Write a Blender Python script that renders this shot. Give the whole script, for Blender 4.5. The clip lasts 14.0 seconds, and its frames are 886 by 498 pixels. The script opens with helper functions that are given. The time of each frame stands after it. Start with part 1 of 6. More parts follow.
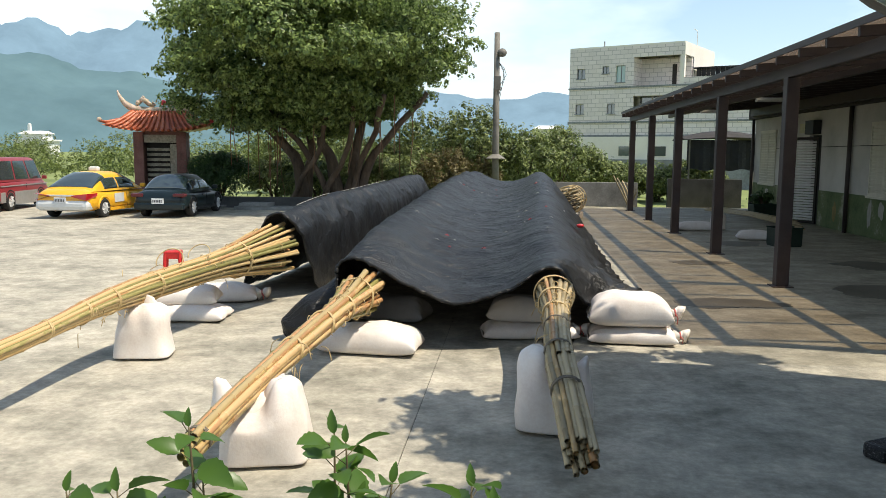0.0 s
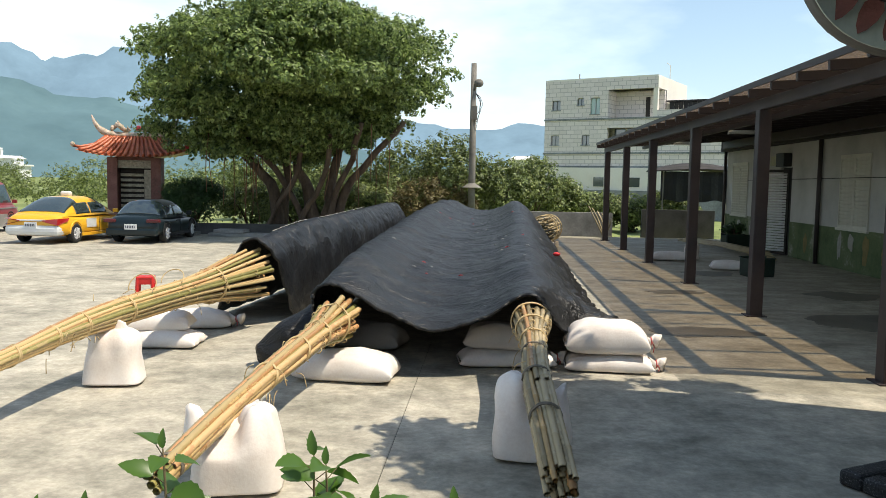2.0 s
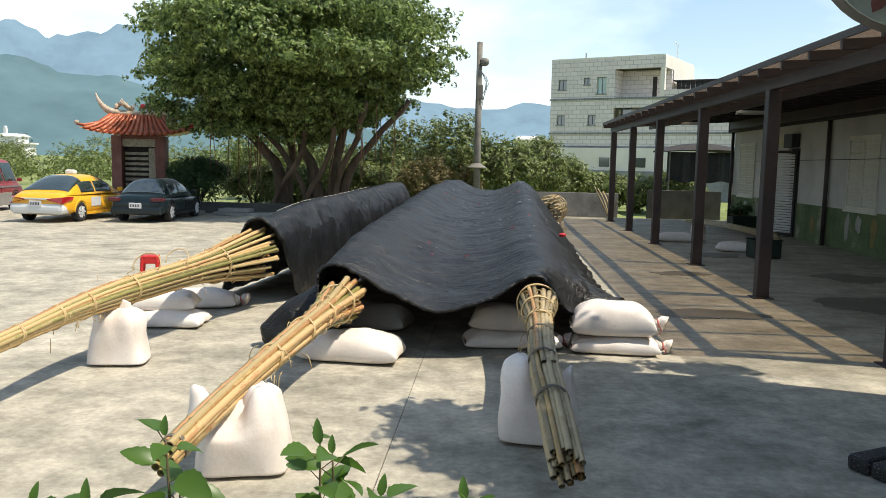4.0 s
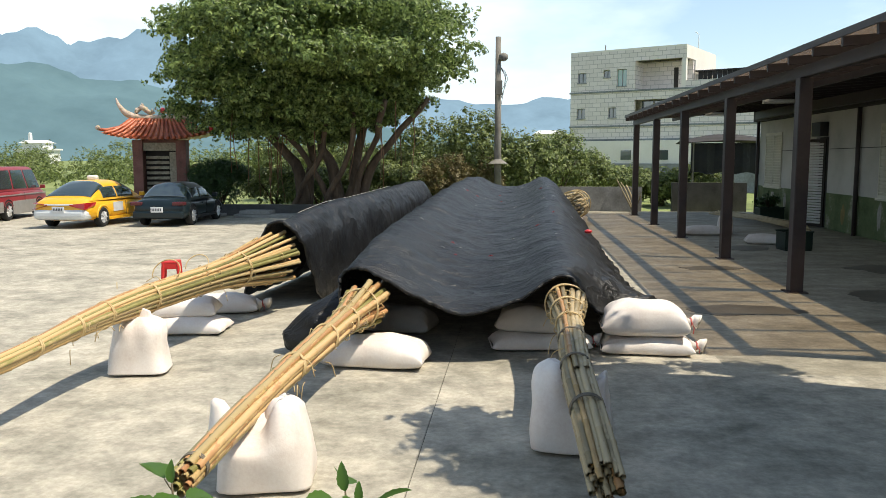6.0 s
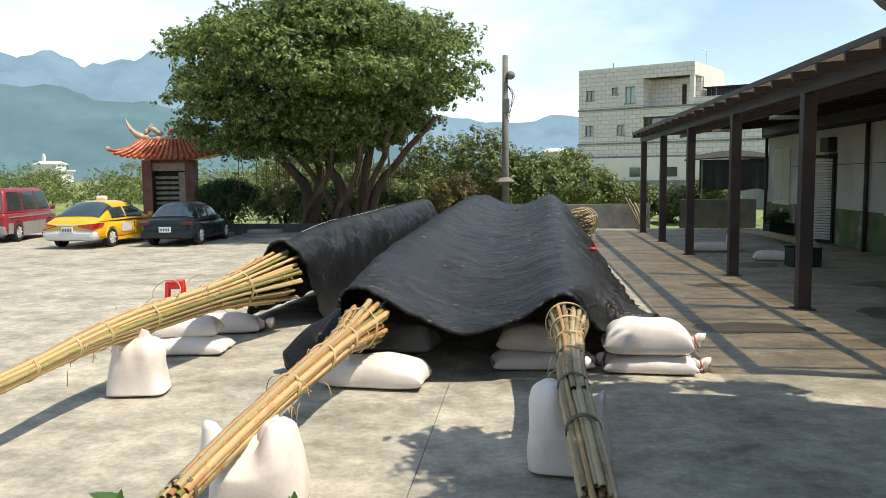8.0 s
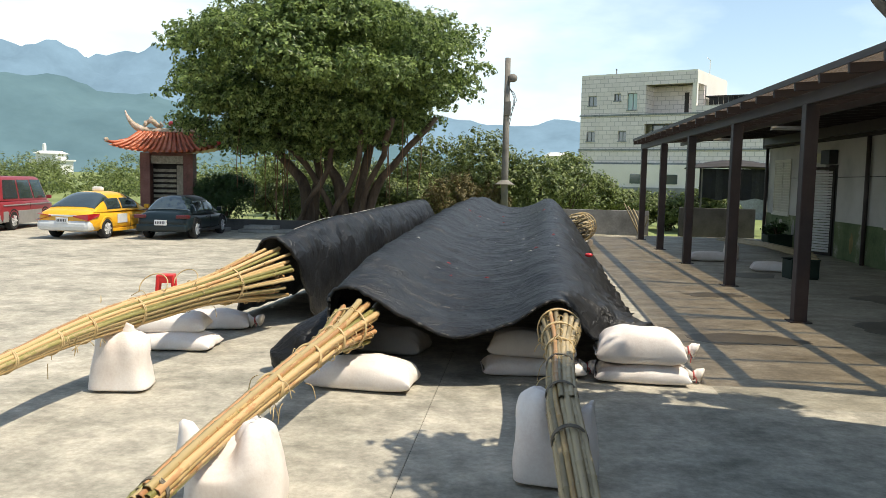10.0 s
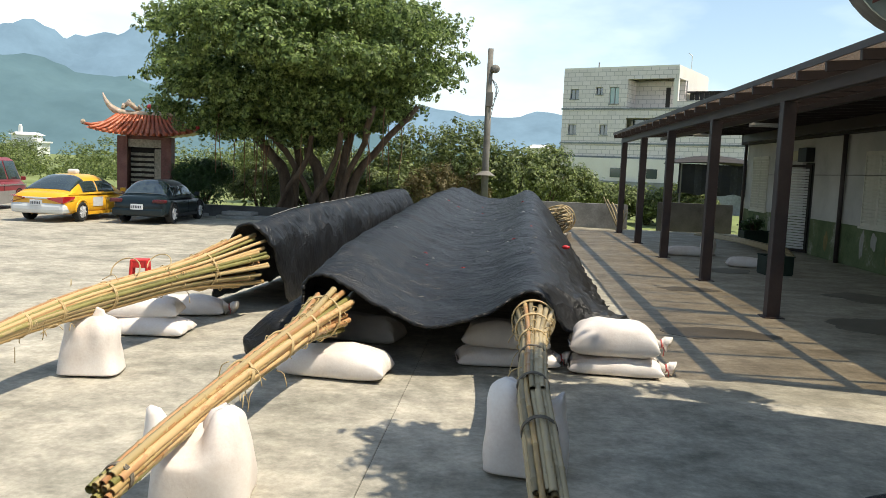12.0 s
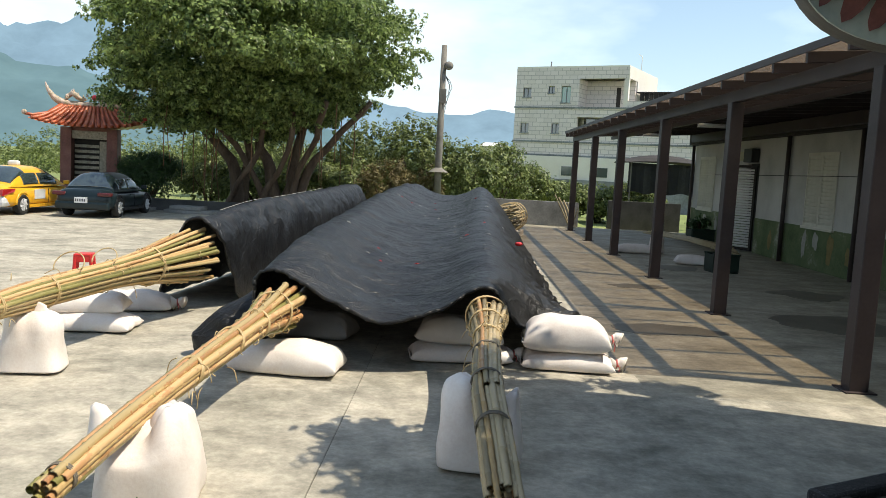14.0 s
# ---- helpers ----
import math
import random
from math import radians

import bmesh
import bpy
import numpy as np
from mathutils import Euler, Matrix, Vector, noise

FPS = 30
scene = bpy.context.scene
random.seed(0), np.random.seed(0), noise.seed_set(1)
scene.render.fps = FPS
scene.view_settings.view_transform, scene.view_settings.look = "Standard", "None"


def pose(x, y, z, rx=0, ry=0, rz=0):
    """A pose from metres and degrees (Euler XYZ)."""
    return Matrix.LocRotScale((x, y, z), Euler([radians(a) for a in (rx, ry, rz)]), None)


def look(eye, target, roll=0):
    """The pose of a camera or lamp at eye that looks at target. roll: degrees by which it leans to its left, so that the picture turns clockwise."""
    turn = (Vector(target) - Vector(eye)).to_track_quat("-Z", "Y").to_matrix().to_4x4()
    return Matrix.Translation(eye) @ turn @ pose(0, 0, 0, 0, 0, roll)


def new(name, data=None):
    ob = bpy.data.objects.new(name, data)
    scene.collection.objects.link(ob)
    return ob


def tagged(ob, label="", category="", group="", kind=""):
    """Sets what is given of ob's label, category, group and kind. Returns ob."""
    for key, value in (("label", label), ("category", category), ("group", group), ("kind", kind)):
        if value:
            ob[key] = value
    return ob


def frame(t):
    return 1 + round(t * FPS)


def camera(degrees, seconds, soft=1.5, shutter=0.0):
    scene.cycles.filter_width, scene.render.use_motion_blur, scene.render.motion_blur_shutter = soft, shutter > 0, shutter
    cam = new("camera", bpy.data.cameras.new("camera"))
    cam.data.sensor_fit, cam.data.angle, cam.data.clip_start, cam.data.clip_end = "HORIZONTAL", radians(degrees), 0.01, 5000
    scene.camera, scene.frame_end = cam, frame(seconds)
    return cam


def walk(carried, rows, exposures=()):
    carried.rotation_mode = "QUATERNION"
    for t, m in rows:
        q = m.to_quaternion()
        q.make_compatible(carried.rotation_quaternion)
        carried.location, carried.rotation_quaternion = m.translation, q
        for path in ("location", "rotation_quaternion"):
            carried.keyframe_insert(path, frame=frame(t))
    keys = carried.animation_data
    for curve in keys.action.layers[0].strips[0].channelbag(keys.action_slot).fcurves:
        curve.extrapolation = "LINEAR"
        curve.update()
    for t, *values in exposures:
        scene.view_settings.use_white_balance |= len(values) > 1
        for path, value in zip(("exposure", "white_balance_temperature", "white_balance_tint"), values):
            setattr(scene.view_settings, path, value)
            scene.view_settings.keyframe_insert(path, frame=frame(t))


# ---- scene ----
cam = camera(57.9, 14.0, soft=0.75)
PATH = [
    (0, (-0.036, 0.397, 2.106), (-0.214, 2.374, 1.868), 0.4),
    (0.5, (-0.04, 0.411, 2.093), (-0.209, 2.391, 1.869), 0.9),
    (1, (-0.053, 0.391, 2.09), (-0.202, 2.379, 1.927), 1.3),
    (1.5, (-0.054, 0.397, 2.076), (-0.186, 2.387, 1.926), 1.3),
    (2, (-0.06, 0.421, 2.074), (-0.178, 2.411, 1.909), 1.0),
    (2.5, (-0.062, 0.424, 2.07), (-0.163, 2.414, 1.895), 0.9),
    (5, (-0.084, 0.615, 2.089), (-0.246, 2.593, 1.849), 0.8),
    (5.5, (-0.071, 0.697, 2.094), (-0.244, 2.675, 1.85), 0.1),
    (6, (-0.125, 0.712, 2.098), (-0.306, 2.691, 1.874), -0.1),
    (6.5, (-0.127, 0.733, 2.11), (-0.318, 2.714, 1.908), -0.0),
    (7, (-0.097, 0.761, 2.102), (-0.3, 2.742, 1.913), -0.0),
    (7.5, (-0.05, 0.757, 2.101), (-0.264, 2.737, 1.919), -0.2),
    (8, (-0.017, 0.769, 2.1), (-0.225, 2.75, 1.921), -0.5),
    (10.5, (0.044, 0.914, 2.091), (-0.17, 2.895, 1.913), 2.3),
    (11, (0.062, 0.915, 2.086), (-0.159, 2.894, 1.9), 3.3),
    (11.5, (0.068, 0.918, 2.089), (-0.125, 2.899, 1.898), 3.0),
    (12, (0.071, 0.928, 2.088), (-0.083, 2.912, 1.889), 2.4),
    (12.5, (0.059, 0.953, 2.075), (-0.034, 2.941, 1.876), 2.4),
    (13, (0.058, 0.955, 2.072), (-0.001, 2.944, 1.87), 2.4),
    (13.5, (0.049, 0.955, 2.071), (0.006, 2.944, 1.869), 2.9),
    (14, (0.05, 0.959, 2.071), (0.016, 2.948, 1.87), 3.1),
]
walk(cam, [(t, look(eye, target, roll)) for t, eye, target, roll in PATH])

# ---- world and sun ----
SUN = Vector((0.54, -0.10, 1.0)).normalized()
world = bpy.data.worlds.new("sky_world")
scene.world = world
world.use_nodes = True
wn, wl = world.node_tree.nodes, world.node_tree.links
sky = wn.new("ShaderNodeTexSky")
sky.sky_type = "NISHITA"
sky.sun_disc = False
sky.sun_elevation = math.asin(SUN.z)
sky.sun_rotation = math.atan2(SUN.x, SUN.y)
sky.air_density, sky.dust_density, sky.ozone_density = 1.0, 0.9, 0.7
coord = wn.new("ShaderNodeTexCoord")
stretch = wn.new("ShaderNodeMapping")
stretch.inputs["Scale"].default_value = (1.0, 1.0, 2.6)
stretch.inputs["Location"].default_value = (0.35, 0.0, 0.15)
puffs = wn.new("ShaderNodeTexNoise")
puffs.inputs["Scale"].default_value = 2.2
puffs.inputs["Detail"].default_value = 7
puffs.inputs["Roughness"].default_value = 0.52
cover = wn.new("ShaderNodeMapRange")
cover.inputs["From Min"].default_value, cover.inputs["From Max"].default_value = 0.40, 0.62
cover.inputs["To Min"].default_value, cover.inputs["To Max"].default_value = 0.15, 0.95
cloud = wn.new("ShaderNodeMix")
cloud.data_type = "RGBA"
cloud.inputs["B"].default_value = (7.0, 7.9, 8.2, 1)
wl.new(coord.outputs["Generated"], stretch.inputs["Vector"])
wl.new(stretch.outputs["Vector"], puffs.inputs["Vector"])
wl.new(puffs.outputs["Fac"], cover.inputs["Value"])
height = wn.new("ShaderNodeSeparateXYZ")
thin = wn.new("ShaderNodeMapRange")
thin.inputs["From Min"].default_value, thin.inputs["From Max"].default_value = 0.12, 0.62
thin.inputs["To Min"].default_value, thin.inputs["To Max"].default_value = 1.0, 0.15
veil = wn.new("ShaderNodeMath")
veil.operation = "MULTIPLY"
wl.new(coord.outputs["Generated"], height.inputs[0])
wl.new(height.outputs["Z"], thin.inputs["Value"])
wl.new(cover.outputs["Result"], veil.inputs[0])
wl.new(thin.outputs["Result"], veil.inputs[1])
wl.new(veil.outputs[0], cloud.inputs["Factor"])
cyan = wn.new("ShaderNodeMix")
cyan.data_type, cyan.blend_type = "RGBA", "MULTIPLY"
cyan.inputs["Factor"].default_value = 1.0
cyan.inputs["B"].default_value = (0.97, 1.03, 1.0, 1)
wl.new(sky.outputs["Color"], cyan.inputs["A"])
wl.new(cyan.outputs["Result"], cloud.inputs["A"])
wl.new(cloud.outputs["Result"], wn["Background"].inputs["Color"])
wn["Background"].inputs["Strength"].default_value = 0.138
sun_data = bpy.data.lights.new("sun", "SUN")
sun_data.energy, sun_data.angle, sun_data.color = 4.6, radians(0.5), (1.0, 0.91, 0.76)
sun = new("sun", sun_data)
sun.matrix_world = look(SUN * 50, (0, 0, 0))
scene.view_settings.exposure = 0.34


# ---- materials ----
def material(name, colours, rough=0.8, scale=4.0, fine=40.0, bump=0.2, metal=0.0, per_piece=0.0, spec=0.4, coords="Object", stretch=(1, 1, 1), depth=0.01):
    """Two noises, one broad and one fine, blend the colours; the fine one is the relief too."""
    m = bpy.data.materials.new(name)
    m.use_nodes = True
    n, l = m.node_tree.nodes, m.node_tree.links
    b = n["Principled BSDF"]
    tc = n.new("ShaderNodeTexCoord")
    mp = n.new("ShaderNodeMapping")
    mp.inputs["Scale"].default_value = stretch
    l.new(tc.outputs[coords], mp.inputs["Vector"])
    broad, grain = n.new("ShaderNodeTexNoise"), n.new("ShaderNodeTexNoise")
    for node, sc in ((broad, scale), (grain, fine)):
        node.inputs["Scale"].default_value = sc
        node.inputs["Detail"].default_value = 6
        node.inputs["Roughness"].default_value = 0.58
        l.new(mp.outputs["Vector"], node.inputs["Vector"])
    add = n.new("ShaderNodeMath")
    add.operation = "MULTIPLY_ADD"
    add.inputs[1].default_value = 0.4
    l.new(grain.outputs["Fac"], add.inputs[0])
    if per_piece:
        info = n.new("ShaderNodeObjectInfo")
        mix = n.new("ShaderNodeMath")
        mix.operation = "MULTIPLY_ADD"
        mix.inputs[1].default_value = per_piece
        l.new(info.outputs["Random"], mix.inputs[0])
        l.new(broad.outputs["Fac"], mix.inputs[2])
        l.new(mix.outputs[0], add.inputs[2])
    else:
        l.new(broad.outputs["Fac"], add.inputs[2])
    ramp = n.new("ShaderNodeValToRGB")
    els = ramp.color_ramp.elements
    lo, hi = 0.45, 0.95 + per_piece
    while len(els) < len(colours):
        els.new(0.5)
    for k, c in enumerate(colours):
        els[k].position = lo + (hi - lo) * k / max(1, len(colours) - 1)
        els[k].color = (*c, 1)
    l.new(add.outputs[0], ramp.inputs["Fac"])
    l.new(ramp.outputs["Color"], b.inputs["Base Color"])
    b.inputs["Roughness"].default_value = rough
    b.inputs["Metallic"].default_value = metal
    b.inputs["Specular IOR Level"].default_value = spec
    if bump:
        bm_ = n.new("ShaderNodeBump")
        bm_.inputs["Strength"].default_value = bump
        bm_.inputs["Distance"].default_value = depth
        l.new(grain.outputs["Fac"], bm_.inputs["Height"])
        l.new(bm_.outputs["Normal"], b.inputs["Normal"])
    return m


def glass_material(name, colour, rough=0.05):
    m = bpy.data.materials.new(name)
    m.use_nodes = True
    b = m.node_tree.nodes["Principled BSDF"]
    b.inputs["Base Color"].default_value = (*colour, 1)
    b.inputs["Roughness"].default_value = rough
    b.inputs["Specular IOR Level"].default_value = 0.8
    b.inputs["IOR"].default_value = 1.9
    return m


CONCRETE = material("yard_concrete", [(0.15, 0.14, 0.105), (0.29, 0.27, 0.215), (0.44, 0.40, 0.32), (0.55, 0.505, 0.41)], 0.88, 0.9, 6, 0.35, stretch=(0.95, 1.05, 1))
# Damp concrete, browned for the light that filters through the awning sheet.
DAMP_TINTED = material("damp_light_tinted_concrete", [(0.085, 0.075, 0.052), (0.24, 0.215, 0.16), (0.36, 0.33, 0.255), (0.52, 0.48, 0.39)], 0.58, 0.9, 7, 0.3, stretch=(0.7, 1.3, 1))
for floor_mat in (CONCRETE, DAMP_TINTED):
    for node in floor_mat.node_tree.nodes:
        if node.type == "TEX_NOISE":
            node.inputs["Detail"].default_value, node.inputs["Roughness"].default_value = 12, 0.74
    n, l = floor_mat.node_tree.nodes, floor_mat.node_tree.links
    shader = n["Principled BSDF"]
    colour = shader.inputs["Base Color"].links[0].from_socket
    place = n.new("ShaderNodeTexCoord")
    for scale, low, high, lo, hi in ((3.2, 0.38, 0.62, 0.80, 1.12), (17.0, 0.36, 0.70, 0.86, 1.14)):
        blotch, span, tint = n.new("ShaderNodeTexNoise"), n.new("ShaderNodeMapRange"), n.new("ShaderNodeMix")
        blotch.inputs["Scale"].default_value, blotch.inputs["Detail"].default_value, blotch.inputs["Roughness"].default_value = scale, 6, 0.66
        span.inputs["From Min"].default_value, span.inputs["From Max"].default_value = low, high
        span.inputs["To Min"].default_value, span.inputs["To Max"].default_value = lo, hi
        tint.data_type, tint.blend_type = "RGBA", "MULTIPLY"
        tint.inputs["Factor"].default_value = 1.0
        l.new(place.outputs["Object"], blotch.inputs["Vector"])
        l.new(blotch.outputs["Fac"], span.inputs["Value"])
        l.new(colour, tint.inputs["A"])
        l.new(span.outputs["Result"], tint.inputs["B"])
        colour = tint.outputs["Result"]
    l.new(colour, shader.inputs["Base Color"])
JOINT = material("joint_dark", [(0.05, 0.048, 0.04), (0.10, 0.095, 0.08)], 0.95, 3, 40, 0.3)
GRASS = material("field_grass", [(0.10, 0.125, 0.04), (0.18, 0.22, 0.07), (0.27, 0.30, 0.11)], 0.9, 0.15, 8, 0.5)
def net_material():
    """Black woven plastic: low sheen, long sharp creases, a little light comes through the weave."""
    m = bpy.data.materials.new("black_shade_net")
    m.use_nodes = True
    n, l = m.node_tree.nodes, m.node_tree.links
    b = n["Principled BSDF"]
    tc = n.new("ShaderNodeTexCoord")
    height = None
    for stretch, scale, power, gain in (((0.8, 1.9, 1.4), 1.3, 14, 1.0), ((1.6, 3.0, 2.4), 2.2, 10, 0.55), ((3.0, 5.0, 4.6), 4.5, 4, 0.22)):
        mp, no = n.new("ShaderNodeMapping"), n.new("ShaderNodeTexNoise")
        mp.inputs["Scale"].default_value = stretch
        mp.inputs["Location"].default_value = (gain * 7, power, 0)
        no.inputs["Scale"].default_value = scale
        no.inputs["Detail"].default_value = 4
        no.inputs["Distortion"].default_value = 0.7
        l.new(tc.outputs["Object"], mp.inputs["Vector"])
        l.new(mp.outputs["Vector"], no.inputs["Vector"])
        last = no.outputs["Fac"]
        for op, val in (("SUBTRACT", 0.5), ("ABSOLUTE", 0), ("MULTIPLY", -2.0), ("ADD", 1.0), ("POWER", power), ("MULTIPLY", gain)):
            k = n.new("ShaderNodeMath")
            k.operation = op
            k.inputs[1].default_value = val
            l.new(last, k.inputs[0])
            last = k.outputs[0]
        if height:
            k = n.new("ShaderNodeMath")
            l.new(height, k.inputs[0])
            l.new(last, k.inputs[1])
            last = k.outputs[0]
        height = last
    bump = n.new("ShaderNodeBump")
    bump.inputs["Strength"].default_value = 0.62
    bump.inputs["Distance"].default_value = 0.022
    l.new(height, bump.inputs["Height"])
    l.new(bump.outputs["Normal"], b.inputs["Normal"])
    dust = n.new("ShaderNodeTexNoise")
    dust.inputs["Scale"].default_value = 1.7
    dust.inputs["Detail"].default_value = 8
    dust.inputs["Roughness"].default_value = 0.7
    l.new(tc.outputs["Object"], dust.inputs["Vector"])
    ramp = n.new("ShaderNodeValToRGB")
    for e, p, c in zip(ramp.color_ramp.elements, (0.35, 0.75), ((0.004, 0.0043, 0.005), (0.017, 0.0175, 0.018))):
        e.position, e.color = p, (*c, 1)
    l.new(dust.outputs["Fac"], ramp.inputs["Fac"])
    l.new(ramp.outputs["Color"], b.inputs["Base Color"])
    b.inputs["Roughness"].default_value = 0.47
    b.inputs["Specular IOR Level"].default_value = 0.42
    clear, mix = n.new("ShaderNodeBsdfTransparent"), n.new("ShaderNodeMixShader")
    mix.inputs["Fac"].default_value = 0.05
    l.new(b.outputs[0], mix.inputs[1])
    l.new(clear.outputs[0], mix.inputs[2])
    l.new(mix.outputs[0], n["Material Output"].inputs["Surface"])
    return m


NET = net_material()
BAMBOO = material("dry_bamboo", [(0.17, 0.10, 0.036), (0.36, 0.23, 0.085), (0.50, 0.35, 0.155), (0.38, 0.27, 0.095), (0.37, 0.20, 0.08)], 0.45, 2.0, 30, 0.1, per_piece=0.6, stretch=(1, 0.3, 1))
BAMBOO_GREEN = material("green_bamboo", [(0.09, 0.083, 0.026), (0.20, 0.18, 0.052), (0.31, 0.27, 0.095), (0.40, 0.30, 0.14)], 0.45, 2.0, 30, 0.1, per_piece=0.5, stretch=(1, 0.3, 1))
BAMBOO_TAN = material("reddish_tan_bamboo", [(0.20, 0.09, 0.035), (0.40, 0.20, 0.085), (0.50, 0.29, 0.13), (0.56, 0.38, 0.18)], 0.45, 2.0, 30, 0.1, per_piece=0.6, stretch=(1, 0.3, 1))
BAMBOO_GREY = material("weathered_bamboo", [(0.12, 0.095, 0.05), (0.26, 0.205, 0.11), (0.40, 0.315, 0.18)], 0.55, 2.0, 30, 0.15, per_piece=0.5, stretch=(1, 0.3, 1))
CANE = material("split_cane_tie", [(0.40, 0.28, 0.12), (0.60, 0.46, 0.25)], 0.5, 6, 50, 0.1)
TAPE = material("grey_cord", [(0.12, 0.105, 0.08), (0.22, 0.19, 0.15)], 0.8, 20, 90, 0.4)
SACK = material("woven_white_sack", [(0.66, 0.57, 0.51), (0.76, 0.69, 0.63), (0.83, 0.78, 0.73)], 0.55, 3, 45, 0.22, depth=0.006)
RED_STRING = material("pink_red_string", [(0.48, 0.10, 0.09), (0.62, 0.20, 0.17)], 0.7, 10, 60, 0.1)
# Greyed copy of the white sack, with the net's shade put into its colour.
SACK_SHADE_GREY = material("shade_grey_sack", [(0.42, 0.39, 0.36), (0.58, 0.55, 0.51)], 0.7, 3, 120, 0.15, depth=0.004)
STEEL = material("brown_painted_steel", [(0.034, 0.024, 0.024), (0.060, 0.044, 0.042)], 0.5, 2, 30, 0.1)
WALL_GREY = material("grey_render", [(0.34, 0.33, 0.31), (0.46, 0.45, 0.42), (0.54, 0.53, 0.50)], 0.9, 0.8, 30, 0.2)
WALL_GREEN = material("peeling_green_paint", [(0.05, 0.075, 0.03), (0.09, 0.13, 0.055), (0.13, 0.16, 0.075), (0.36, 0.36, 0.30)], 0.85, 1.2, 20, 0.2)
SHUTTER = material("cream_painted_wood", [(0.50, 0.48, 0.40), (0.66, 0.64, 0.55)], 0.6, 2, 30, 0.1)
DARK = material("dark_timber", [(0.02, 0.017, 0.015), (0.045, 0.038, 0.033)], 0.8, 3, 30, 0.2)


# ---- builders ----
def mesh_of(name, bm, mat, smooth=False, bevel=0.0):
    me = bpy.data.meshes.new(name)
    bm.normal_update()
    bm.to_mesh(me)
    bm.free()
    if mat:
        for m in (mat if isinstance(mat, (list, tuple)) else (mat,)):
            me.materials.append(m)
    if smooth:
        for p in me.polygons:
            p.use_smooth = True
    return me


def part(name, bm, mat, parent=None, label="", smooth=False):
    """Links a bmesh as one mesh object, under a thing or a part."""
    ob = new(name, mesh_of(name, bm, mat, smooth))
    if parent:
        ob.parent = parent
    if label:
        tagged(ob, label)
    return ob


def piece(name, me, parent, m=None):
    ob = new(name, me)
    ob.parent = parent
    if m is not None:
        ob.matrix_basis = m
    return ob


def thing(name, label, category, m=None, group=""):
    ob = new(name)
    ob.empty_display_size = 0.1
    tagged(ob, label, category, group)
    if m is not None:
        ob.matrix_basis = m
    return ob


def box(bm, x0, x1, y0, y1, z0, z1, bevel=0.0):
    made = bmesh.ops.create_cube(bm, size=1)["verts"]
    bmesh.ops.scale(bm, vec=(x1 - x0, y1 - y0, z1 - z0), verts=made)
    bmesh.ops.translate(bm, vec=((x0 + x1) / 2, (y0 + y1) / 2, (z0 + z1) / 2), verts=made)
    if bevel:
        edges = list({e for v in made for e in v.link_edges})
        bmesh.ops.bevel(bm, geom=edges, offset=bevel, segments=2, affect="EDGES", profile=0.5)
    return bm


def boxed(x0, x1, y0, y1, z0, z1, bevel=0.0):
    return box(bmesh.new(), x0, x1, y0, y1, z0, z1, bevel)


def tube(bm, pts, radii, sides=8, closed=False, cap=True):
    """A tube along pts."""
    pts = [Vector(p) for p in pts]
    rings = []
    n = len(pts)
    up = None
    for i, p in enumerate(pts):
        a = pts[(i - 1) % n] if (closed or i) else p
        b = pts[(i + 1) % n] if (closed or i < n - 1) else p
        d = (b - a).normalized()
        if up is None:
            up = d.orthogonal().normalized()
        up = (up - d * up.dot(d)).normalized()
        side = d.cross(up)
        r = radii[i] if isinstance(radii, (list, tuple)) else radii
        rings.append([bm.verts.new(p + (up * math.cos(k * math.tau / sides) + side * math.sin(k * math.tau / sides)) * r) for k in range(sides)])
    for i in range(n if closed else n - 1):
        a, b = rings[i], rings[(i + 1) % n]
        for k in range(sides):
            bm.faces.new((a[k], a[(k + 1) % sides], b[(k + 1) % sides], b[k]))
    if cap and not closed:
        bm.faces.new(rings[0][::-1])
        bm.faces.new(rings[-1])
    return bm


def lerp(a, b, f):
    return a + (b - a) * f


def along(pts, f):
    """The point at share f of a polyline, rounded by Catmull-Rom."""
    n = len(pts) - 1
    k = min(int(f * n), n - 1)
    u = f * n - k
    p0, p1, p2, p3 = (Vector(pts[max(0, min(n, j))]) for j in (k - 1, k, k + 1, k + 2))
    return 0.5 * ((2 * p1) + (p2 - p0) * u + (2 * p0 - 5 * p1 + 4 * p2 - p3) * u * u + (3 * p1 - p0 - 3 * p2 + p3) * u ** 3)


def limb(bm, pts, r0, r1, sides=10, rough=0.12, seed=0, n=10):
    path, rr = [], []
    for k in range(n + 1):
        f = k / n
        p = along(pts, f)
        path.append(p + Vector((noise.noise(p * 1.3 + Vector((seed, 0, 0))), noise.noise(p * 1.3 + Vector((0, seed, 5))), 0)) * rough)
        rr.append(lerp(r0, r1, f) * (1 + 0.15 * noise.noise(p * 3)))
    tube(bm, path, rr, sides)


def knots(xs, vs, x):
    """Smooth interpolation through knots."""
    if x <= xs[0]:
        return vs[0]
    for i in range(len(xs) - 1):
        if x <= xs[i + 1]:
            f = (x - xs[i]) / (xs[i + 1] - xs[i])
            return lerp(vs[i], vs[i + 1], f * f * (3 - 2 * f))
    return vs[-1]


# ---- ground ----
def sheet(name, x0, x1, y0, y1, z, mat, label, category, nx=2, ny=2, thick=0.0):
    bm = bmesh.new()
    if thick:
        box(bm, x0, x1, y0, y1, z - thick, z)
    else:
        bmesh.ops.create_grid(bm, x_segments=nx, y_segments=ny, size=0.5)
        bmesh.ops.scale(bm, vec=(x1 - x0, y1 - y0, 1), verts=bm.verts)
        bmesh.ops.translate(bm, vec=((x0 + x1) / 2, (y0 + y1) / 2, z), verts=bm.verts)
    ob = part(name, bm, mat)
    return tagged(ob, label, category, kind="structure")


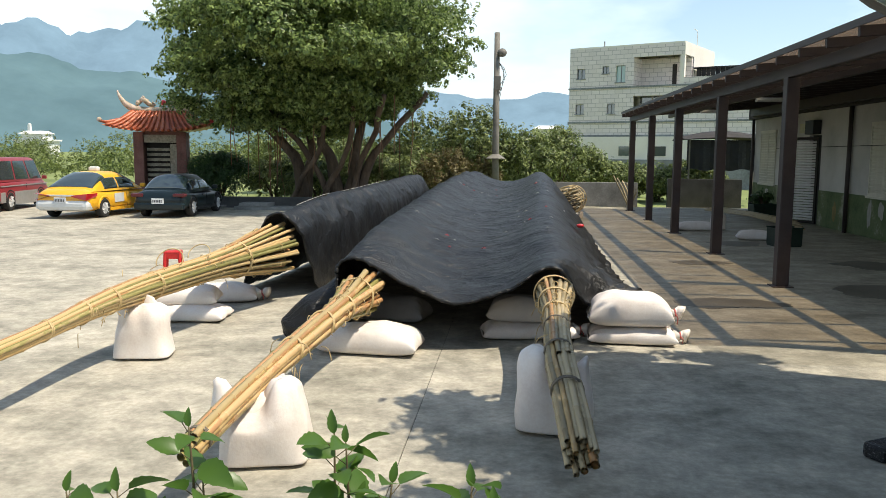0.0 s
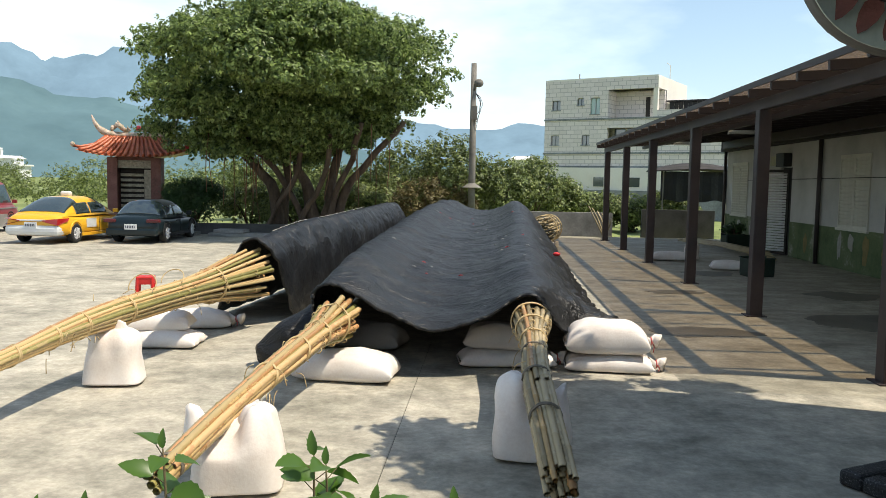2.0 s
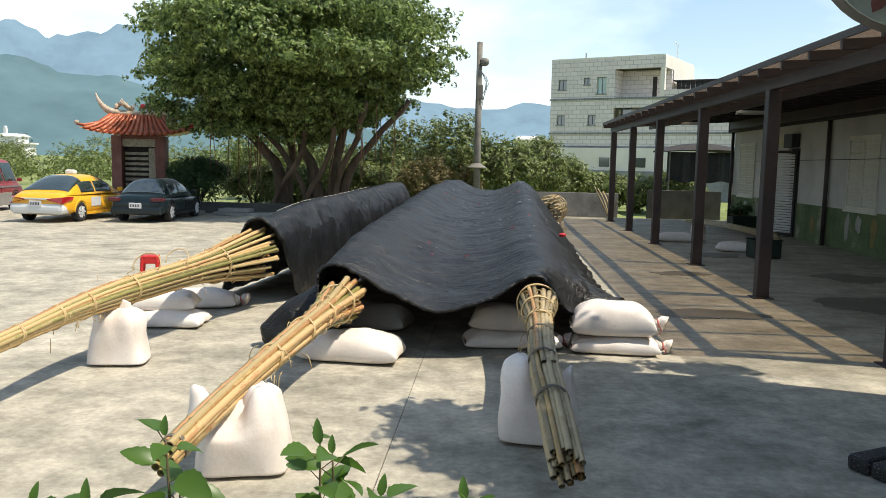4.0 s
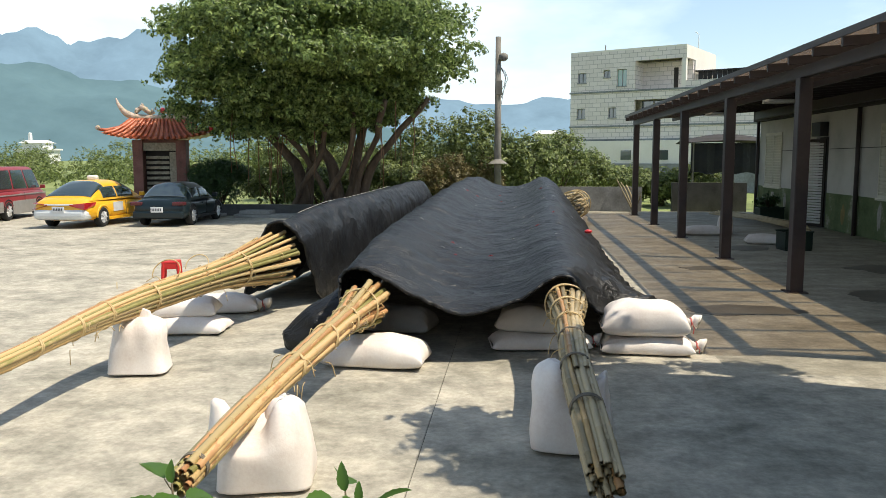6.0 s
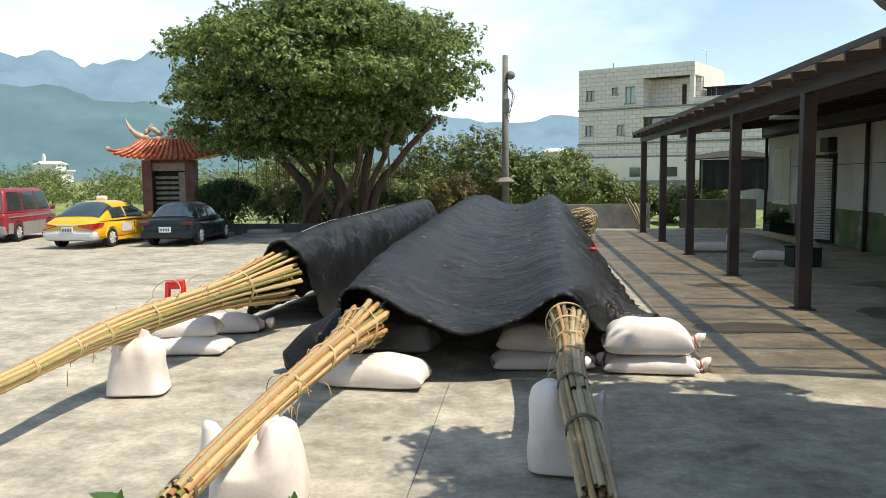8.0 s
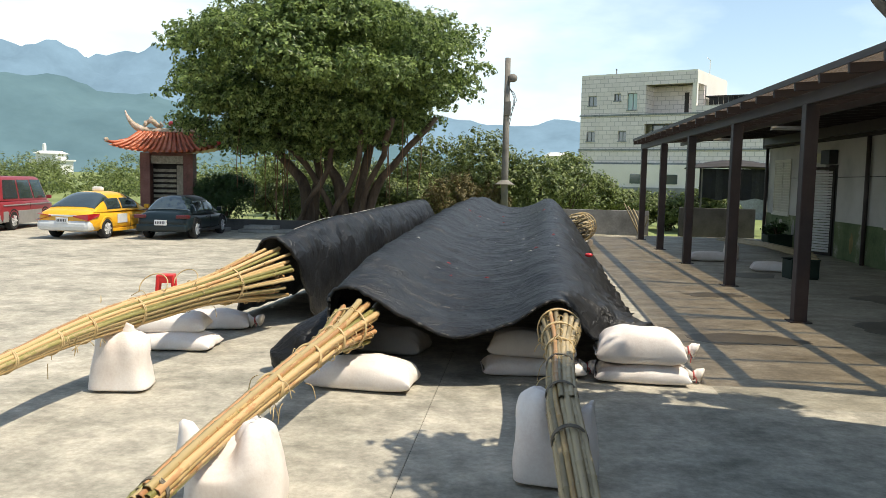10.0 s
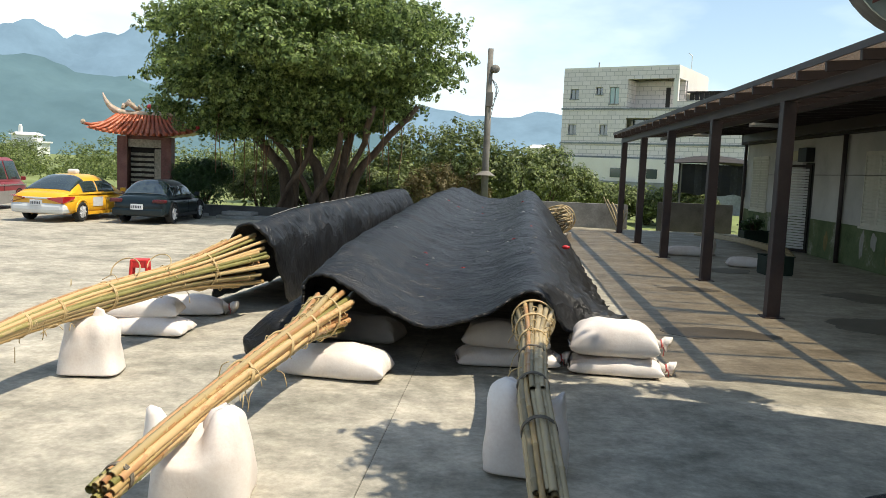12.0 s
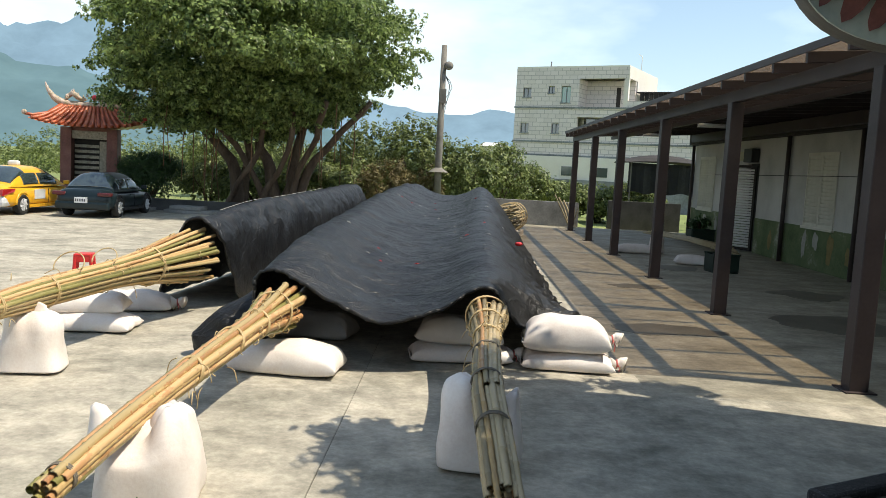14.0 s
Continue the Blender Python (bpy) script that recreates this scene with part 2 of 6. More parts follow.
sheet("ground", -2500, 2500, -600, 4000, -0.12, GRASS, "green grassy field and farmland ground beyond the yard", "ground")
YX0, YX1, YY0, YY1 = -42.0, 9.2, -6.0, 33.2
sheet("pavement", YX0, -0.805, YY0, YY1, 0.0, CONCRETE, "sunlit grey worn concrete yard with stains", "pavement", thick=0.25)
sheet("pavement", -0.798, 2.00, YY0, YY1, 0.0, CONCRETE, "grey worn concrete yard slab beside the joint", "pavement", thick=0.25)
sheet("pavement", 2.00, YX1, 8.6, YY1, 0.0, DAMP_TINTED, "damp concrete floor under the awning, browned for the light through its roof", "pavement", thick=0.25)
sheet("pavement", 2.00, YX1, YY0, 8.6, 0.0, CONCRETE, "grey worn concrete in front of the awning", "pavement", thick=0.25)
tagged(part("trim_joint", boxed(-0.805, -0.798, YY0, YY1, -0.2, -0.012), JOINT), "dark dirt-filled joint in the concrete", "joint", kind="structure")


# ---- awning along the low building ----
POST_X = 4.26
POST_YS = [9.2, 13.65, 17.93, 22.45, 26.72, 30.98]
ROOF_Y0, ROOF_Y1 = 9.02, 31.5


def awning():
    t = thing("awning", "long brown steel awning on square posts with thin sheet roof", "awning")
    for y in POST_YS:
        bm = boxed(POST_X - 0.1, POST_X + 0.1, y - 0.1, y + 0.1, 0, 3.32, 0.012)
        box(bm, POST_X - 0.16, POST_X + 0.16, y - 0.16, y + 0.16, 0, 0.015)
        part("post", bm, STEEL, t)
    part("beam", boxed(POST_X - 0.06, POST_X + 0.06, ROOF_Y0, ROOF_Y1, 3.32, 3.5, 0.01), STEEL, t)
    part("middle_beam", boxed(5.62, 5.72, ROOF_Y0, ROOF_Y1, 3.47, 3.58, 0.006), STEEL, t)
    part("wall_beam", boxed(8.62, 8.82, ROOF_Y0, ROOF_Y1, 3.52, 3.8, 0.01), STEEL, t)
    part("edge_strip", boxed(POST_X - 0.375, POST_X - 0.352, ROOF_Y0, ROOF_Y1, 3.60, 3.69), STEEL, t)
    y = ROOF_Y0 + 0.3
    joist = mesh_of("joist", boxed(POST_X - 0.35, 8.95, -0.032, 0.032, 0, 0.13, 0.006), STEEL)
    while y < ROOF_Y1:
        slope = math.atan2(0.3, 4.6)
        piece("joist", joist, t, pose(0, y, 3.5 - POST_X * math.tan(slope), 0, -math.degrees(slope), 0))
        y += 1.0
    return t


awning()


# ---- low building ----
def low_building():
    x = 9.1
    openings = [(20.45, 22.15, 1.06, 2.97), (25.6, 26.6, 0.0, 2.73), (29.8, 31.6, 1.06, 3.0)]
    bm = bmesh.new()
    ys = [2.0] + [v for o in openings for v in o[:2]] + [32.4]
    for i in range(0, len(ys), 2):
        box(bm, x, x + 0.2, ys[i], ys[i + 1], 1.07, 4.1)
    for y0, y1, z0, z1 in openings:
        box(bm, x, x + 0.2, y0, y1, z1, 4.1)
    box(bm, x + 0.2, x + 6, 32.2, 32.4, 0, 4.1)
    tagged(part("wall_east", bm, WALL_GREY), "grey rendered wall of the low building, dull and stained", "wall", kind="structure")
    bm = bmesh.new()
    for a, b in ((2.0, 25.6), (26.6, 32.42)):
        box(bm, x - 0.012, x + 0.2, a, b, 0, 1.07)
    tagged(part("wall_dado", bm, WALL_GREEN), "peeling green painted lower wall band with bare patches", "wall", kind="structure")


low_building()


# ---- sandbags ----
def sack_mesh(lx, ly, lz, seed, plump=False, saddle=0.0):
    """A filled woven sack standing up, with a sunk base, creases and a narrowed top; a plump one is barrel-shaped."""
    bm = bmesh.new()
    bmesh.ops.create_uvsphere(bm, u_segments=40, v_segments=26, radius=1)
    off = Vector((seed * 7.3, seed * 3.1, seed * 1.7))
    for v in bm.verts:
        p = v.co.copy()
        f = (p.z + 1) / 2
        ang = math.atan2(p.y, p.x)
        ex = 3 + 3 * (1 - f) ** 3
        sq = (abs(math.cos(ang)) ** ex + abs(math.sin(ang)) ** ex) ** (-1 / ex)
        w = min(1, f / 0.04) * (1.10 - 0.16 * f - 0.36 * max(0, (f - 0.84) / 0.16) ** 2)
        if saddle:
            w = min(1, f / 0.05) ** 0.4 * (1.0 + 0.10 * math.sin(f * math.pi) - 0.22 * f - 0.25 * max(0, (f - 0.88) / 0.12) ** 2)
        if plump:
            w = min(1, f / 0.05) ** 0.4 * (0.92 + 0.16 * math.sin(min(1, f / 0.8) * math.pi) - 0.55 * max(0, (f - 0.62) / 0.38) ** 2.2)
        if f < 0.001:
            w = 0
        p = Vector((math.cos(ang) * sq * w * lx / 2, math.sin(ang) * sq * w * ly / 2 * (1 - 0.45 * max(0, f - 0.75) * 4 * 0.6), 0))
        p.z = (f - 0.05 * math.sin(f * math.pi) * (1 - f)) * lz
        crease = math.sin(ang * 9 + 3 * noise.noise(off + Vector((ang, 0, f * 2)))) * 0.03 * max(0, f - 0.4)
        p += Vector((math.cos(ang), math.sin(ang), 0)) * (crease + 0.022 * noise.noise(p * 4 + off))
        p.x += 0.05 * noise.noise(Vector((f * 2, seed, 0))) * f
        if saddle:
            # pressed down where the bundle lies on it, with the two top corners standing up
            dent = math.exp(-((p.x - saddle) / 0.15) ** 4) * max(0, f - 0.45) / 0.55
            p.z -= (0.23 if saddle < 0 else 0.16) * dent
            p.y *= 1 - 0.45 * max(0, f - 0.55)
            p += Vector((0.3, 1, 0)) * 0.012 * math.sin(p.x * 26 + p.z * 38) * dent
        v.co = p
    return mesh_of("body", bm, None, True)


def pillow_mesh(lx, ly, lz, seed):
    """A filled sack lying down: pillow with drawn-out corners, end seams and wrinkles running in from them."""
    bm = bmesh.new()
    off = Vector((seed * 7.3, seed * 3.1, seed * 1.7))
    nu, nv = 44, 26
    grids = []
    for top in (True, False):
        grid = []
        for i in range(nu + 1):
            row = []
            for j in range(nv + 1):
                u, v = -math.cos(math.pi * i / nu), -math.cos(math.pi * j / nv)
                t = ((1 - abs(u) ** 4.5) * (1 - abs(v) ** 3.2))
                x = u * lx / 2 * (1 - 0.045 * (1 - v * v)) + 0.02 * noise.noise(Vector((v * 2, seed, u)))
                y = v * ly / 2 * (1 - 0.05 * (1 - u * u) + 0.06 * noise.noise(Vector((u * 1.5, seed, 4))))
                lump = 1 + 0.16 * noise.noise(Vector((u * 1.4, v * 1.1, seed * 3.3)))
                rim = 0.30 * lz
                z = rim + (lz * lump - rim) * t ** 0.46 if top else rim * (1 - t ** 0.30)
                wr = math.sin(v * 17 + 4 * noise.noise(Vector((v * 2, seed, 1)))) * 0.016 * max(0, abs(u) - 0.45) ** 1.2 * 1.8
                wr += 0.010 * noise.noise(Vector((u * 3, v * 6, seed)) * 1.6)
                z += wr * (1 if top else 0) * min(1, t * 5)
                row.append(bm.verts.new((x, y, max(0.0, z))))
            grid.append(row)
        grids.append(grid)
    for g, flip in ((grids[0], False), (grids[1], True)):
        for i in range(nu):
            for j in range(nv):
                q = (g[i][j], g[i + 1][j], g[i + 1][j + 1], g[i][j + 1])
                bm.faces.new(q[::-1] if flip else q)
    bmesh.ops.remove_doubles(bm, verts=bm.verts, dist=0.0004)
    return mesh_of("body", bm, None, True)


def sack(m, lx, ly, lz, seed, mat=None, upright=False, label="full white woven sandbag lying on the concrete", knot=0, plump=False, saddle=0.0):
    t = thing("sandbag", label, "sandbag", m, "sandbags under the bundles")
    me = sack_mesh(lx, ly, lz, seed, plump, saddle) if upright else pillow_mesh(lx, ly, lz, seed)
    me.materials.append(mat or SACK)
    piece("body", me, t)
    rnd = random.Random(seed)
    if saddle < 0:
        for side in (-1, 1):
            bm = bmesh.new()
            x = saddle + side * 0.165
            tube(bm, [(x, 0.0, lz - 0.34), (x, 0.0, lz - 0.22), (x + side * 0.01, 0.01, lz - 0.12), (x + side * 0.03, 0.0, lz - 0.05), (x + side * 0.055, -0.01, lz - 0.015)], [0.10, 0.095, 0.075, 0.05, 0.02], 14)
            part("sack_corner", bm, mat or SACK, t, smooth=True)
    elif upright and not saddle:
        bm = bmesh.new()
        ring, base = [], None
        for k in range(5):
            h = lz - 0.06 + k * 0.013
            row = []
            for j in range(24):
                a = j * math.tau / 24
                r = (0.20, 0.17, 0.14, 0.13, 0.05)[k] * (1 + 0.12 * math.sin(a * 7 + seed + k * 0.4))
                row.append(bm.verts.new((math.cos(a) * r * lx * 1.7, math.sin(a) * r * ly * 0.75, h + 0.02 * math.sin(a * 2 + seed) + 0.02 * k * abs(math.cos(a)))))
            ring.append(row)
        for k in range(4):
            for j in range(24):
                bm.faces.new((ring[k][j], ring[k][(j + 1) % 24], ring[k + 1][(j + 1) % 24], ring[k + 1][j]))
        part("mouth", bm, mat or SACK, t, "gathered white sack mouth", True)
    elif not upright:
        bm = bmesh.new()
        x0 = -lx / 2 - 0.004
        tube(bm, [(x0 + 0.02 * noise.noise(Vector((v * 2, seed, -1))), v * ly / 2 * 0.97, 0.30 * lz + 0.006 * math.sin(v * 17)) for v in (k / 12 * 2 - 1 for k in range(25)) if v <= 1], 0.007, 6)
        part("sewn_seam", bm, mat or SACK, t, "sewn end seam", True)
    if knot and not upright:
        bm = bmesh.new()
        tube(bm, [(lx / 2 - 0.03, 0, lz * 0.35), (lx / 2 + 0.04, 0.01, lz * 0.4), (lx / 2 + 0.08, 0.02, lz * 0.45), (lx / 2 + 0.13, 0.0, lz * 0.4)], [0.10, 0.035, 0.06, 0.085], 12)
        end = part("tied_end", bm, mat or SACK, t, "tied white sack end", True)
        bm = bmesh.new()
        tube(bm, [(lx / 2 + 0.042, 0.01 + 0.042 * math.cos(a), lz * 0.4 + 0.042 * math.sin(a)) for a in (k * math.tau / 14 for k in range(14))], 0.009, 6, closed=True)
        tube(bm, [(lx / 2 + 0.05, -0.03, lz * 0.4), (lx / 2 + 0.07, -0.06, lz * 0.25), (lx / 2 + 0.06, -0.07, lz * 0.08)], 0.006, 5)
        part("red_string", bm, RED_STRING, end, "pinkish red tying string", True)
    return t


sack(pose(-1.54, 8.66, 0, 0, 0, -4), 1.06, 0.55, 0.30, 1)
sack(pose(-3.82, 8.17, 0, 0, 0, 8), 0.51, 0.40, 0.56, 2, upright=True, label="full white woven sandbag standing upright under a bundle")
sack(pose(-1.72, 5.60, 0, 0, 0, 10), 0.60, 0.46, 0.585, 3, upright=True, saddle=-0.11, label="bulging white sandbag standing upright under a bundle tip")
sack(pose(0.29, 6.42, 0, 0, 0, -5), 0.58, 0.44, 0.66, 4, upright=True, saddle=0.07, label="pale grey-white sandbag standing upright in shade")
sack(pose(1.30, 9.45, 0, 0, 0, -3), 0.98, 0.52, 0.20, 5, knot=1)
sack(pose(1.27, 9.48, 0.19, 0, 0, -2), 0.92, 0.55, 0.36, 6, knot=1, label="plump white sandbag lying on another sandbag")
sack(pose(0.15, 9.55, 0, 0, 0, 6), 1.1, 0.5, 0.20, 7, knot=1)
sack(pose(0.15, 9.6, 0.18, 0, 0, -4), 0.95, 0.5, 0.30, 8, SACK_SHADE_GREY, label="white sandbag stacked under the black net, greyed as if shaded")
sack(pose(-4.12, 10.02, 0, 0, 0, 4), 1.0, 0.55, 0.20, 9)
sack(pose(-4.25, 10.12, 0.18, 0, 0, 10), 0.95, 0.5, 0.24, 10, label="white sandbag stacked on another sandbag")
sack(pose(-4.15, 11.30, 0, 0, 0, 12), 1.0, 0.5, 0.26, 11, knot=1)
sack(pose(-5.05, 11.3, 0, 0, 0, 20), 0.36, 0.30, 0.34, 13, upright=True, label="small white sandbag standing behind the long bundle")
sack(pose(-1.55, 10.3, 0, 0, 0, -10), 0.9, 0.5, 0.32, 12, SACK_SHADE_GREY, label="white sandbag under the black net with its shade coloured in")


# ---- bamboo bundles ----
def bundle(spine, r_tip, r_mid, r_open, count, mats, ties, seed, label, culm_r=0.020, cords=()):
    """A tapered bundle of bamboo culms; spine runs from the tip to the covered end."""
    t = thing("bamboo_bundle", label, "bamboo bundle", group="tapered bamboo bundles")
    rnd = random.Random(seed)

    def radius(f):
        return knots([0, 0.40, 0.78, 1.0], [r_tip, lerp(r_tip, r_mid, 0.22 if count < 40 else 0.12), r_mid, r_open], f)

    def frame_at(f):
        d = (along(spine, min(1, f + 0.01)) - along(spine, max(0, f - 0.01))).normalized()
        side = d.cross(Vector((0, 0, 1))).normalized()
        return along(spine, f), side, side.cross(d)

    for i in range(count):
        q = ((i + 0.5) / count) ** 0.36
        a = i * 2.39996 + rnd.uniform(-0.15, 0.15)
        end = rnd.uniform(0.95, 1.0)
        f0, f1 = rnd.uniform(0, 0.085 if r_tip < 0.12 else 0.16), end
        if rnd.random() < 0.18:
            f0 = rnd.uniform(0.12, 0.55)
        n = 26
        thick = rnd.uniform(0.78, 1.14)
        pts, rr = [], []
        for k in range(n):
            f = lerp(f0, f1, k / (n - 1))
            p, side, up = frame_at(f)
            R = max(0.01, radius(f) - culm_r) * q
            w = a + 0.25 * (f - 0.5) * math.sin(i)
            pts.append(p + side * (math.cos(w) * R) + up * (math.sin(w) * R) + Vector((rnd.uniform(-1, 1), 0, rnd.uniform(-1, 1))) * 0.0015)
            base = culm_r * thick * (1.0 + 0.3 * f)
            rr.append(base)
        bm = bmesh.new()
        # nodes: a short swelling every few steps
        full_p, full_r = [], []
        for k in range(n):
            if k and (k + i * 2) % 4 == 1:
                d = (pts[min(n - 1, k + 1)] - pts[k - 1]).normalized()
                for s, g in ((-0.014, 1.0), (-0.004, 1.20), (0.004, 1.18), (0.014, 1.0)):
                    full_p.append(pts[k] + d * s)
                    full_r.append(rr[k] * g)
            else:
                full_p.append(pts[k])
                full_r.append(rr[k])
        tube(bm, full_p, full_r, 8, cap=False)
        inner = [full_p[3], full_p[0]]
        tube(bm, inner, [full_r[0] * 0.7, full_r[0] * 0.72], 8, cap=False)
        part("culm", bm, mats[rnd.randrange(len(mats))], t, smooth=True)
    for f, lean in ties:
        p, side, up = frame_at(f)
        d = side.cross(up)
        bm = bmesh.new()
        for turn in range(2):
            ring = []
            for k in range(28):
                w = k * math.tau / 28
                R = radius(f) * 0.97 + 0.004 * math.sin(w * 3 + turn)
                ring.append(p + side * math.cos(w) * R + up * math.sin(w) * R - d * (0.022 * turn + lean * 1.5 * math.sin(w) + 0.02 * math.cos(w * 2 + seed)))
            tube(bm, ring, 0.0085, 6, closed=True)
        part("tie", bm, CANE, t, "split cane tie", True)
    # small cane lashings round single culms near the open end
    for i in range(count):
        q = ((i + 0.5) / count) ** 0.36
        if q < 0.72 or rnd.random() < 0.35:
            continue
        for f in (0.80, 0.86, 0.92):
            f += rnd.uniform(-0.02, 0.015)
            p, side, up = frame_at(f)
            w = i * 2.39996 + rnd.uniform(-0.1, 0.1)
            R = radius(f) * q
            c = p + side * (math.cos(w) * R) + up * (math.sin(w) * R)
            rr = culm_r * (1.0 + 0.3 * f) * 1.0
            d = side.cross(up)
            tilt = rnd.uniform(-0.5, 0.5)
            bm = bmesh.new()
            tube(bm, [c + (side * math.cos(a) + up * math.sin(a)) * rr + d * rr * tilt * math.sin(a) for a in (j * math.tau / 10 for j in range(10))], 0.0055, 5, closed=True)
            part("lashing", bm, CANE, t, smooth=True)
    for k in range(16):
        p, side, up = frame_at(rnd.uniform(0.5, 0.98))
        a = rnd.uniform(0, math.tau)
        o = p + (side * math.cos(a) + up * math.sin(a)) * (radius(0.85) * 0.9)
        d1 = Vector((rnd.uniform(-1, 1), rnd.uniform(-1, 1), rnd.uniform(-0.6, 0.8))) * 0.10
        bm = bmesh.new()
        tube(bm, [along([o, o + d1, o + d1 * 1.5 + Vector((0, 0, -0.09))], q / 6) for q in range(7)], 0.004, 5)
        part("loose_cane", bm, CANE, t, smooth=True)
    for f in cords:
        p, side, up = frame_at(f)
        d = side.cross(up)
        bm = bmesh.new()
        for turn in range(3):
            ring = [p + side * math.cos(w) * (radius(f) - 0.008) + up * math.sin(w) * (radius(f) - 0.008) + d * 0.012 * turn for w in (k * math.tau / 24 for k in range(24))]
            tube(bm, ring, 0.006, 6, closed=True)
        part("cord", bm, TAPE, t, "grey cord wrapping", True)
    return t


SPINE_M = [(-1.88, 4.60, 0.405), (-1.83, 5.6, 0.495), (-1.76, 7.0, 0.56), (-1.66, 8.95, 0.61)]
SPINE_R = [(0.38, 4.85, 0.34), (0.34, 5.55, 0.50), (0.31, 6.3, 0.61), (0.34, 7.4, 0.64), (0.39, 8.95, 0.62)]
SPINE_L = [(-4.07, 4.79, 0.50), (-3.95, 6.30, 0.585), (-3.90, 8.18, 0.675), (-3.38, 11.5, 0.76)]
bundle(SPINE_M, 0.085, 0.122, 0.262, 34, [BAMBOO, BAMBOO_GREEN, BAMBOO_TAN, BAMBOO_GREEN], [(0.55, 0.03), (0.72, 0.03), (0.82, 0.02), (0.90, 0.04)], 3, "tapered bundle of yellow bamboo poles tied with cane", culm_r=0.0225, cords=(0.10,))
bundle(SPINE_R, 0.118, 0.118, 0.225, 30, [BAMBOO_GREY, BAMBOO_GREY, BAMBOO_GREY, BAMBOO], [(0.80, 0.02), (0.88, 0.02), (0.96, 0.03)], 5, "drooping bundle of weathered bamboo poles tied with cord", culm_r=0.0210, cords=(0.30, 0.52, 0.70))
long_bundle = bundle(SPINE_L, 0.070, 0.160, 0.39, 78, [BAMBOO, BAMBOO_TAN, BAMBOO_GREEN, BAMBOO_GREEN], [(0.24, 0.02), (0.40, 0.03), (0.52, 0.03), (0.60, 0.03), (0.70, 0.03), (0.86, 0.03)], 8, "long tapered bundle of greenish bamboo poles resting on a sandbag", culm_r=0.0180)
# two loose loops of cane standing up from the long bundle
for y, r in ((8.9, 0.15), (9.5, 0.13)):
    bm = bmesh.new()
    c = Vector((lerp(-3.90, -3.38, (y - 8.18) / 3.32) - 0.06, y, 0.90))
    tube(bm, [c + Vector((math.cos(a) * r, 0.10 * math.sin(a), math.sin(a) * r * 0.8)) for a in (math.pi * (k / 14 * 1.25 - 0.12) for k in range(15))], 0.007, 5)
    part("loose_loop", bm, CANE, long_bundle, "loose cane loop", True)


# ---- black nets ----
def curve(xs, vs, x):
    """A cubic through the knots with slopes taken from their neighbours."""
    n = len(xs)
    if x <= xs[0]:
        return vs[0]
    for i in range(n - 1):
        if x <= xs[i + 1]:
            h = xs[i + 1] - xs[i]
            f = (x - xs[i]) / h
            m0 = (vs[i + 1] - vs[i - 1]) / (xs[i + 1] - xs[i - 1]) if i else (vs[1] - vs[0]) / h
            m1 = (vs[i + 2] - vs[i]) / (xs[i + 2] - xs[i]) if i + 2 < n else (vs[i + 1] - vs[i]) / h
            return (2 * f ** 3 - 3 * f * f + 1) * vs[i] + (f ** 3 - 2 * f * f + f) * h * m0 + (3 * f * f - 2 * f ** 3) * vs[i + 1] + (f ** 3 - f * f) * h * m1
    return vs[-1]


def net_sheet(name, label, surface, nu, nv, thick=0.010, wrinkle=0.03, crumple=None):
    bm = bmesh.new()
    rows = []
    for j in range(nv + 1):
        row = []
        for i in range(nu + 1):
            u, v = i / nu, j / nv
            p = Vector(surface(u, v))
            q = Vector((p.x * 1.1, p.y * 3.2, p.z * 2))
            w = wrinkle * (0.45 * noise.noise(q) + 0.8 * noise.noise(p * 1.7) + 0.35 * noise.noise(p * 4.3) + 0.20 * noise.noise(p * 11))
            for s0 in (10.4, 11.3, 12.7, 14.0, 15.6, 17.5, 19.8, 22.4):
                off = p.y - s0 - 0.25 * noise.noise(Vector((p.x * 0.9, s0, 0))) - 0.06 * p.x * math.sin(s0)
                w += 0.028 * math.exp(-(off / 0.05) ** 2) * max(0, 0.4 + noise.noise(Vector((p.x * 1.2, s0 * 3, 2))))
            k = crumple(u, v) if crumple else 0
            w += k * (0.30 * (0.5 - abs(noise.noise(Vector((p.x * 1.6, p.y * 3.0, p.z * 1.6))))) + 0.12 * (0.4 - abs(noise.noise(p * 7))) - 0.12)
            p += Vector((w * (0.4 + 2.0 * k), 0.5 * w, w))
            p.z = max(p.z, 0.012 + 0.01 * k)
            row.append(bm.verts.new(p))
        rows.append(row)
    # torn, uneven front hem
    for i, v in enumerate(rows[0]):
        v.co.y += 0.035 * noise.noise(Vector((i * 0.35, 3, 0)))
        v.co.z += 0.012 * noise.noise(Vector((i * 0.45, 9, 0)))
    for j in range(nv):
        for i in range(nu):
            bm.faces.new((rows[j][i], rows[j][i + 1], rows[j + 1][i + 1], rows[j + 1][i]))
    ob = part(name, bm, NET, smooth=True)
    mod = ob.modifiers.new("thickness", "SOLIDIFY")
    mod.thickness, mod.offset = thick, -1
    hem = bmesh.new()
    tube(hem, [v for v in (ob.data.vertices[i].co.copy() for i in range(nu + 1))], [0.022 + 0.012 * noise.noise(Vector((i * 0.7, 1, 4))) for i in range(nu + 1)], 7)
    part("hem", hem, NET, ob, "rolled black hem", True)
    return tagged(ob, label, "netting")


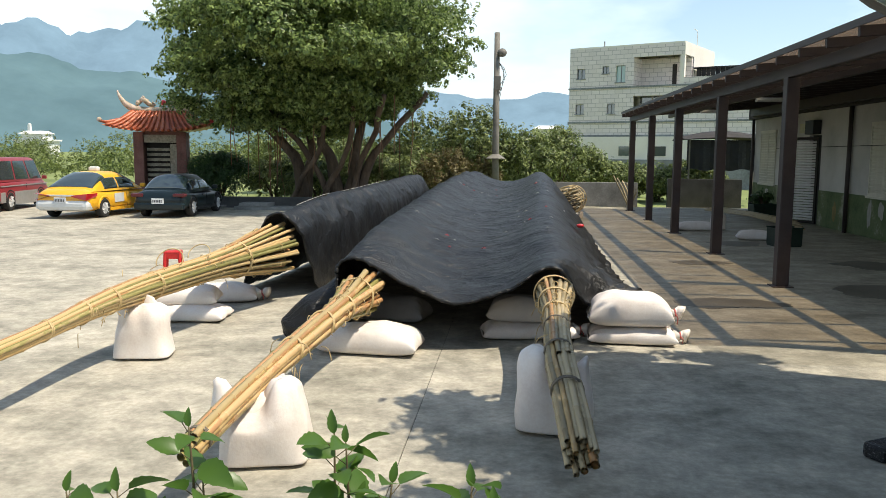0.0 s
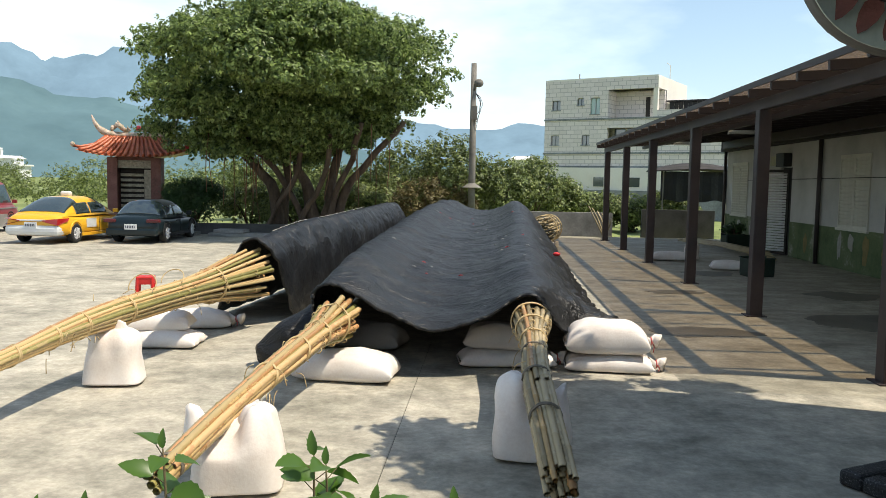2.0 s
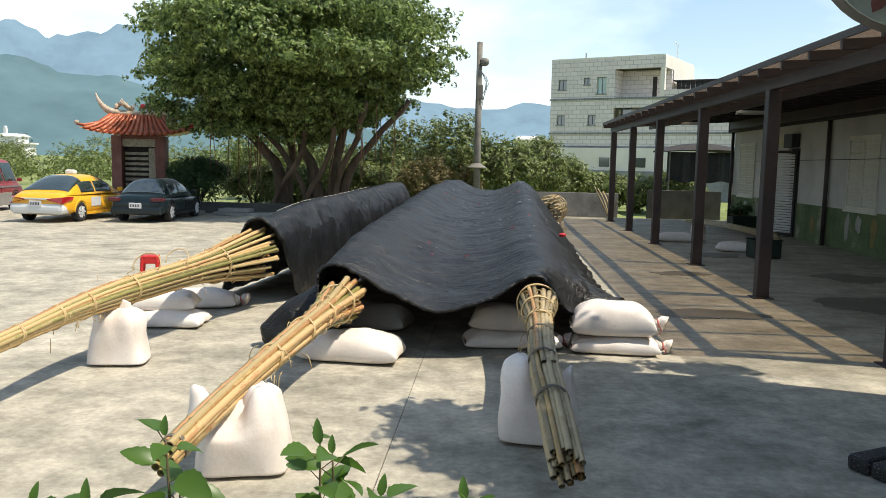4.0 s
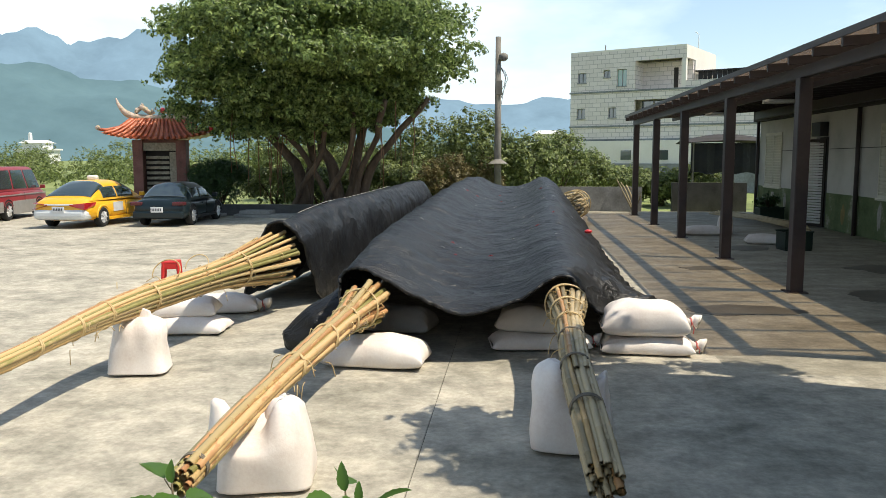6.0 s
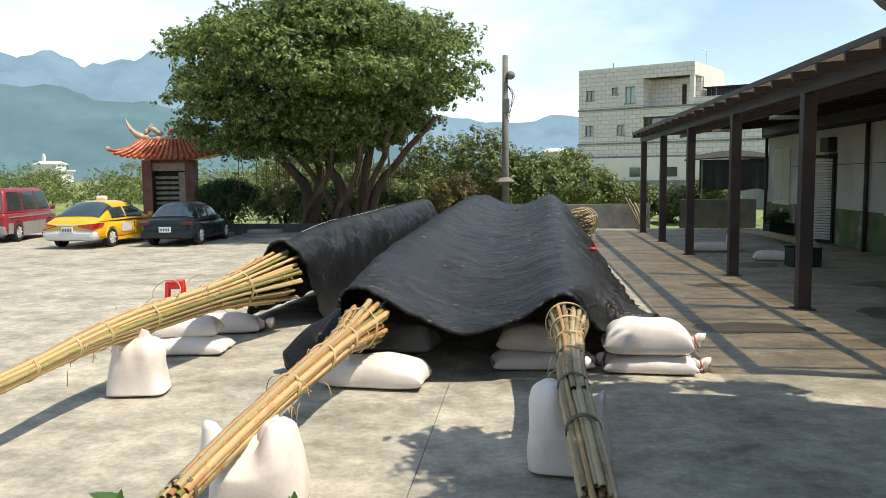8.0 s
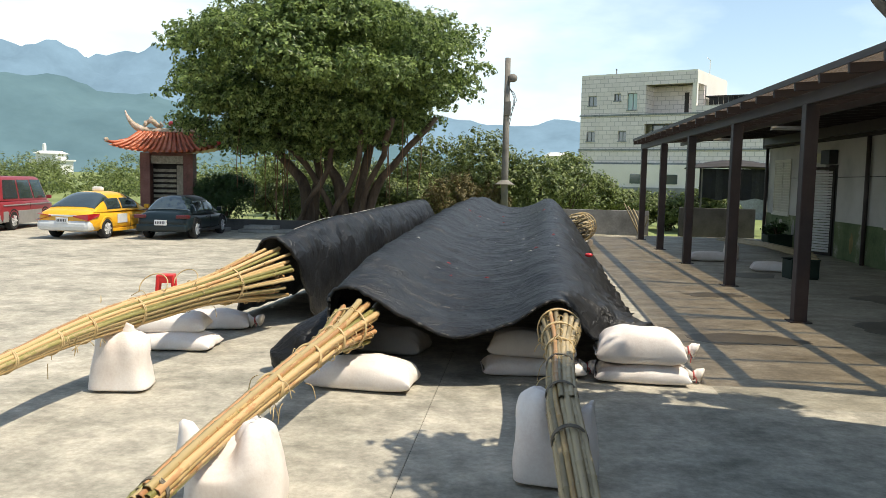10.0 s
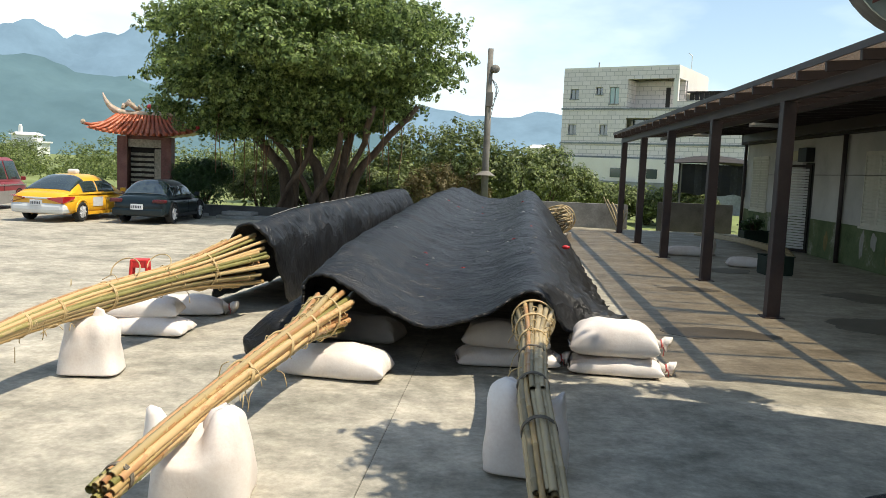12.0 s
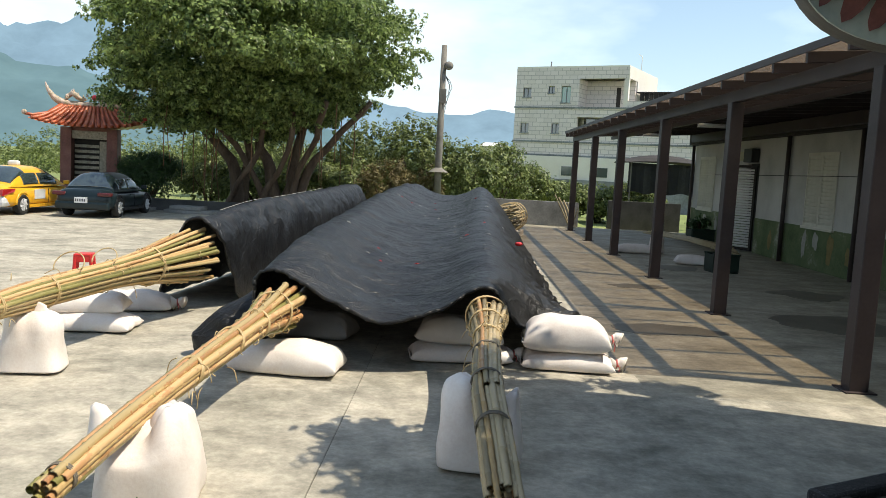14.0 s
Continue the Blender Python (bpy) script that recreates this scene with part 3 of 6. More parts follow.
def net_main(u, v):
    y = lerp(8.95, 26.0, v ** 1.25)
    f = (y - 8.95) / 17.05
    xm, zm = lerp(-1.66, -1.32, f), curve([0, 0.15, 0.6, 1], [0.97, 1.20, 1.52, 1.53], f)
    xr, zr = lerp(0.39, 0.75, f), curve([0, 0.2, 0.6, 1], [0.89, 1.14, 1.52, 1.52], f)
    sag = curve([0, 0.06, 0.3, 1], [0.53, 0.68, 1.04, 1.22], f)
    left, right = curve([0, 0.1, 0.3, 1], [-1.98, -2.12, -2.4, -2.5], f), curve([0, 0.1, 0.3, 1], [1.46, 1.56, 1.66, 1.98], f)
    zright = curve([0, 0.05, 0.15, 1], [0.42, 0.36, 0.06, 0.05], f)
    mid = (xm + xr) / 2
    xs = [left, xm - 0.30, xm, lerp(xm, mid, 0.5), mid, lerp(xr, mid, 0.5), xr, xr + 0.38, right]
    front = max(0, 1 - f / 0.05)
    zs = [0.05 + 0.5 * front, zm * 0.90, zm, lerp(zm, sag, 0.66), sag, lerp(zr, sag, 0.66), zr, lerp(zr * 0.80, 0.46, front), zright]
    us = [0, 0.12, 0.22, 0.34, 0.46, 0.57, 0.68, 0.78, 1.0]
    k = 0
    while k < 7 and u > us[k + 1]:
        k += 1
    x = lerp(xs[k], xs[k + 1], min(1, (u - us[k]) / (us[k + 1] - us[k])))
    z = curve(xs, zs, x)
    bow = math.sin(max(0, min(1, (x - xm) / (xr - xm))) * math.pi)
    back = max(0.0, min(1.0, (x - xr - 0.1) / 0.5)) * max(0, 1 - f / 0.06)
    return (x, y - 0.18 * bow * max(0, 1 - f / 0.2) + 0.85 * back, z)


def net_left(u, v):
    y = lerp(11.25, 20.5, v)
    f = (y - 11.25) / 9.25
    cx, top = lerp(-3.36, -2.65, f), knots([0, 0.3, 1], [1.24, 1.38, 1.52], f)
    w = lerp(0.44, 0.6, f)
    xs = [cx - w - 0.35, cx - w, cx - 0.05, cx + w * 0.72, cx + w * 0.95]
    zs = [0.05, top * 0.52, top, top * 0.80, 0.04]
    x = lerp(xs[0], xs[-1], u)
    z = curve(xs, zs, x)
    # the front hem slants back towards the ground
    return (x, y + 0.95 * max(0, 1 - z / top) ** 1.2 * max(0, 1 - f * 3), z)


main_net = net_sheet("black_net", "black shade netting sagging over two bamboo bundles", net_main, 170, 240, wrinkle=0.05, crumple=lambda u, v: max(0.0, (u - 0.80) / 0.2) * max(0.25, 1 - v))
left_net = net_sheet("black_net", "black shade netting draped over the long bamboo bundle", net_left, 70, 130, wrinkle=0.05, crumple=lambda u, v: 0.35 * max(0.0, (u - 0.7) / 0.3))
# bunched fold of net hanging to the ground beside the bundle
bm = bmesh.new()
tube(bm, [along([(-2.62, 9.10, 0.05), (-2.48, 9.14, 0.14), (-2.24, 9.22, 0.27), (-2.0, 9.34, 0.42), (-1.84, 9.5, 0.6)], k / 28) for k in range(29)], [knots([0, 4, 14, 28], [0.03, 0.17, 0.27, 0.24], k) for k in range(29)], 28)
for v in bm.verts:
    v.co += v.co.normalized() * 0.05 * noise.noise(v.co * 6)
    v.co.z = max(0.01, v.co.z)
part("bunched_fold", bm, NET, main_net, "bunched black net fold on the ground", True)
STRING = material("pale_string", [(0.35, 0.34, 0.30), (0.5, 0.48, 0.42)], 0.8, 20, 60, 0.1)
for net, fn, us in ((left_net, net_left, (0.56, 0.60, 0.50)),):
    bm = bmesh.new()
    pts = []
    for k in range(60):
        f = k / 59
        p = Vector(fn(lerp(us[0], us[1], math.sin(f * 3) * 0.5 + 0.5), lerp(0.12, 0.75, f)))
        pts.append(p + Vector((0, 0, 0.035)))
    tube(bm, pts, 0.004, 4)
    part("string", bm, STRING, net, "pale string over the net")


# ---- foliage ----
def leaf_material(name, dark, light, glow=0.25, rough=0.45):
    m = bpy.data.materials.new(name)
    m.use_nodes = True
    n, l = m.node_tree.nodes, m.node_tree.links
    b = n["Principled BSDF"]
    geo = n.new("ShaderNodeNewGeometry")
    ramp = n.new("ShaderNodeValToRGB")
    ramp.color_ramp.elements[0].color = (*dark, 1)
    ramp.color_ramp.elements[1].color = (*light, 1)
    l.new(geo.outputs["Random Per Island"], ramp.inputs["Fac"])
    l.new(ramp.outputs["Color"], b.inputs["Base Color"])
    b.inputs["Roughness"].default_value = rough
    b.inputs["Specular IOR Level"].default_value = 0.45
    tr = n.new("ShaderNodeBsdfTranslucent")
    l.new(ramp.outputs["Color"], tr.inputs["Color"])
    mix = n.new("ShaderNodeMixShader")
    mix.inputs["Fac"].default_value = glow
    l.new(b.outputs["BSDF"], mix.inputs[1])
    l.new(tr.outputs["BSDF"], mix.inputs[2])
    l.new(mix.outputs["Shader"], n["Material Output"].inputs["Surface"])
    return m


LEAF = leaf_material("banyan_leaf", (0.032, 0.066, 0.016), (0.34, 0.43, 0.13), 0.45, 0.40)
LEAF_BUSH = leaf_material("bush_leaf", (0.050, 0.076, 0.020), (0.27, 0.32, 0.095))
LEAF_DARK = leaf_material("dark_shrub_leaf", (0.014, 0.038, 0.011), (0.050, 0.105, 0.026))
LEAF_DRY = leaf_material("dry_brush_leaf", (0.085, 0.072, 0.026), (0.23, 0.185, 0.07))
LEAF_HIB = leaf_material("hibiscus_leaf", (0.035, 0.085, 0.018), (0.13, 0.25, 0.04), 0.5, 0.35)
BARK = material("banyan_bark", [(0.035, 0.024, 0.016), (0.085, 0.058, 0.038), (0.15, 0.11, 0.075)], 0.9, 3, 25, 0.6, stretch=(1, 1, 0.25), depth=0.03)
ROOT = material("aerial_root", [(0.10, 0.055, 0.03), (0.22, 0.12, 0.065)], 0.9, 4, 30, 0.3)


def leaf_cloud(blobs, count, size, seed, flat=0.35, shell=0.45, cap=1.0, tuft=7, wide=0.27, spread=0.55):
    """Many small four-cornered leaves in tufts; each blob is (centre, radii), and cap cuts off its underside."""
    rng = np.random.default_rng(seed)
    vol = np.array([b[1][0] * b[1][1] * b[1][2] for b in blobs]) ** (2 / 3)
    pick = rng.choice(len(blobs), count, p=vol / vol.sum())
    cen = np.array([b[0] for b in blobs])[pick]
    rad = np.array([b[1] for b in blobs])[pick]
    d = rng.normal(size=(count, 3))
    d[:, 2] = np.where(d[:, 2] < -cap * np.linalg.norm(d, axis=1), np.abs(d[:, 2]), d[:, 2])
    d /= np.linalg.norm(d, axis=1)[:, None]
    r = shell + (1 - shell) * rng.random(count) ** 0.6
    r *= 1 + 0.12 * rng.normal(size=count)
    pos = cen + d * rad * r[:, None]
    lead = (np.arange(count) // tuft) * tuft
    pos, d = pos[lead], d[lead]
    fan = rng.normal(size=(count, 3))
    fan /= np.linalg.norm(fan, axis=1)[:, None]
    pos = pos + (fan + d * 0.5) * size * 0.62
    nrm = d + fan * spread + rng.normal(size=(count, 3)) * 0.35 + np.array((0, 0, flat))
    nrm /= np.linalg.norm(nrm, axis=1)[:, None]
    ax = np.cross(nrm, rng.normal(size=(count, 3)))
    ax /= np.linalg.norm(ax, axis=1)[:, None]
    bx = np.cross(nrm, ax)
    s = size * rng.uniform(0.65, 1.3, count)[:, None]
    v = np.empty((count, 4, 3))
    v[:, 0], v[:, 2] = pos - ax * s * 0.5, pos + ax * s * 0.5
    v[:, 1], v[:, 3] = pos + bx * s * wide + nrm * s * 0.08, pos - bx * s * wide + nrm * s * 0.08
    me = bpy.data.meshes.new("leaves")
    me.from_pydata(v.reshape(-1, 3).tolist(), [], np.arange(count * 4).reshape(-1, 4).tolist())
    return me


def banyan():
    base = Vector((-7.35, 31.6, 0))
    t = thing("banyan_tree", "broad dense green banyan tree with several trunks and aerial roots", "tree", Matrix.Translation(base))
    rnd = random.Random(5)
    bm = bmesh.new()
    stems = [((-1.25, 0, 0), (-1.2, 0, 1.3), (-2.0, 0.2, 2.6), (-3.8, 0, 4.2)), ((-1.1, 0.3, 0), (-0.9, 0.3, 1.2), (-0.9, 0.4, 2.6), (-1.4, 0, 4.8)), ((0.3, 0, 0), (0.2, 0, 1.4), (-0.4, 0, 2.8), (-0.6, -0.4, 5.2)),
             ((0.7, 0.1, 0), (0.9, 0.1, 1.3), (1.1, 0.3, 2.8), (1.6, 0, 5.0)), ((1.1, 0, 0), (1.3, 0, 1.1), (2.1, 0, 2.4), (3.9, -0.2, 4.4)), ((0.1, -0.2, 0), (-0.3, -0.3, 1.2), (-1.0, -0.5, 2.4), (-2.3, -1.4, 3.9)),
             ((0.9, -0.2, 0), (1.2, -0.3, 1.5), (1.9, -0.7, 2.8), (2.4, -1.7, 4.2)), ((-0.3, -0.5, 0), (0.2, -0.6, 1.0), (0.9, -0.9, 2.2), (1.2, -1.3, 3.8)), ((-1.5, -0.3, 0), (-0.9, -0.5, 1.2), (-0.2, -0.7, 2.3), (0.1, -1.2, 3.6))]
    for k, s in enumerate(stems):
        limb(bm, s, (0.32, 0.24, 0.30, 0.28, 0.24, 0.13, 0.13, 0.11, 0.10)[k], 0.10, 10, 0.15, k)
    part("trunk", bm, BARK, t, "brown gnarled bark", True)
    for k in range(26):
        a, r = rnd.uniform(0, math.tau), rnd.uniform(1.5, 4.6)
        x, y = math.cos(a) * r * 1.15, math.sin(a) * r * 0.7
        z1, z0 = rnd.uniform(3.4, 4.2), rnd.uniform(0.0, 2.2)
        if k < 14:
            x, y, z0 = rnd.uniform(-3.6, -1.6) if k < 9 else rnd.uniform(0.9, 2.3), rnd.uniform(-1.2, 0.6), rnd.uniform(0.0, 1.8)
        bm = bmesh.new()
        limb(bm, [(x, y, z1), (x + rnd.uniform(-.1, .1), y, lerp(z1, z0, 0.5)), (x + rnd.uniform(-.15, .15), y, z0)], 0.022, 0.012, 5, 0.05, k, 6)
        part("aerial_root", bm, ROOT, t, smooth=True)
    # the crown's outline: reach from its middle, by the angle above the horizontal, right side first
    turn = [-180, -165, -150, -135, -120, -100, -80, -60, -40, -25, -14, 0, 10, 18, 30, 45, 60, 90, 120, 143, 158, 168, 180]
    reach = [7.1, 7.0, 6.1, 4.8, 4.0, 3.5, 3.3, 3.3, 3.8, 4.4, 5.1, 5.8, 6.5, 6.6, 5.6, 4.5, 4.1, 3.9, 4.2, 4.8, 6.1, 6.4, 7.1]
    blobs = []
    while len(blobs) < 390:
        a, q, dy = rnd.uniform(-180, 180), rnd.random() ** 0.35, rnd.uniform(-1, 0.7)
        side = math.sqrt(1 - dy * dy) ** 0.6
        R = knots(turn, reach, a) * q * side * (0.92 if dy < 0 else 1.0)
        x, z = math.cos(radians(a)) * R, math.sin(radians(a)) * R
        y = dy * ((6.0 if dy < 0 else 4.4) if z > -0.8 else 3.4)
        if q * side < 0.45 and abs(dy) < 0.6:
            continue
        s = rnd.uniform(0.6, 1.1) * (0.8 if q > 0.9 else 1.0)
        if z > 3.0:
            s *= 0.85
        m = max(0.0, 1 - 0.55 * s / max(0.5, math.hypot(x, z)))
        blobs.append(((x * m - 0.3, y, 5.6 + z * m), (s * 1.15, s, s * 0.62)))
    for k in range(70):
        a, dy = rnd.uniform(-180, 180), rnd.uniform(-0.5, 0.8)
        R = knots(turn, reach, a) * rnd.uniform(0.2, 0.72)
        blobs.append(((math.cos(radians(a)) * R - 0.3, dy * 3.4, 5.7 + math.sin(radians(a)) * R), (1.25, 1.2, 0.9)))
    me = leaf_cloud(blobs, 300000, 0.152, 11, 0.30, 0.50, 0.35, 9, 0.26, 1.0)
    me.materials.append(LEAF)
    piece("crown", me, t)
    return t


banyan()


def shrub(name, label, x, y, z, radii, count, size, mat, seed, lumps=14, category="shrub"):
    t = thing(name, label, category, Matrix.Translation((x, y, z)))
    rnd = random.Random(seed)
    rx, ry, rz = radii
    blobs = [((0, 0, rz), (rx * 0.8, ry * 0.8, rz * 0.9))]
    for k in range(lumps):
        a, u = rnd.uniform(0, math.tau), rnd.uniform(-0.5, 1)
        c = math.sqrt(1 - u * u)
        s = rnd.uniform(0.25, 0.42)
        blobs.append(((math.cos(a) * c * rx * 0.75, math.sin(a) * c * ry * 0.75, rz + u * rz * 0.75), (rx * s, ry * s, rz * s)))
    me = leaf_cloud(blobs, count, size, seed)
    me.materials.append(mat)
    piece("crown", me, t)
    bm = bmesh.new()
    for k in range(5):
        a = k * 1.3
        limb(bm, [(math.cos(a) * 0.06, math.sin(a) * 0.06, -0.05), (math.cos(a) * rx * 0.2, math.sin(a) * ry * 0.2, rz * 0.6), (math.cos(a) * rx * 0.5, math.sin(a) * ry * 0.5, rz * 1.2)], 0.05, 0.02, 6, 0.05, k, 5)
    part("stem", bm, BARK, t, smooth=True)
    return t


shrub("round_shrub", "dense dark green rounded shrub beside the small gate", -12.5, 33.3, 0, (1.45, 1.2, 1.05), 24000, 0.075, LEAF_DARK, 3, 26)
hedge = [(-11.0, 36.2, 1.6, 1.0), (-8.8, 35.6, 1.5, 0.95), (-6.4, 36.0, 1.6, 1.05), (-4.4, 35.6, 1.3, 1.0), (5.3, 43.0, 1.5, 0.95), (-1.9, 36.5, 1.7, 2.2), (0.4, 37.5, 1.5, 1.75), (1.9, 39.5, 1.6, 1.75), (3.3, 41.5, 1.4, 1.35), (-3.8, 38.5, 2.3, 2.1), (-9.6, 41.0, 2.2, 1.7), (-12.6, 43.0, 2.2, 1.7), (-7.0, 39.0, 2.2, 1.5), (6.6, 39.0, 1.4, 0.95), (8.6, 40.0, 1.4, 1.05)]
for k, (x, y, r, h) in enumerate(hedge):
    shrub("bush", "leafy green bush of the overgrown hedge behind the yard", x, y, -0.12, (r, r * 0.8, h), 9500, 0.145, LEAF_BUSH, 20 + k, 22, "bush")
shrub("dry_bush", "brownish dry brush in front of the green hedge", -3.1, 34.6, -0.12, (1.3, 0.7, 1.25), 4500, 0.12, LEAF_DRY, 41, 12, "bush")
shrub("dry_bush", "brownish dry brush in front of the green hedge", -1.7, 35.4, -0.12, (1.0, 0.6, 1.2), 3500, 0.12, LEAF_DRY, 42, 12, "bush")


def far_woods():
    rnd = random.Random(9)
    blobs = []
    for k in range(330):
        x = rnd.uniform(-75, 40)
        y = rnd.uniform(66, 92)
        h = rnd.uniform(0.9, 3.1)
        blobs.append(((x, y, h * 0.62), (rnd.uniform(0.9, 2.1), 1.6, h * 0.75)))
    for k in range(9):
        blobs.append(((rnd.uniform(-34, -20), rnd.uniform(54, 60), rnd.uniform(0.8, 1.5)), (rnd.uniform(1.2, 2.2), 1.2, rnd.uniform(0.8, 1.5))))
    me = leaf_cloud(blobs, 210000, 0.23, 77, 0.5, 0.5, 0.95)
    me.materials.append(LEAF_BUSH)
    return tagged(new("far_woods", me), "band of green orchard trees across the fields", "trees", kind="stuff")


far_woods()


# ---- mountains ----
# Distance haze is painted on: bluish emission mixed over the forest colours.
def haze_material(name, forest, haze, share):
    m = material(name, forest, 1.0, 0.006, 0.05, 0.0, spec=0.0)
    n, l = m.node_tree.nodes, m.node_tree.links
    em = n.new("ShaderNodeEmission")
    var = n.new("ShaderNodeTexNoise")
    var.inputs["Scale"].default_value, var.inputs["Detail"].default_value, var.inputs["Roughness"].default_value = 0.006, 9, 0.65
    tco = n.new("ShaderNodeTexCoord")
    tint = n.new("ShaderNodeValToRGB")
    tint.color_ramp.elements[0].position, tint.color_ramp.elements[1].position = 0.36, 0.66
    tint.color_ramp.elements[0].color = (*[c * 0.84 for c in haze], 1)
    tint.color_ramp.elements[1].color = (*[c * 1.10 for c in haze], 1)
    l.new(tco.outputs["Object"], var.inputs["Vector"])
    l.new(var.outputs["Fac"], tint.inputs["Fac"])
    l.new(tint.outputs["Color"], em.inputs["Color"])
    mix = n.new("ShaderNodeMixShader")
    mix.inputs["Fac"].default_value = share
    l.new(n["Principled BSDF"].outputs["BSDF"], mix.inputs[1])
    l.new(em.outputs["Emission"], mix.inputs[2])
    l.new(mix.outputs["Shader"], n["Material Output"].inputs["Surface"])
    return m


def ridge(name, label, dist, depth, angles, heights, mat, seed, rough):
    """A mountain range: a height field in bearing (degrees right of ahead) and distance."""
    bm = bmesh.new()
    rows = []
    na, nd = 240, 14
    for j in range(nd + 1):
        f = j / nd
        row = []
        for i in range(na + 1):
            a = lerp(-70, 70, i / na)
            h = knots(angles, heights, a)
            d = dist + depth * f
            prof = (f / 0.75) ** 0.8 if f < 0.75 else 1 - (f - 0.75) * 1.5
            p = Vector((math.sin(radians(a)) * d, math.cos(radians(a)) * d, 0))
            bumpy = noise.fractal(p * 0.006 + Vector((seed, 0, 0)), 0.8, 2.1, 6) * rough * h
            p.z = -2 + h * prof + bumpy * min(1, prof + 0.1) * (1.0 if f > 0 else 0)
            row.append(bm.verts.new(p))
        rows.append(row)
    for j in range(nd):
        for i in range(na):
            bm.faces.new((rows[j][i], rows[j][i + 1], rows[j + 1][i + 1], rows[j + 1][i]))
    return tagged(part(name, bm, mat, smooth=True), label, "mountain", kind="structure")


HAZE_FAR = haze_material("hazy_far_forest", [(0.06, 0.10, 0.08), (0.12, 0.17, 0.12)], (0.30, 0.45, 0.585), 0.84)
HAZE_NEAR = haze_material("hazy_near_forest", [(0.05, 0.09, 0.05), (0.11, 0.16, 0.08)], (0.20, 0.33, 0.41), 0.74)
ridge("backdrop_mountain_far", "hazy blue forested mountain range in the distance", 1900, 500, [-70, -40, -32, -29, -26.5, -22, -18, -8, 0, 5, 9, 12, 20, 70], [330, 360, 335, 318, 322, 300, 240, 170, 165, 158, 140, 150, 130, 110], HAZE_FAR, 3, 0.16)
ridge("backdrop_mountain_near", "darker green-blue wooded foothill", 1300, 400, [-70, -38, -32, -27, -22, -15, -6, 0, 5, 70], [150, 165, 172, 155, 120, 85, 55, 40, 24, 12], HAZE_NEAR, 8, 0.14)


# ---- small gate ----
TILE_RED = material("orange_glazed_tile", [(0.22, 0.045, 0.018), (0.40, 0.095, 0.04), (0.50, 0.16, 0.08)], 0.4, 3, 20, 0.2, per_piece=0.3)
BRICK_RED = material("dull_red_brick_tile", [(0.10, 0.045, 0.035), (0.17, 0.075, 0.06), (0.22, 0.11, 0.085)], 0.75, 2, 16, 0.3)
CARVED = material("carved_stone_panel", [(0.16, 0.14, 0.10), (0.32, 0.29, 0.22), (0.45, 0.41, 0.32)], 0.8, 9, 40, 0.8, depth=0.03)
GILT = material("painted_ridge_trim", [(0.16, 0.15, 0.09), (0.38, 0.31, 0.20), (0.55, 0.40, 0.33), (0.62, 0.58, 0.50)], 0.5, 8, 40, 0.3)
WHITEISH = material("chalky_white", [(0.55, 0.55, 0.53), (0.75, 0.75, 0.73)], 0.7, 3, 20, 0.1)
PINKRED = material("bright_red_paint", [(0.45, 0.03, 0.04), (0.62, 0.07, 0.08)], 0.45, 5, 30, 0.1)


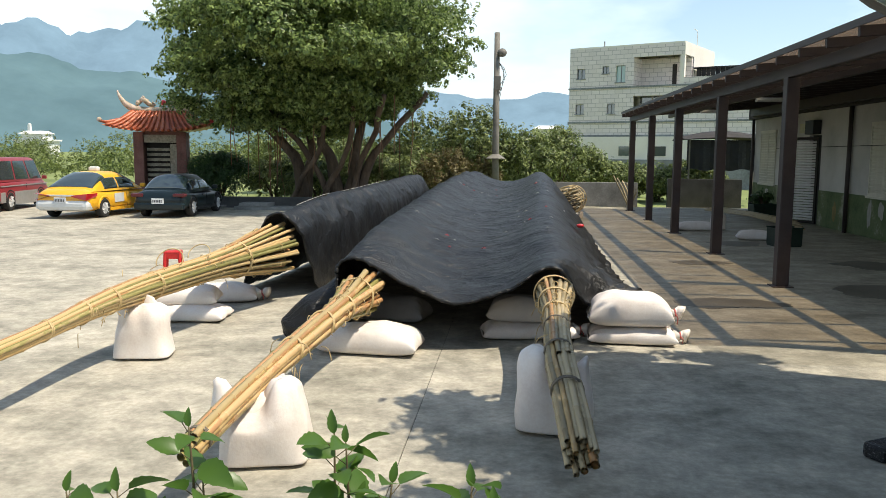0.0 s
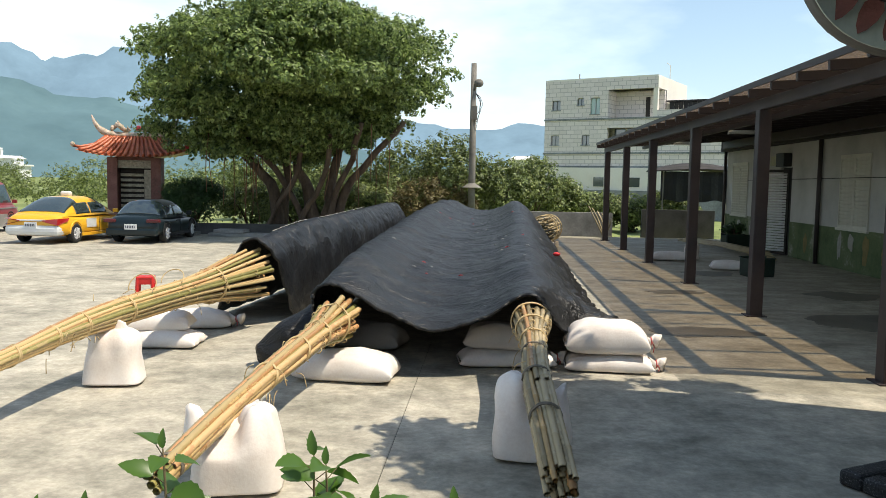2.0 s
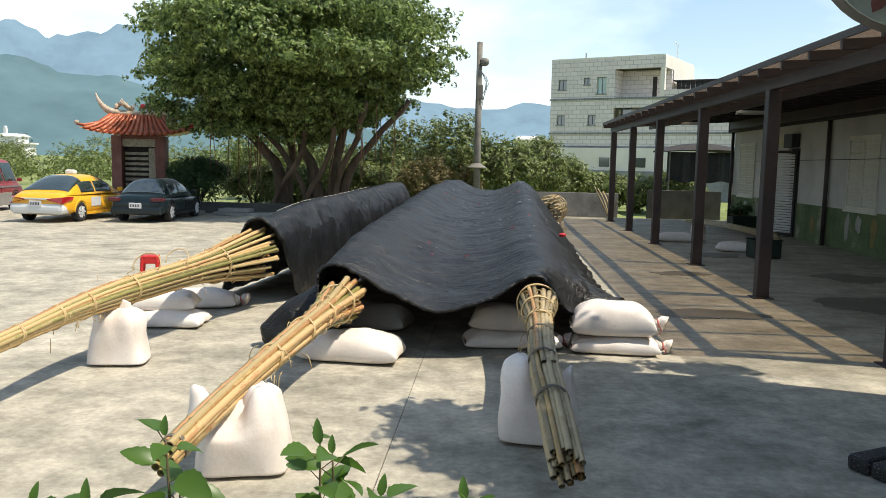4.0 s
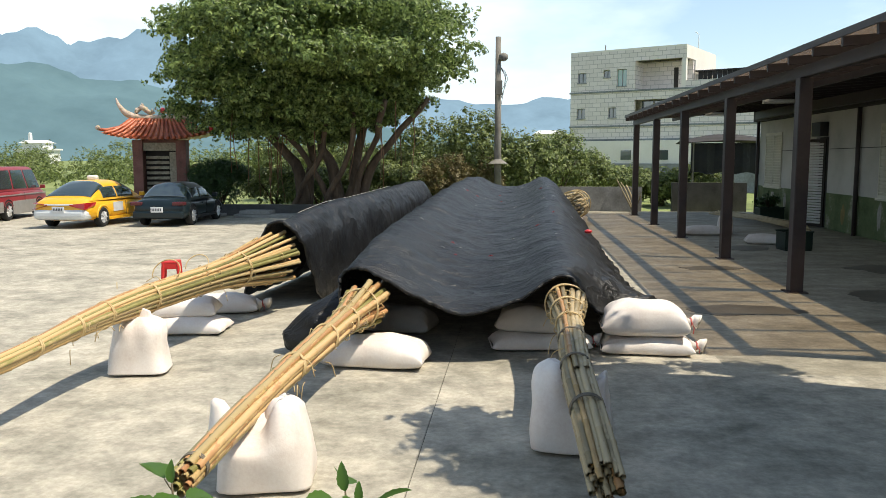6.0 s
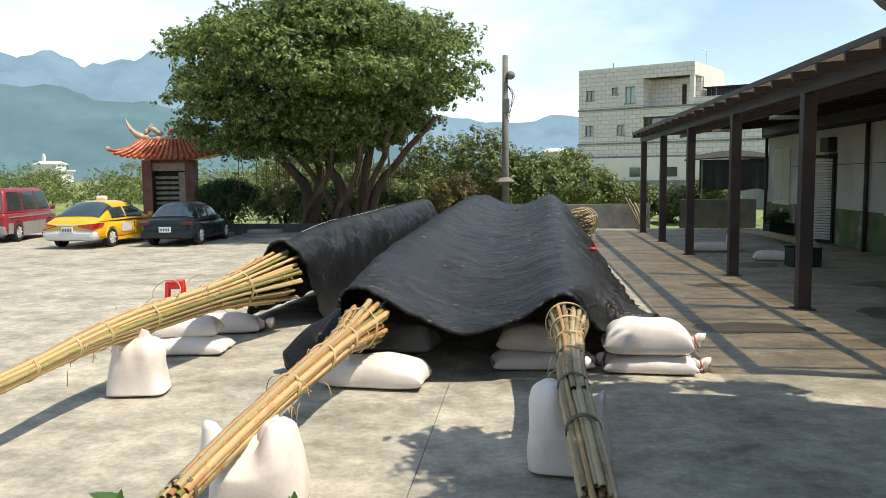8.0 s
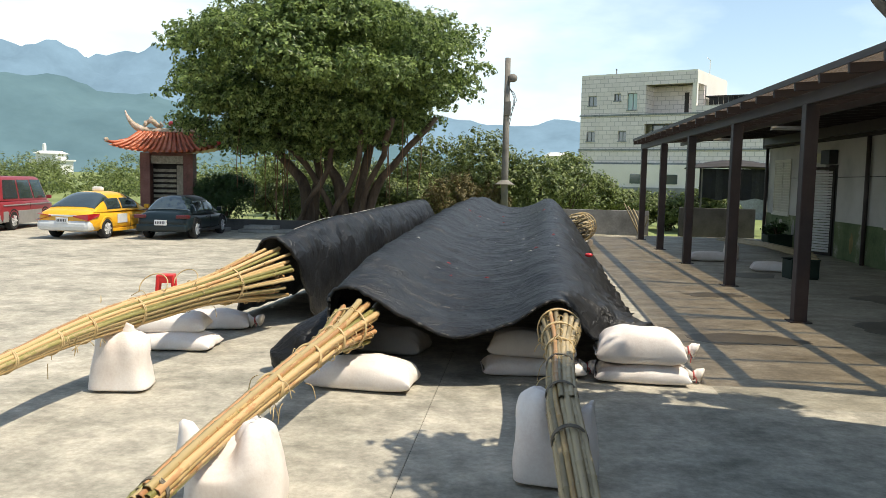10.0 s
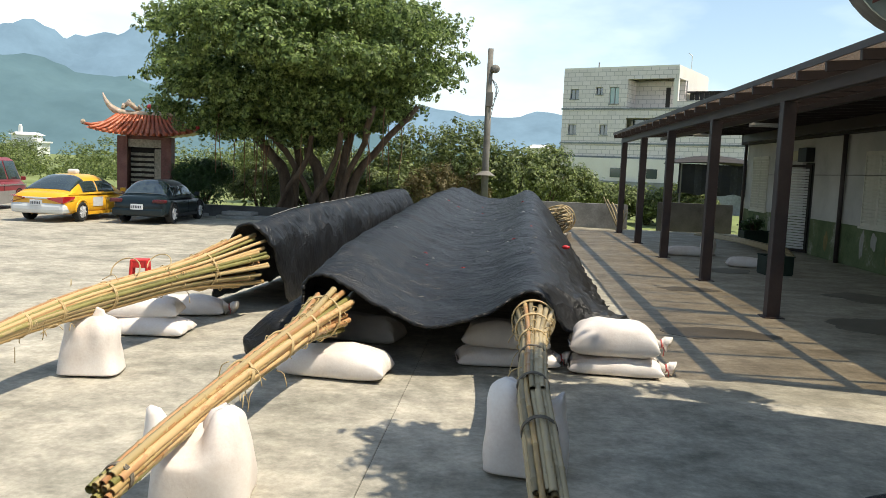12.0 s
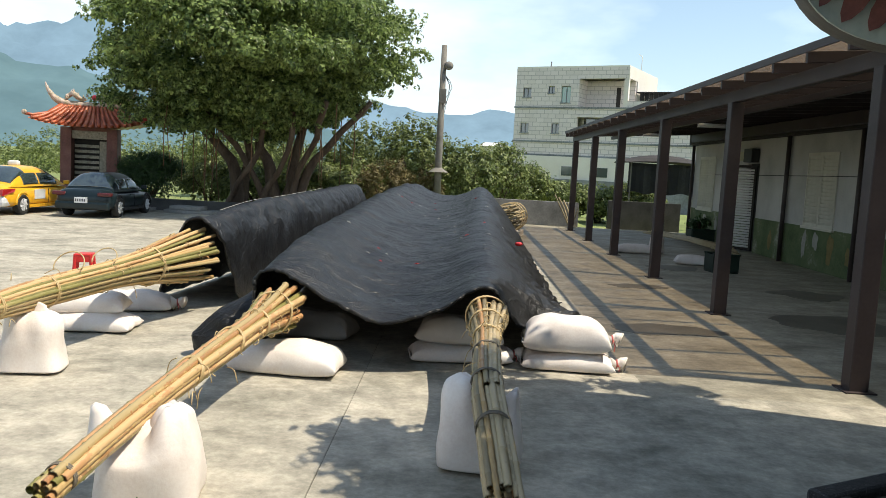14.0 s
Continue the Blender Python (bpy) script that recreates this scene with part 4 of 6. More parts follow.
def gate():
    t = thing("shrine_gate", "small roofed shrine gate with orange tiles and dragon ridge", "gate", pose(-14.95, 33.3, 0, 0, 0, 14))
    for s in (-1, 1):
        part("pillar", boxed(s * 0.86 - 0.20, s * 0.86 + 0.20, -0.45, 0.45, 0, 2.9, 0.015), BRICK_RED, t)
    part("back_wall", boxed(-0.7, 0.7, 0.15, 0.3, 0, 2.9), DARK, t)
    part("lintel_panel", boxed(-0.7, 0.7, -0.34, -0.2, 2.45, 2.78, 0.02), CARVED, t, "pale carved stone lintel")
    part("lintel_beam", boxed(-0.7, 0.7, -0.3, 0.15, 2.78, 2.92), BRICK_RED, t)
    slat = mesh_of("slat", boxed(-0.62, 0.30, -0.05, 0.03, 0, 0.12, 0.01), CARVED)
    for k in range(10):
        piece("slat", slat, t, pose(0, 0.05, 0.18 + k * 0.215))
    part("side_jamb", boxed(0.34, 0.62, -0.12, 0.1, 0, 2.4, 0.02), CARVED, t, "carved stone jamb")
    # curved hip roof
    bm = bmesh.new()
    n = 24
    rows = []
    for j in range(6):
        f = j / 5
        row = []
        for i in range(n + 1):
            u = i / n * 2 - 1
            half = lerp(2.12, 1.15, f)
            lift = 0.24 * abs(u) ** 3 * (1 - f)
            row.append(bm.verts.new((u * half, lerp(-1.05, -0.12, f), 2.92 + lift + 0.78 * f ** 1.35)))
        rows.append(row)
    back = []
    for j in range(6):
        f = j / 5
        back.append([bm.verts.new((v.co.x, -v.co.y, v.co.z)) for v in rows[j]])
    for grid, flip in ((rows, False), (back, True)):
        for j in range(5):
            for i in range(n):
                q = (grid[j][i], grid[j][i + 1], grid[j + 1][i + 1], grid[j + 1][i])
                bm.faces.new(q[::-1] if flip else q)
    for i in range(n):
        bm.faces.new((rows[5][i], rows[5][i + 1], back[5][i + 1], back[5][i]))
        bm.faces.new((rows[0][i + 1], rows[0][i], back[0][i], back[0][i + 1]))
    for i in (0, n):
        for j in range(5):
            bm.faces.new((rows[j][i], rows[j + 1][i], back[j + 1][i], back[j][i]))
    roof = part("roof", bm, TILE_RED, t, "orange tiled hip roof")
    for side in (-1, 1):
        for i in range(17):
            u = (i + 0.5) / 17 * 2 - 1
            pts = []
            for j in range(6):
                f = j / 5
                half = lerp(2.07, 1.12, f)
                pts.append((u * half, side * -lerp(-1.09, -0.12, f), 2.955 + 0.24 * abs(u) ** 3 * (1 - f) + 0.78 * f ** 1.35))
            bm = bmesh.new()
            tube(bm, [along(pts, k / 15) for k in range(16)], [0.066 if k % 3 else 0.078 for k in range(16)], 7)
            part("tile_rib", bm, TILE_RED, roof, smooth=True)
    bm = bmesh.new()
    pts = [(-1.72, 0, 4.62), (-1.62, 0, 4.35), (-1.4, 0, 4.05), (-1.05, 0, 3.86), (-0.5, 0, 3.80), (0.5, 0, 3.80), (1.05, 0, 3.86), (1.4, 0, 4.05), (1.62, 0, 4.35), (1.72, 0, 4.62)]
    tube(bm, [along(pts, k / 30) for k in range(31)], [lerp(0.02, 0.14, min(1, min(k, 30 - k) / 8)) for k in range(31)], 8)
    part("ridge", bm, GILT, t, "curved painted swallowtail ridge", True)
    for s in (-1, 1):
        for side in (-1, 1):
            bm = bmesh.new()
            tube(bm, [(s * 1.12, side * 0.1, 3.74), (s * 1.5, side * 0.45, 3.40), (s * 1.95, side * 0.85, 3.27), (s * 2.2, side * 1.10, 3.30)], [0.09, 0.08, 0.07, 0.05], 7)
            part("hip_ridge", bm, TILE_RED, t, smooth=True)
            bm = bmesh.new()
            bmesh.ops.create_icosphere(bm, subdivisions=2, radius=0.10)
            bmesh.ops.translate(bm, vec=(s * 2.2, side * 1.10, 3.36), verts=bm.verts)
            part("finial", bm, PINKRED if s > 0 else GILT, t, smooth=True)
        bm = bmesh.new()
        path = [(s * (0.95 - 0.12 * k + 0.0), 0.10 * math.sin(k * 1.4), 4.02 + 0.16 * math.sin(k * 0.9) + 0.03 * k) for k in range(7)]
        tube(bm, [along(path, k / 24) for k in range(25)], [0.11 * (1 - 0.6 * abs(k / 24 - 0.45)) for k in range(25)], 8)
        for k in range(9):
            bmesh.ops.create_cone(bm, cap_ends=True, segments=5, radius1=0.05, radius2=0.0, depth=0.16, matrix=Matrix.Translation(Vector(path[min(6, k * 6 // 8)]) + Vector((0.05 * math.sin(k), 0, 0.14))))
        part("dragon_ornament", bm, GILT, t, "small coiled ridge ornament", True)
    bm = bmesh.new()
    bmesh.ops.create_icosphere(bm, subdivisions=2, radius=0.12)
    bmesh.ops.translate(bm, vec=(0.12, 0, 4.12), verts=bm.verts)
    part("pearl", bm, PINKRED, t, "red pearl on the ridge", True)


gate()


# ---- cars ----
TYRE = material("black_rubber", [(0.012, 0.012, 0.012), (0.028, 0.028, 0.028)], 0.85, 4, 60, 0.2)
RIM = material("alloy_rim", [(0.55, 0.55, 0.56), (0.7, 0.7, 0.7)], 0.4, 4, 30, 0.0, metal=0.25)
GLASS = glass_material("dark_car_glass", (0.035, 0.05, 0.052), 0.06)
YELLOW = material("taxi_yellow_paint", [(0.72, 0.36, 0.015), (0.80, 0.43, 0.03)], 0.28, 1, 8, 0.0, spec=0.6)
SILVER = material("silver_bumper_paint", [(0.55, 0.56, 0.56), (0.66, 0.67, 0.67)], 0.35, 1, 8, 0.0, spec=0.6)
NAVY = material("dark_teal_paint", [(0.005, 0.011, 0.014), (0.009, 0.018, 0.022)], 0.3, 1, 8, 0.0, spec=0.4)
MAROON = material("van_maroon_paint", [(0.20, 0.016, 0.022), (0.27, 0.030, 0.036)], 0.35, 1, 8, 0.0, spec=0.6)
VANGREY = material("van_grey_paint", [(0.20, 0.19, 0.18), (0.28, 0.27, 0.26)], 0.45, 1, 8, 0.0)
LAMP_DULL = material("dull_tail_lamp", [(0.06, 0.006, 0.008), (0.11, 0.012, 0.014)], 0.3, 3, 20, 0.0, spec=0.5)
LAMP_RED = material("tail_lamp_red", [(0.25, 0.008, 0.010), (0.40, 0.02, 0.02)], 0.2, 3, 20, 0.0, spec=0.7)
PLATE = material("plate_white", [(0.6, 0.6, 0.6), (0.72, 0.72, 0.72)], 0.5, 3, 20, 0.0)
PLATE_BAR = material("plate_bar_dark", [(0.05, 0.05, 0.06), (0.08, 0.08, 0.09)], 0.5, 3, 20, 0.0)


def loft(stations, k=10):
    """A body from cross-sections: y, half-width below, half-width above, bottom, top."""
    bm = bmesh.new()
    rows = []
    for y, w0, w1, z0, z1 in stations:
        row = []
        prof = [(w0 * 0.90, z0), (w0, z0 + 0.08), (w0 * 1.005, lerp(z0, z1, 0.45)), (lerp(w0, w1, 0.6), lerp(z0, z1, 0.80)), (w1 * 0.97, z1 - 0.03), (w1 * 0.86, z1)]
        for x, z in prof + [(-x, z) for x, z in prof[::-1]]:
            row.append(bm.verts.new((x, y, z)))
        rows.append(row)
    m = len(rows[0])
    for a, b in zip(rows, rows[1:]):
        for i in range(m):
            bm.faces.new((a[i], b[i], b[(i + 1) % m], a[(i + 1) % m]))
    bm.faces.new(rows[0])
    bm.faces.new(rows[-1][::-1])
    return bm


def quad_panel(p, thick=0.012):
    """A thin curved-in panel with the four corners p, thickened along its normal."""
    bm = bmesh.new()
    p = [Vector(c) for c in p]
    n = (p[1] - p[0]).cross(p[3] - p[0]).normalized()
    a = [bm.verts.new(c + n * thick) for c in p]
    b = [bm.verts.new(c - n * thick) for c in p]
    bm.faces.new(a)
    bm.faces.new(b[::-1])
    for i in range(4):
        bm.faces.new((a[i], b[i], b[(i + 1) % 4], a[(i + 1) % 4]))
    return bm


def soften(ob, width):
    mod = ob.modifiers.new("rounding", "BEVEL")
    mod.width, mod.segments, mod.limit_method, mod.angle_limit = width, 3, "ANGLE", radians(22)
    return ob


def wheel_meshes(r, w):
    bm = bmesh.new()
    prof = [(r * 0.62, -w / 2), (r * 0.93, -w / 2), (r, -w * 0.36), (r, w * 0.36), (r * 0.93, w / 2), (r * 0.62, w / 2)]
    rows = [[bm.verts.new((x, math.cos(a) * q, math.sin(a) * q)) for q, x in prof] for a in (k * math.tau / 28 for k in range(28))]
    for k in range(28):
        for i in range(6):
            bm.faces.new((rows[k][i], rows[(k + 1) % 28][i], rows[(k + 1) % 28][(i + 1) % 6], rows[k][(i + 1) % 6]))
    tyre = mesh_of("tyre", bm, TYRE, True)
    bm = bmesh.new()
    bmesh.ops.create_cone(bm, cap_ends=True, segments=24, radius1=r * 0.6, radius2=r * 0.6, depth=w * 0.5, matrix=pose(0, 0, 0, 0, 90, 0))
    for k in range(7):
        a = k * math.tau / 7
        made = bmesh.ops.create_cube(bm, size=1, matrix=pose(0, 0, 0, k * 360 / 7) @ Matrix.Translation((0, r * 0.33, 0)) @ Matrix.Diagonal((w * 0.86, r * 0.52, r * 0.11, 1)))
    bmesh.ops.create_cone(bm, cap_ends=True, segments=12, radius1=r * 0.14, radius2=r * 0.12, depth=w * 0.9, matrix=pose(0, 0, 0, 0, 90, 0))
    return tyre, mesh_of("rim", bm, RIM)


def patch(fn, u0, u1, v0, v1, nu, nv, flip=False):
    bm = bmesh.new()
    g = [[bm.verts.new(fn(lerp(u0, u1, i / nu), lerp(v0, v1, j / nv))) for j in range(nv + 1)] for i in range(nu + 1)]
    for i in range(nu):
        for j in range(nv):
            q = (g[i][j], g[i + 1][j], g[i + 1][j + 1], g[i][j + 1])
            bm.faces.new(q[::-1] if flip else q)
    return bm


def sedan_shell(t, paint, L, hw, H, belt, taxi):
    """Rounded lower body and arched cabin with its panes; gives where the windscreen meets the bonnet."""
    b, f = -L / 2, L / 2
    ss = [0, .03, .10, .30, .66, .84, .95, 1]
    tops = [belt * .84, belt + .01, belt + .06, belt + .01, belt - .02, belt - .08, belt * .80, belt * .62]
    lows = [.40, .27, .22, .20, .20, .21, .25, .34]
    wides = [.84, .95, .99, 1, 1, .985, .92, .78]

    def power(c, n):
        return math.copysign(abs(c) ** (2 / n), c)

    def body_at(s, th):
        zt, zb, w = curve(ss, tops, s), curve(ss, lows, s), curve(ss, wides, s) * hw
        z = power(math.sin(th), 5)
        x = power(math.cos(th), 5) * w * (1 - 0.11 * max(0, z) ** 2 - 0.05 * max(0, -z) ** 2)
        return (x, lerp(b, f, s), (zt + zb) / 2 + z * (zt - zb) / 2)

    bm = bmesh.new()
    ring = [k * math.tau / 40 for k in range(40)]
    rows = [[bm.verts.new(body_at(k / 48, a)) for a in ring] for k in range(49)]
    for p, q in zip(rows, rows[1:]):
        for k in range(40):
            bm.faces.new((p[k], q[k], q[(k + 1) % 40], p[(k + 1) % 40]))
    bm.faces.new(rows[0])
    bm.faces.new(rows[-1][::-1])
    bmesh.ops.recalc_face_normals(bm, faces=bm.faces)
    part("body", bm, paint, t, smooth=True)
    y0, y1, y2, y3 = (b + L * .07, b + L * .34, b + L * .52, b + L * .78) if taxi else (b + L * .12, b + L * .29, b + L * .53, b + L * .72)
    tall = H - belt + .03

    def cabin_at(y, th, out=1.0):
        k = 1.0
        if y < y1:
            k = 1 - (1 - (y - y0) / (y1 - y0)) ** 1.8
        elif y > y2:
            k = 1 - (1 - (y3 - y) / (y3 - y2)) ** 1.8
        h = tall * max(0.0, k) * (1 - 0.05 * ((y - (y1 + y2) / 2) / L * 4) ** 2)
        z = h * power(math.sin(th), 3.4)
        x = hw * .92 * power(math.cos(th), 3.4) * (1 - 0.20 * z / tall)
        mid = (y1 + y2) / 2
        return (x * out, mid + (y - mid) * (1 + (out - 1) * 0.7), belt - .03 + z * out)

    bm = patch(cabin_at, y0, y3, 0, math.pi, 44, 32)
    bmesh.ops.recalc_face_normals(bm, faces=bm.faces)
    part("cabin", bm, paint, t, smooth=True)

    def pane(name, ya, yb, a0, a1):
        bm = patch(lambda y, a: cabin_at(y, a, 1.013), ya, yb, radians(a0), radians(a1), 12, 12)
        bmesh.ops.recalc_face_normals(bm, faces=bm.faces)
        ob = part(name, bm, GLASS, t, smooth=True)
        mod = ob.modifiers.new("thickness", "SOLIDIFY")
        mod.thickness, mod.offset = 0.006, 0
    pane("rear_window", lerp(y0, y1, .16), lerp(y0, y1, .86), 30, 150)
    pane("windscreen", lerp(y3, y2, .14), lerp(y3, y2, .86), 30, 150)
    m0 = lerp(y0, y3, .50)
    for ya, yb in ((lerp(y0, y1, .62), m0 - .04), (m0 + .04, lerp(y3, y2, .52))):
        pane("side_window", ya, yb, 1.6, 30)
        pane("side_window", ya, yb, 150, 178.4)
    return y3


def car(m, label, category, L, W, H, paint, lower, seed=0, taxi=False, van=False, rear_lamps="wide"):
    t = thing("van" if van else ("taxi" if taxi else "car"), label, category, m)
    hw, b, f = W / 2, -L / 2, L / 2
    belt = H * (0.60 if not van else 0.55)
    wb = L * 0.295
    if van:
        st = [(b, hw * .95, hw * .92, 0.36, belt - .02), (b + .12, hw, hw * .97, 0.28, belt), (0, hw, hw * .98, 0.25, belt), (f - .5, hw, hw * .97, 0.25, belt), (f - .12, hw * .97, hw * .92, 0.28, belt - .14), (f, hw * .88, hw * .82, 0.34, belt - .25)]
    if van:
        soften(part("body", loft(st), paint, t, smooth=True), 0.05)
        y0, y1, y2, y3 = b + .06, b + .20, f - 1.05, f - .45
        zr = H
        bw, rw = hw * .93, hw * (.72 if not van else .84)
        low = [(-bw, y0, belt), (bw, y0, belt), (bw, y3, belt - .03), (-bw, y3, belt - .03)]
        dip = 0.11 if taxi else 0.04
        top = [(-rw, y1, zr - dip), (rw, y1, zr - dip), (rw, y2, zr - dip + .01), (-rw, y2, zr - dip + .01)]
        bm = bmesh.new()
        lo = [bm.verts.new(c) for c in low]
        hi = [bm.verts.new(c) for c in top]
        crown = [bm.verts.new((c[0] * .86, lerp(c[1], (y1 + y2) / 2, .45 if taxi else .10), zr)) for c in top]
        for i in range(4):
            j = (i + 1) % 4
            bm.faces.new((lo[i], lo[j], hi[j], hi[i]))
            bm.faces.new((hi[i], hi[j], crown[j], crown[i]))
        bm.faces.new(crown)
        soften(part("cabin", bm, paint, t, smooth=True), 0.12)

        def pane(a, bq, cq, d, inset=(0.06, 0.10), push=0.012, name="window"):
            q = [Vector(c) for c in (a, bq, cq, d)]
            u, v = inset

            def at(s, w):
                return (q[0] * (1 - s) + q[1] * s) * (1 - w) + (q[3] * (1 - s) + q[2] * s) * w
            part(name, quad_panel([at(u, v), at(1 - u, v), at(1 - u, 1 - v), at(u, 1 - v)], push), GLASS, t)
        pane(low[0], low[1], top[1], top[0], (0.07, 0.10), name="rear_window")
        pane(low[2], low[3], top[3], top[2], (0.06, 0.08), name="windscreen")
        cuts = [0.03, 0.36, 0.68, 0.97] if van else [0.14, 0.50, 0.90]
        for sgn in (1, -1):
            A, B = (Vector(low[1]), Vector(low[2])) if sgn > 0 else (Vector(low[0]), Vector(low[3]))
            C, D = (Vector(top[1]), Vector(top[2])) if sgn > 0 else (Vector(top[0]), Vector(top[3]))
            for c0, c1 in zip(cuts, cuts[1:]):
                p = [A.lerp(B, c0), A.lerp(B, c1), C.lerp(D, c1 if c1 < .9 or van else .98), C.lerp(D, c0 if c0 > .2 or van else .04)]
                if sgn < 0:
                    p = [p[1], p[0], p[3], p[2]]
                pane(*p, inset=(0.05, 0.10), name="side_window")
    else:
        y3 = sedan_shell(t, paint, L, hw, H, belt, taxi)
    # lower panels
    part("rear_bumper", boxed(-hw * .95, hw * .95, b - .05, b + (.50 if taxi else .22), 0.26, 0.26 + (belt - .26) * (.58 if taxi else .42), 0.13 if taxi else 0.06), lower, t)
    part("front_bumper", boxed(-hw * .86, hw * .86, f - .2, f + .03, 0.26, 0.52, 0.05), lower, t)
    for sgn in (1, -1):
        part("sill", boxed(sgn * hw - .03, sgn * hw + .012, -wb + .32, wb - .32, 0.20, 0.20 + (0.46 if van else 0.10), 0.01), lower if van else (TYRE if not taxi else paint), t)
        lz = belt - .04 if not van else belt - .12
        lw, lh = (0.40, 0.11) if rear_lamps == "wide" else (0.12, 0.30)
        if taxi:
            # lamp tapers to a point on the lid and wraps round the wing
            bm = bmesh.new()
            xo, xi, xc = sgn * hw * 1.03, sgn * hw * .40, sgn * hw * .93
            ring = [(xi, b - .05, lz - .12), (xc, b - .04, lz - .24), (xo, b + .42, lz - .12), (xo, b + .48, lz - .03), (xc, b - .02, lz - .04), (xi, b - .05, lz - .09)]
            face = bm.faces.new([bm.verts.new(c) for c in (ring if sgn > 0 else ring[::-1])])
            out = bmesh.ops.extrude_face_region(bm, geom=[face])
            bmesh.ops.translate(bm, vec=(-sgn * .05, .08, 0), verts=[v for v in out["geom"] if isinstance(v, bmesh.types.BMVert)])
            bmesh.ops.recalc_face_normals(bm, faces=bm.faces)
            part("tail_lamp", bm, LAMP_RED, t, "red wrap-round tail lamp")
        else:
            part("tail_lamp", boxed(sgn * (hw * .80) - lw / 2, sgn * (hw * .80) + lw / 2 - .02, b - .022, b + .25, lz - lh, lz, 0.03), LAMP_RED if van else LAMP_DULL, t, "red tail lamp")
        part("mirror", boxed(sgn * (hw + .02), sgn * (hw + .19), y3 - .38, y3 - .28, belt + .02, belt + .15, 0.02), paint, t)
        part("door_handle", boxed(sgn * hw * .985 - .012, sgn * hw * .985 + .018, -0.35, -0.20, belt - .15, belt - .12, 0.006), lower, t)
        part("door_seam", boxed(sgn * hw * 1.0 - .01, sgn * hw * 1.0 + .004, 0.045, 0.055, 0.32, belt - .10), TYRE, t)
    if van:
        for sgn in (1, -1):
            for ya, yb in ((b + .12, -wb - .40), (wb + .40, f - .2)):
                part("side_band", boxed(sgn * hw - .03, sgn * hw + .012, ya, yb, 0.30, 0.66, 0.01), lower, t)
            part("side_stripe", boxed(sgn * hw - .01, sgn * hw + .014, b + .15, f - .25, belt - .17, belt - .13, 0.004), lower, t)
    plate = part("number_plate", boxed(-.19, .19, b - .062, b - .03, belt - .36, belt - .19, 0.004), PLATE, t, "white plate with plain bars")
    for k in range(6):
        part("plate_bar", boxed(-.155 + k * .052, -.125 + k * .052, b - .066, b - .06, belt - .315, belt - .235), PLATE_BAR, plate)
    r = 0.31 if not van else 0.33
    tyre, rim = wheel_meshes(r, 0.20)
    for sx in (1, -1):
        for y in (-wb, wb):
            w = new("wheel")
            w.parent = t
            w.matrix_basis = pose(sx * (hw - .09), y, r)
            w.empty_display_size = 0.1
            piece("tyre", tyre, w)
            piece("rim", rim, w, pose(sx * .04, 0, 0))
            bm = bmesh.new()
            tube(bm, [(sx * (hw - .02), y + math.cos(a) * (r + .05), r + math.sin(a) * (r + .05)) for a in (k * math.pi / 14 for k in range(15))], 0.035, 6)
            part("wheel_arch", bm, TYRE if not taxi else paint, t, smooth=True)
    if taxi:
        bm = boxed(-.17, .17, -.10, .10, 0, .17, 0.06)
        s = part("roof_sign", bm, WHITEISH, t, "white taxi roof sign")
        s.matrix_basis = Matrix.Translation((0, L * -0.07, H - .02))
        for sgn in (1,):
            part("door_decal", boxed(sgn * hw * .99, sgn * hw * 1.0 + .008, -.75, -.15, 0.45, belt - .12, 0.002), SILVER, t, "silver door lettering block")
        part("trunk_trim", boxed(-.45, .45, b - .035, b + .02, belt - .16, belt - .11, 0.01), SILVER, t)
    return t


car(pose(-13.85, 26.05, 0, 0, 0, -1), "yellow and silver taxi parked on the concrete yard", "taxi", 4.6, 1.80, 1.44, YELLOW, SILVER, taxi=True)
car(pose(-11.33, 26.75, 0, 0, 0, 3), "dark teal old sedan parked beside the taxi", "car", 4.2, 1.66, 1.36, NAVY, NAVY)
car(pose(-18.55, 27.9, 0, 0, 0, 10), "maroon and grey minivan parked at the yard edge", "van", 4.3, 1.66, 1.84, MAROON, VANGREY, van=True, rear_lamps="tall")


# ---- apartment house across the field ----
def facade_material(name, a, b, mortar):
    m = bpy.data.materials.new(name)
    m.use_nodes = True
    n, l = m.node_tree.nodes, m.node_tree.links
    tc = n.new("ShaderNodeTexCoord")
    sep = n.new("ShaderNodeSeparateXYZ")
    add = n.new("ShaderNodeMath")
    com = n.new("ShaderNodeCombineXYZ")
    l.new(tc.outputs["Object"], sep.inputs[0])
    l.new(sep.outputs["X"], add.inputs[0])
    l.new(sep.outputs["Y"], add.inputs[1])
    l.new(add.outputs[0], com.inputs["X"])
    l.new(sep.outputs["Z"], com.inputs["Y"])
    br = n.new("ShaderNodeTexBrick")
    br.inputs["Scale"].default_value = 1.0
    br.inputs["Brick Width"].default_value = 0.58
    br.inputs["Row Height"].default_value = 0.30
    br.inputs["Mortar Size"].default_value = 0.02
    for key, c in (("Color1", a), ("Color2", b), ("Mortar", mortar)):
        br.inputs[key].default_value = (*c, 1)
    l.new(com.outputs[0], br.inputs["Vector"])
    l.new(br.outputs["Color"], n["Principled BSDF"].inputs["Base Color"])
    n["Principled BSDF"].inputs["Roughness"].default_value = 0.7
    return m


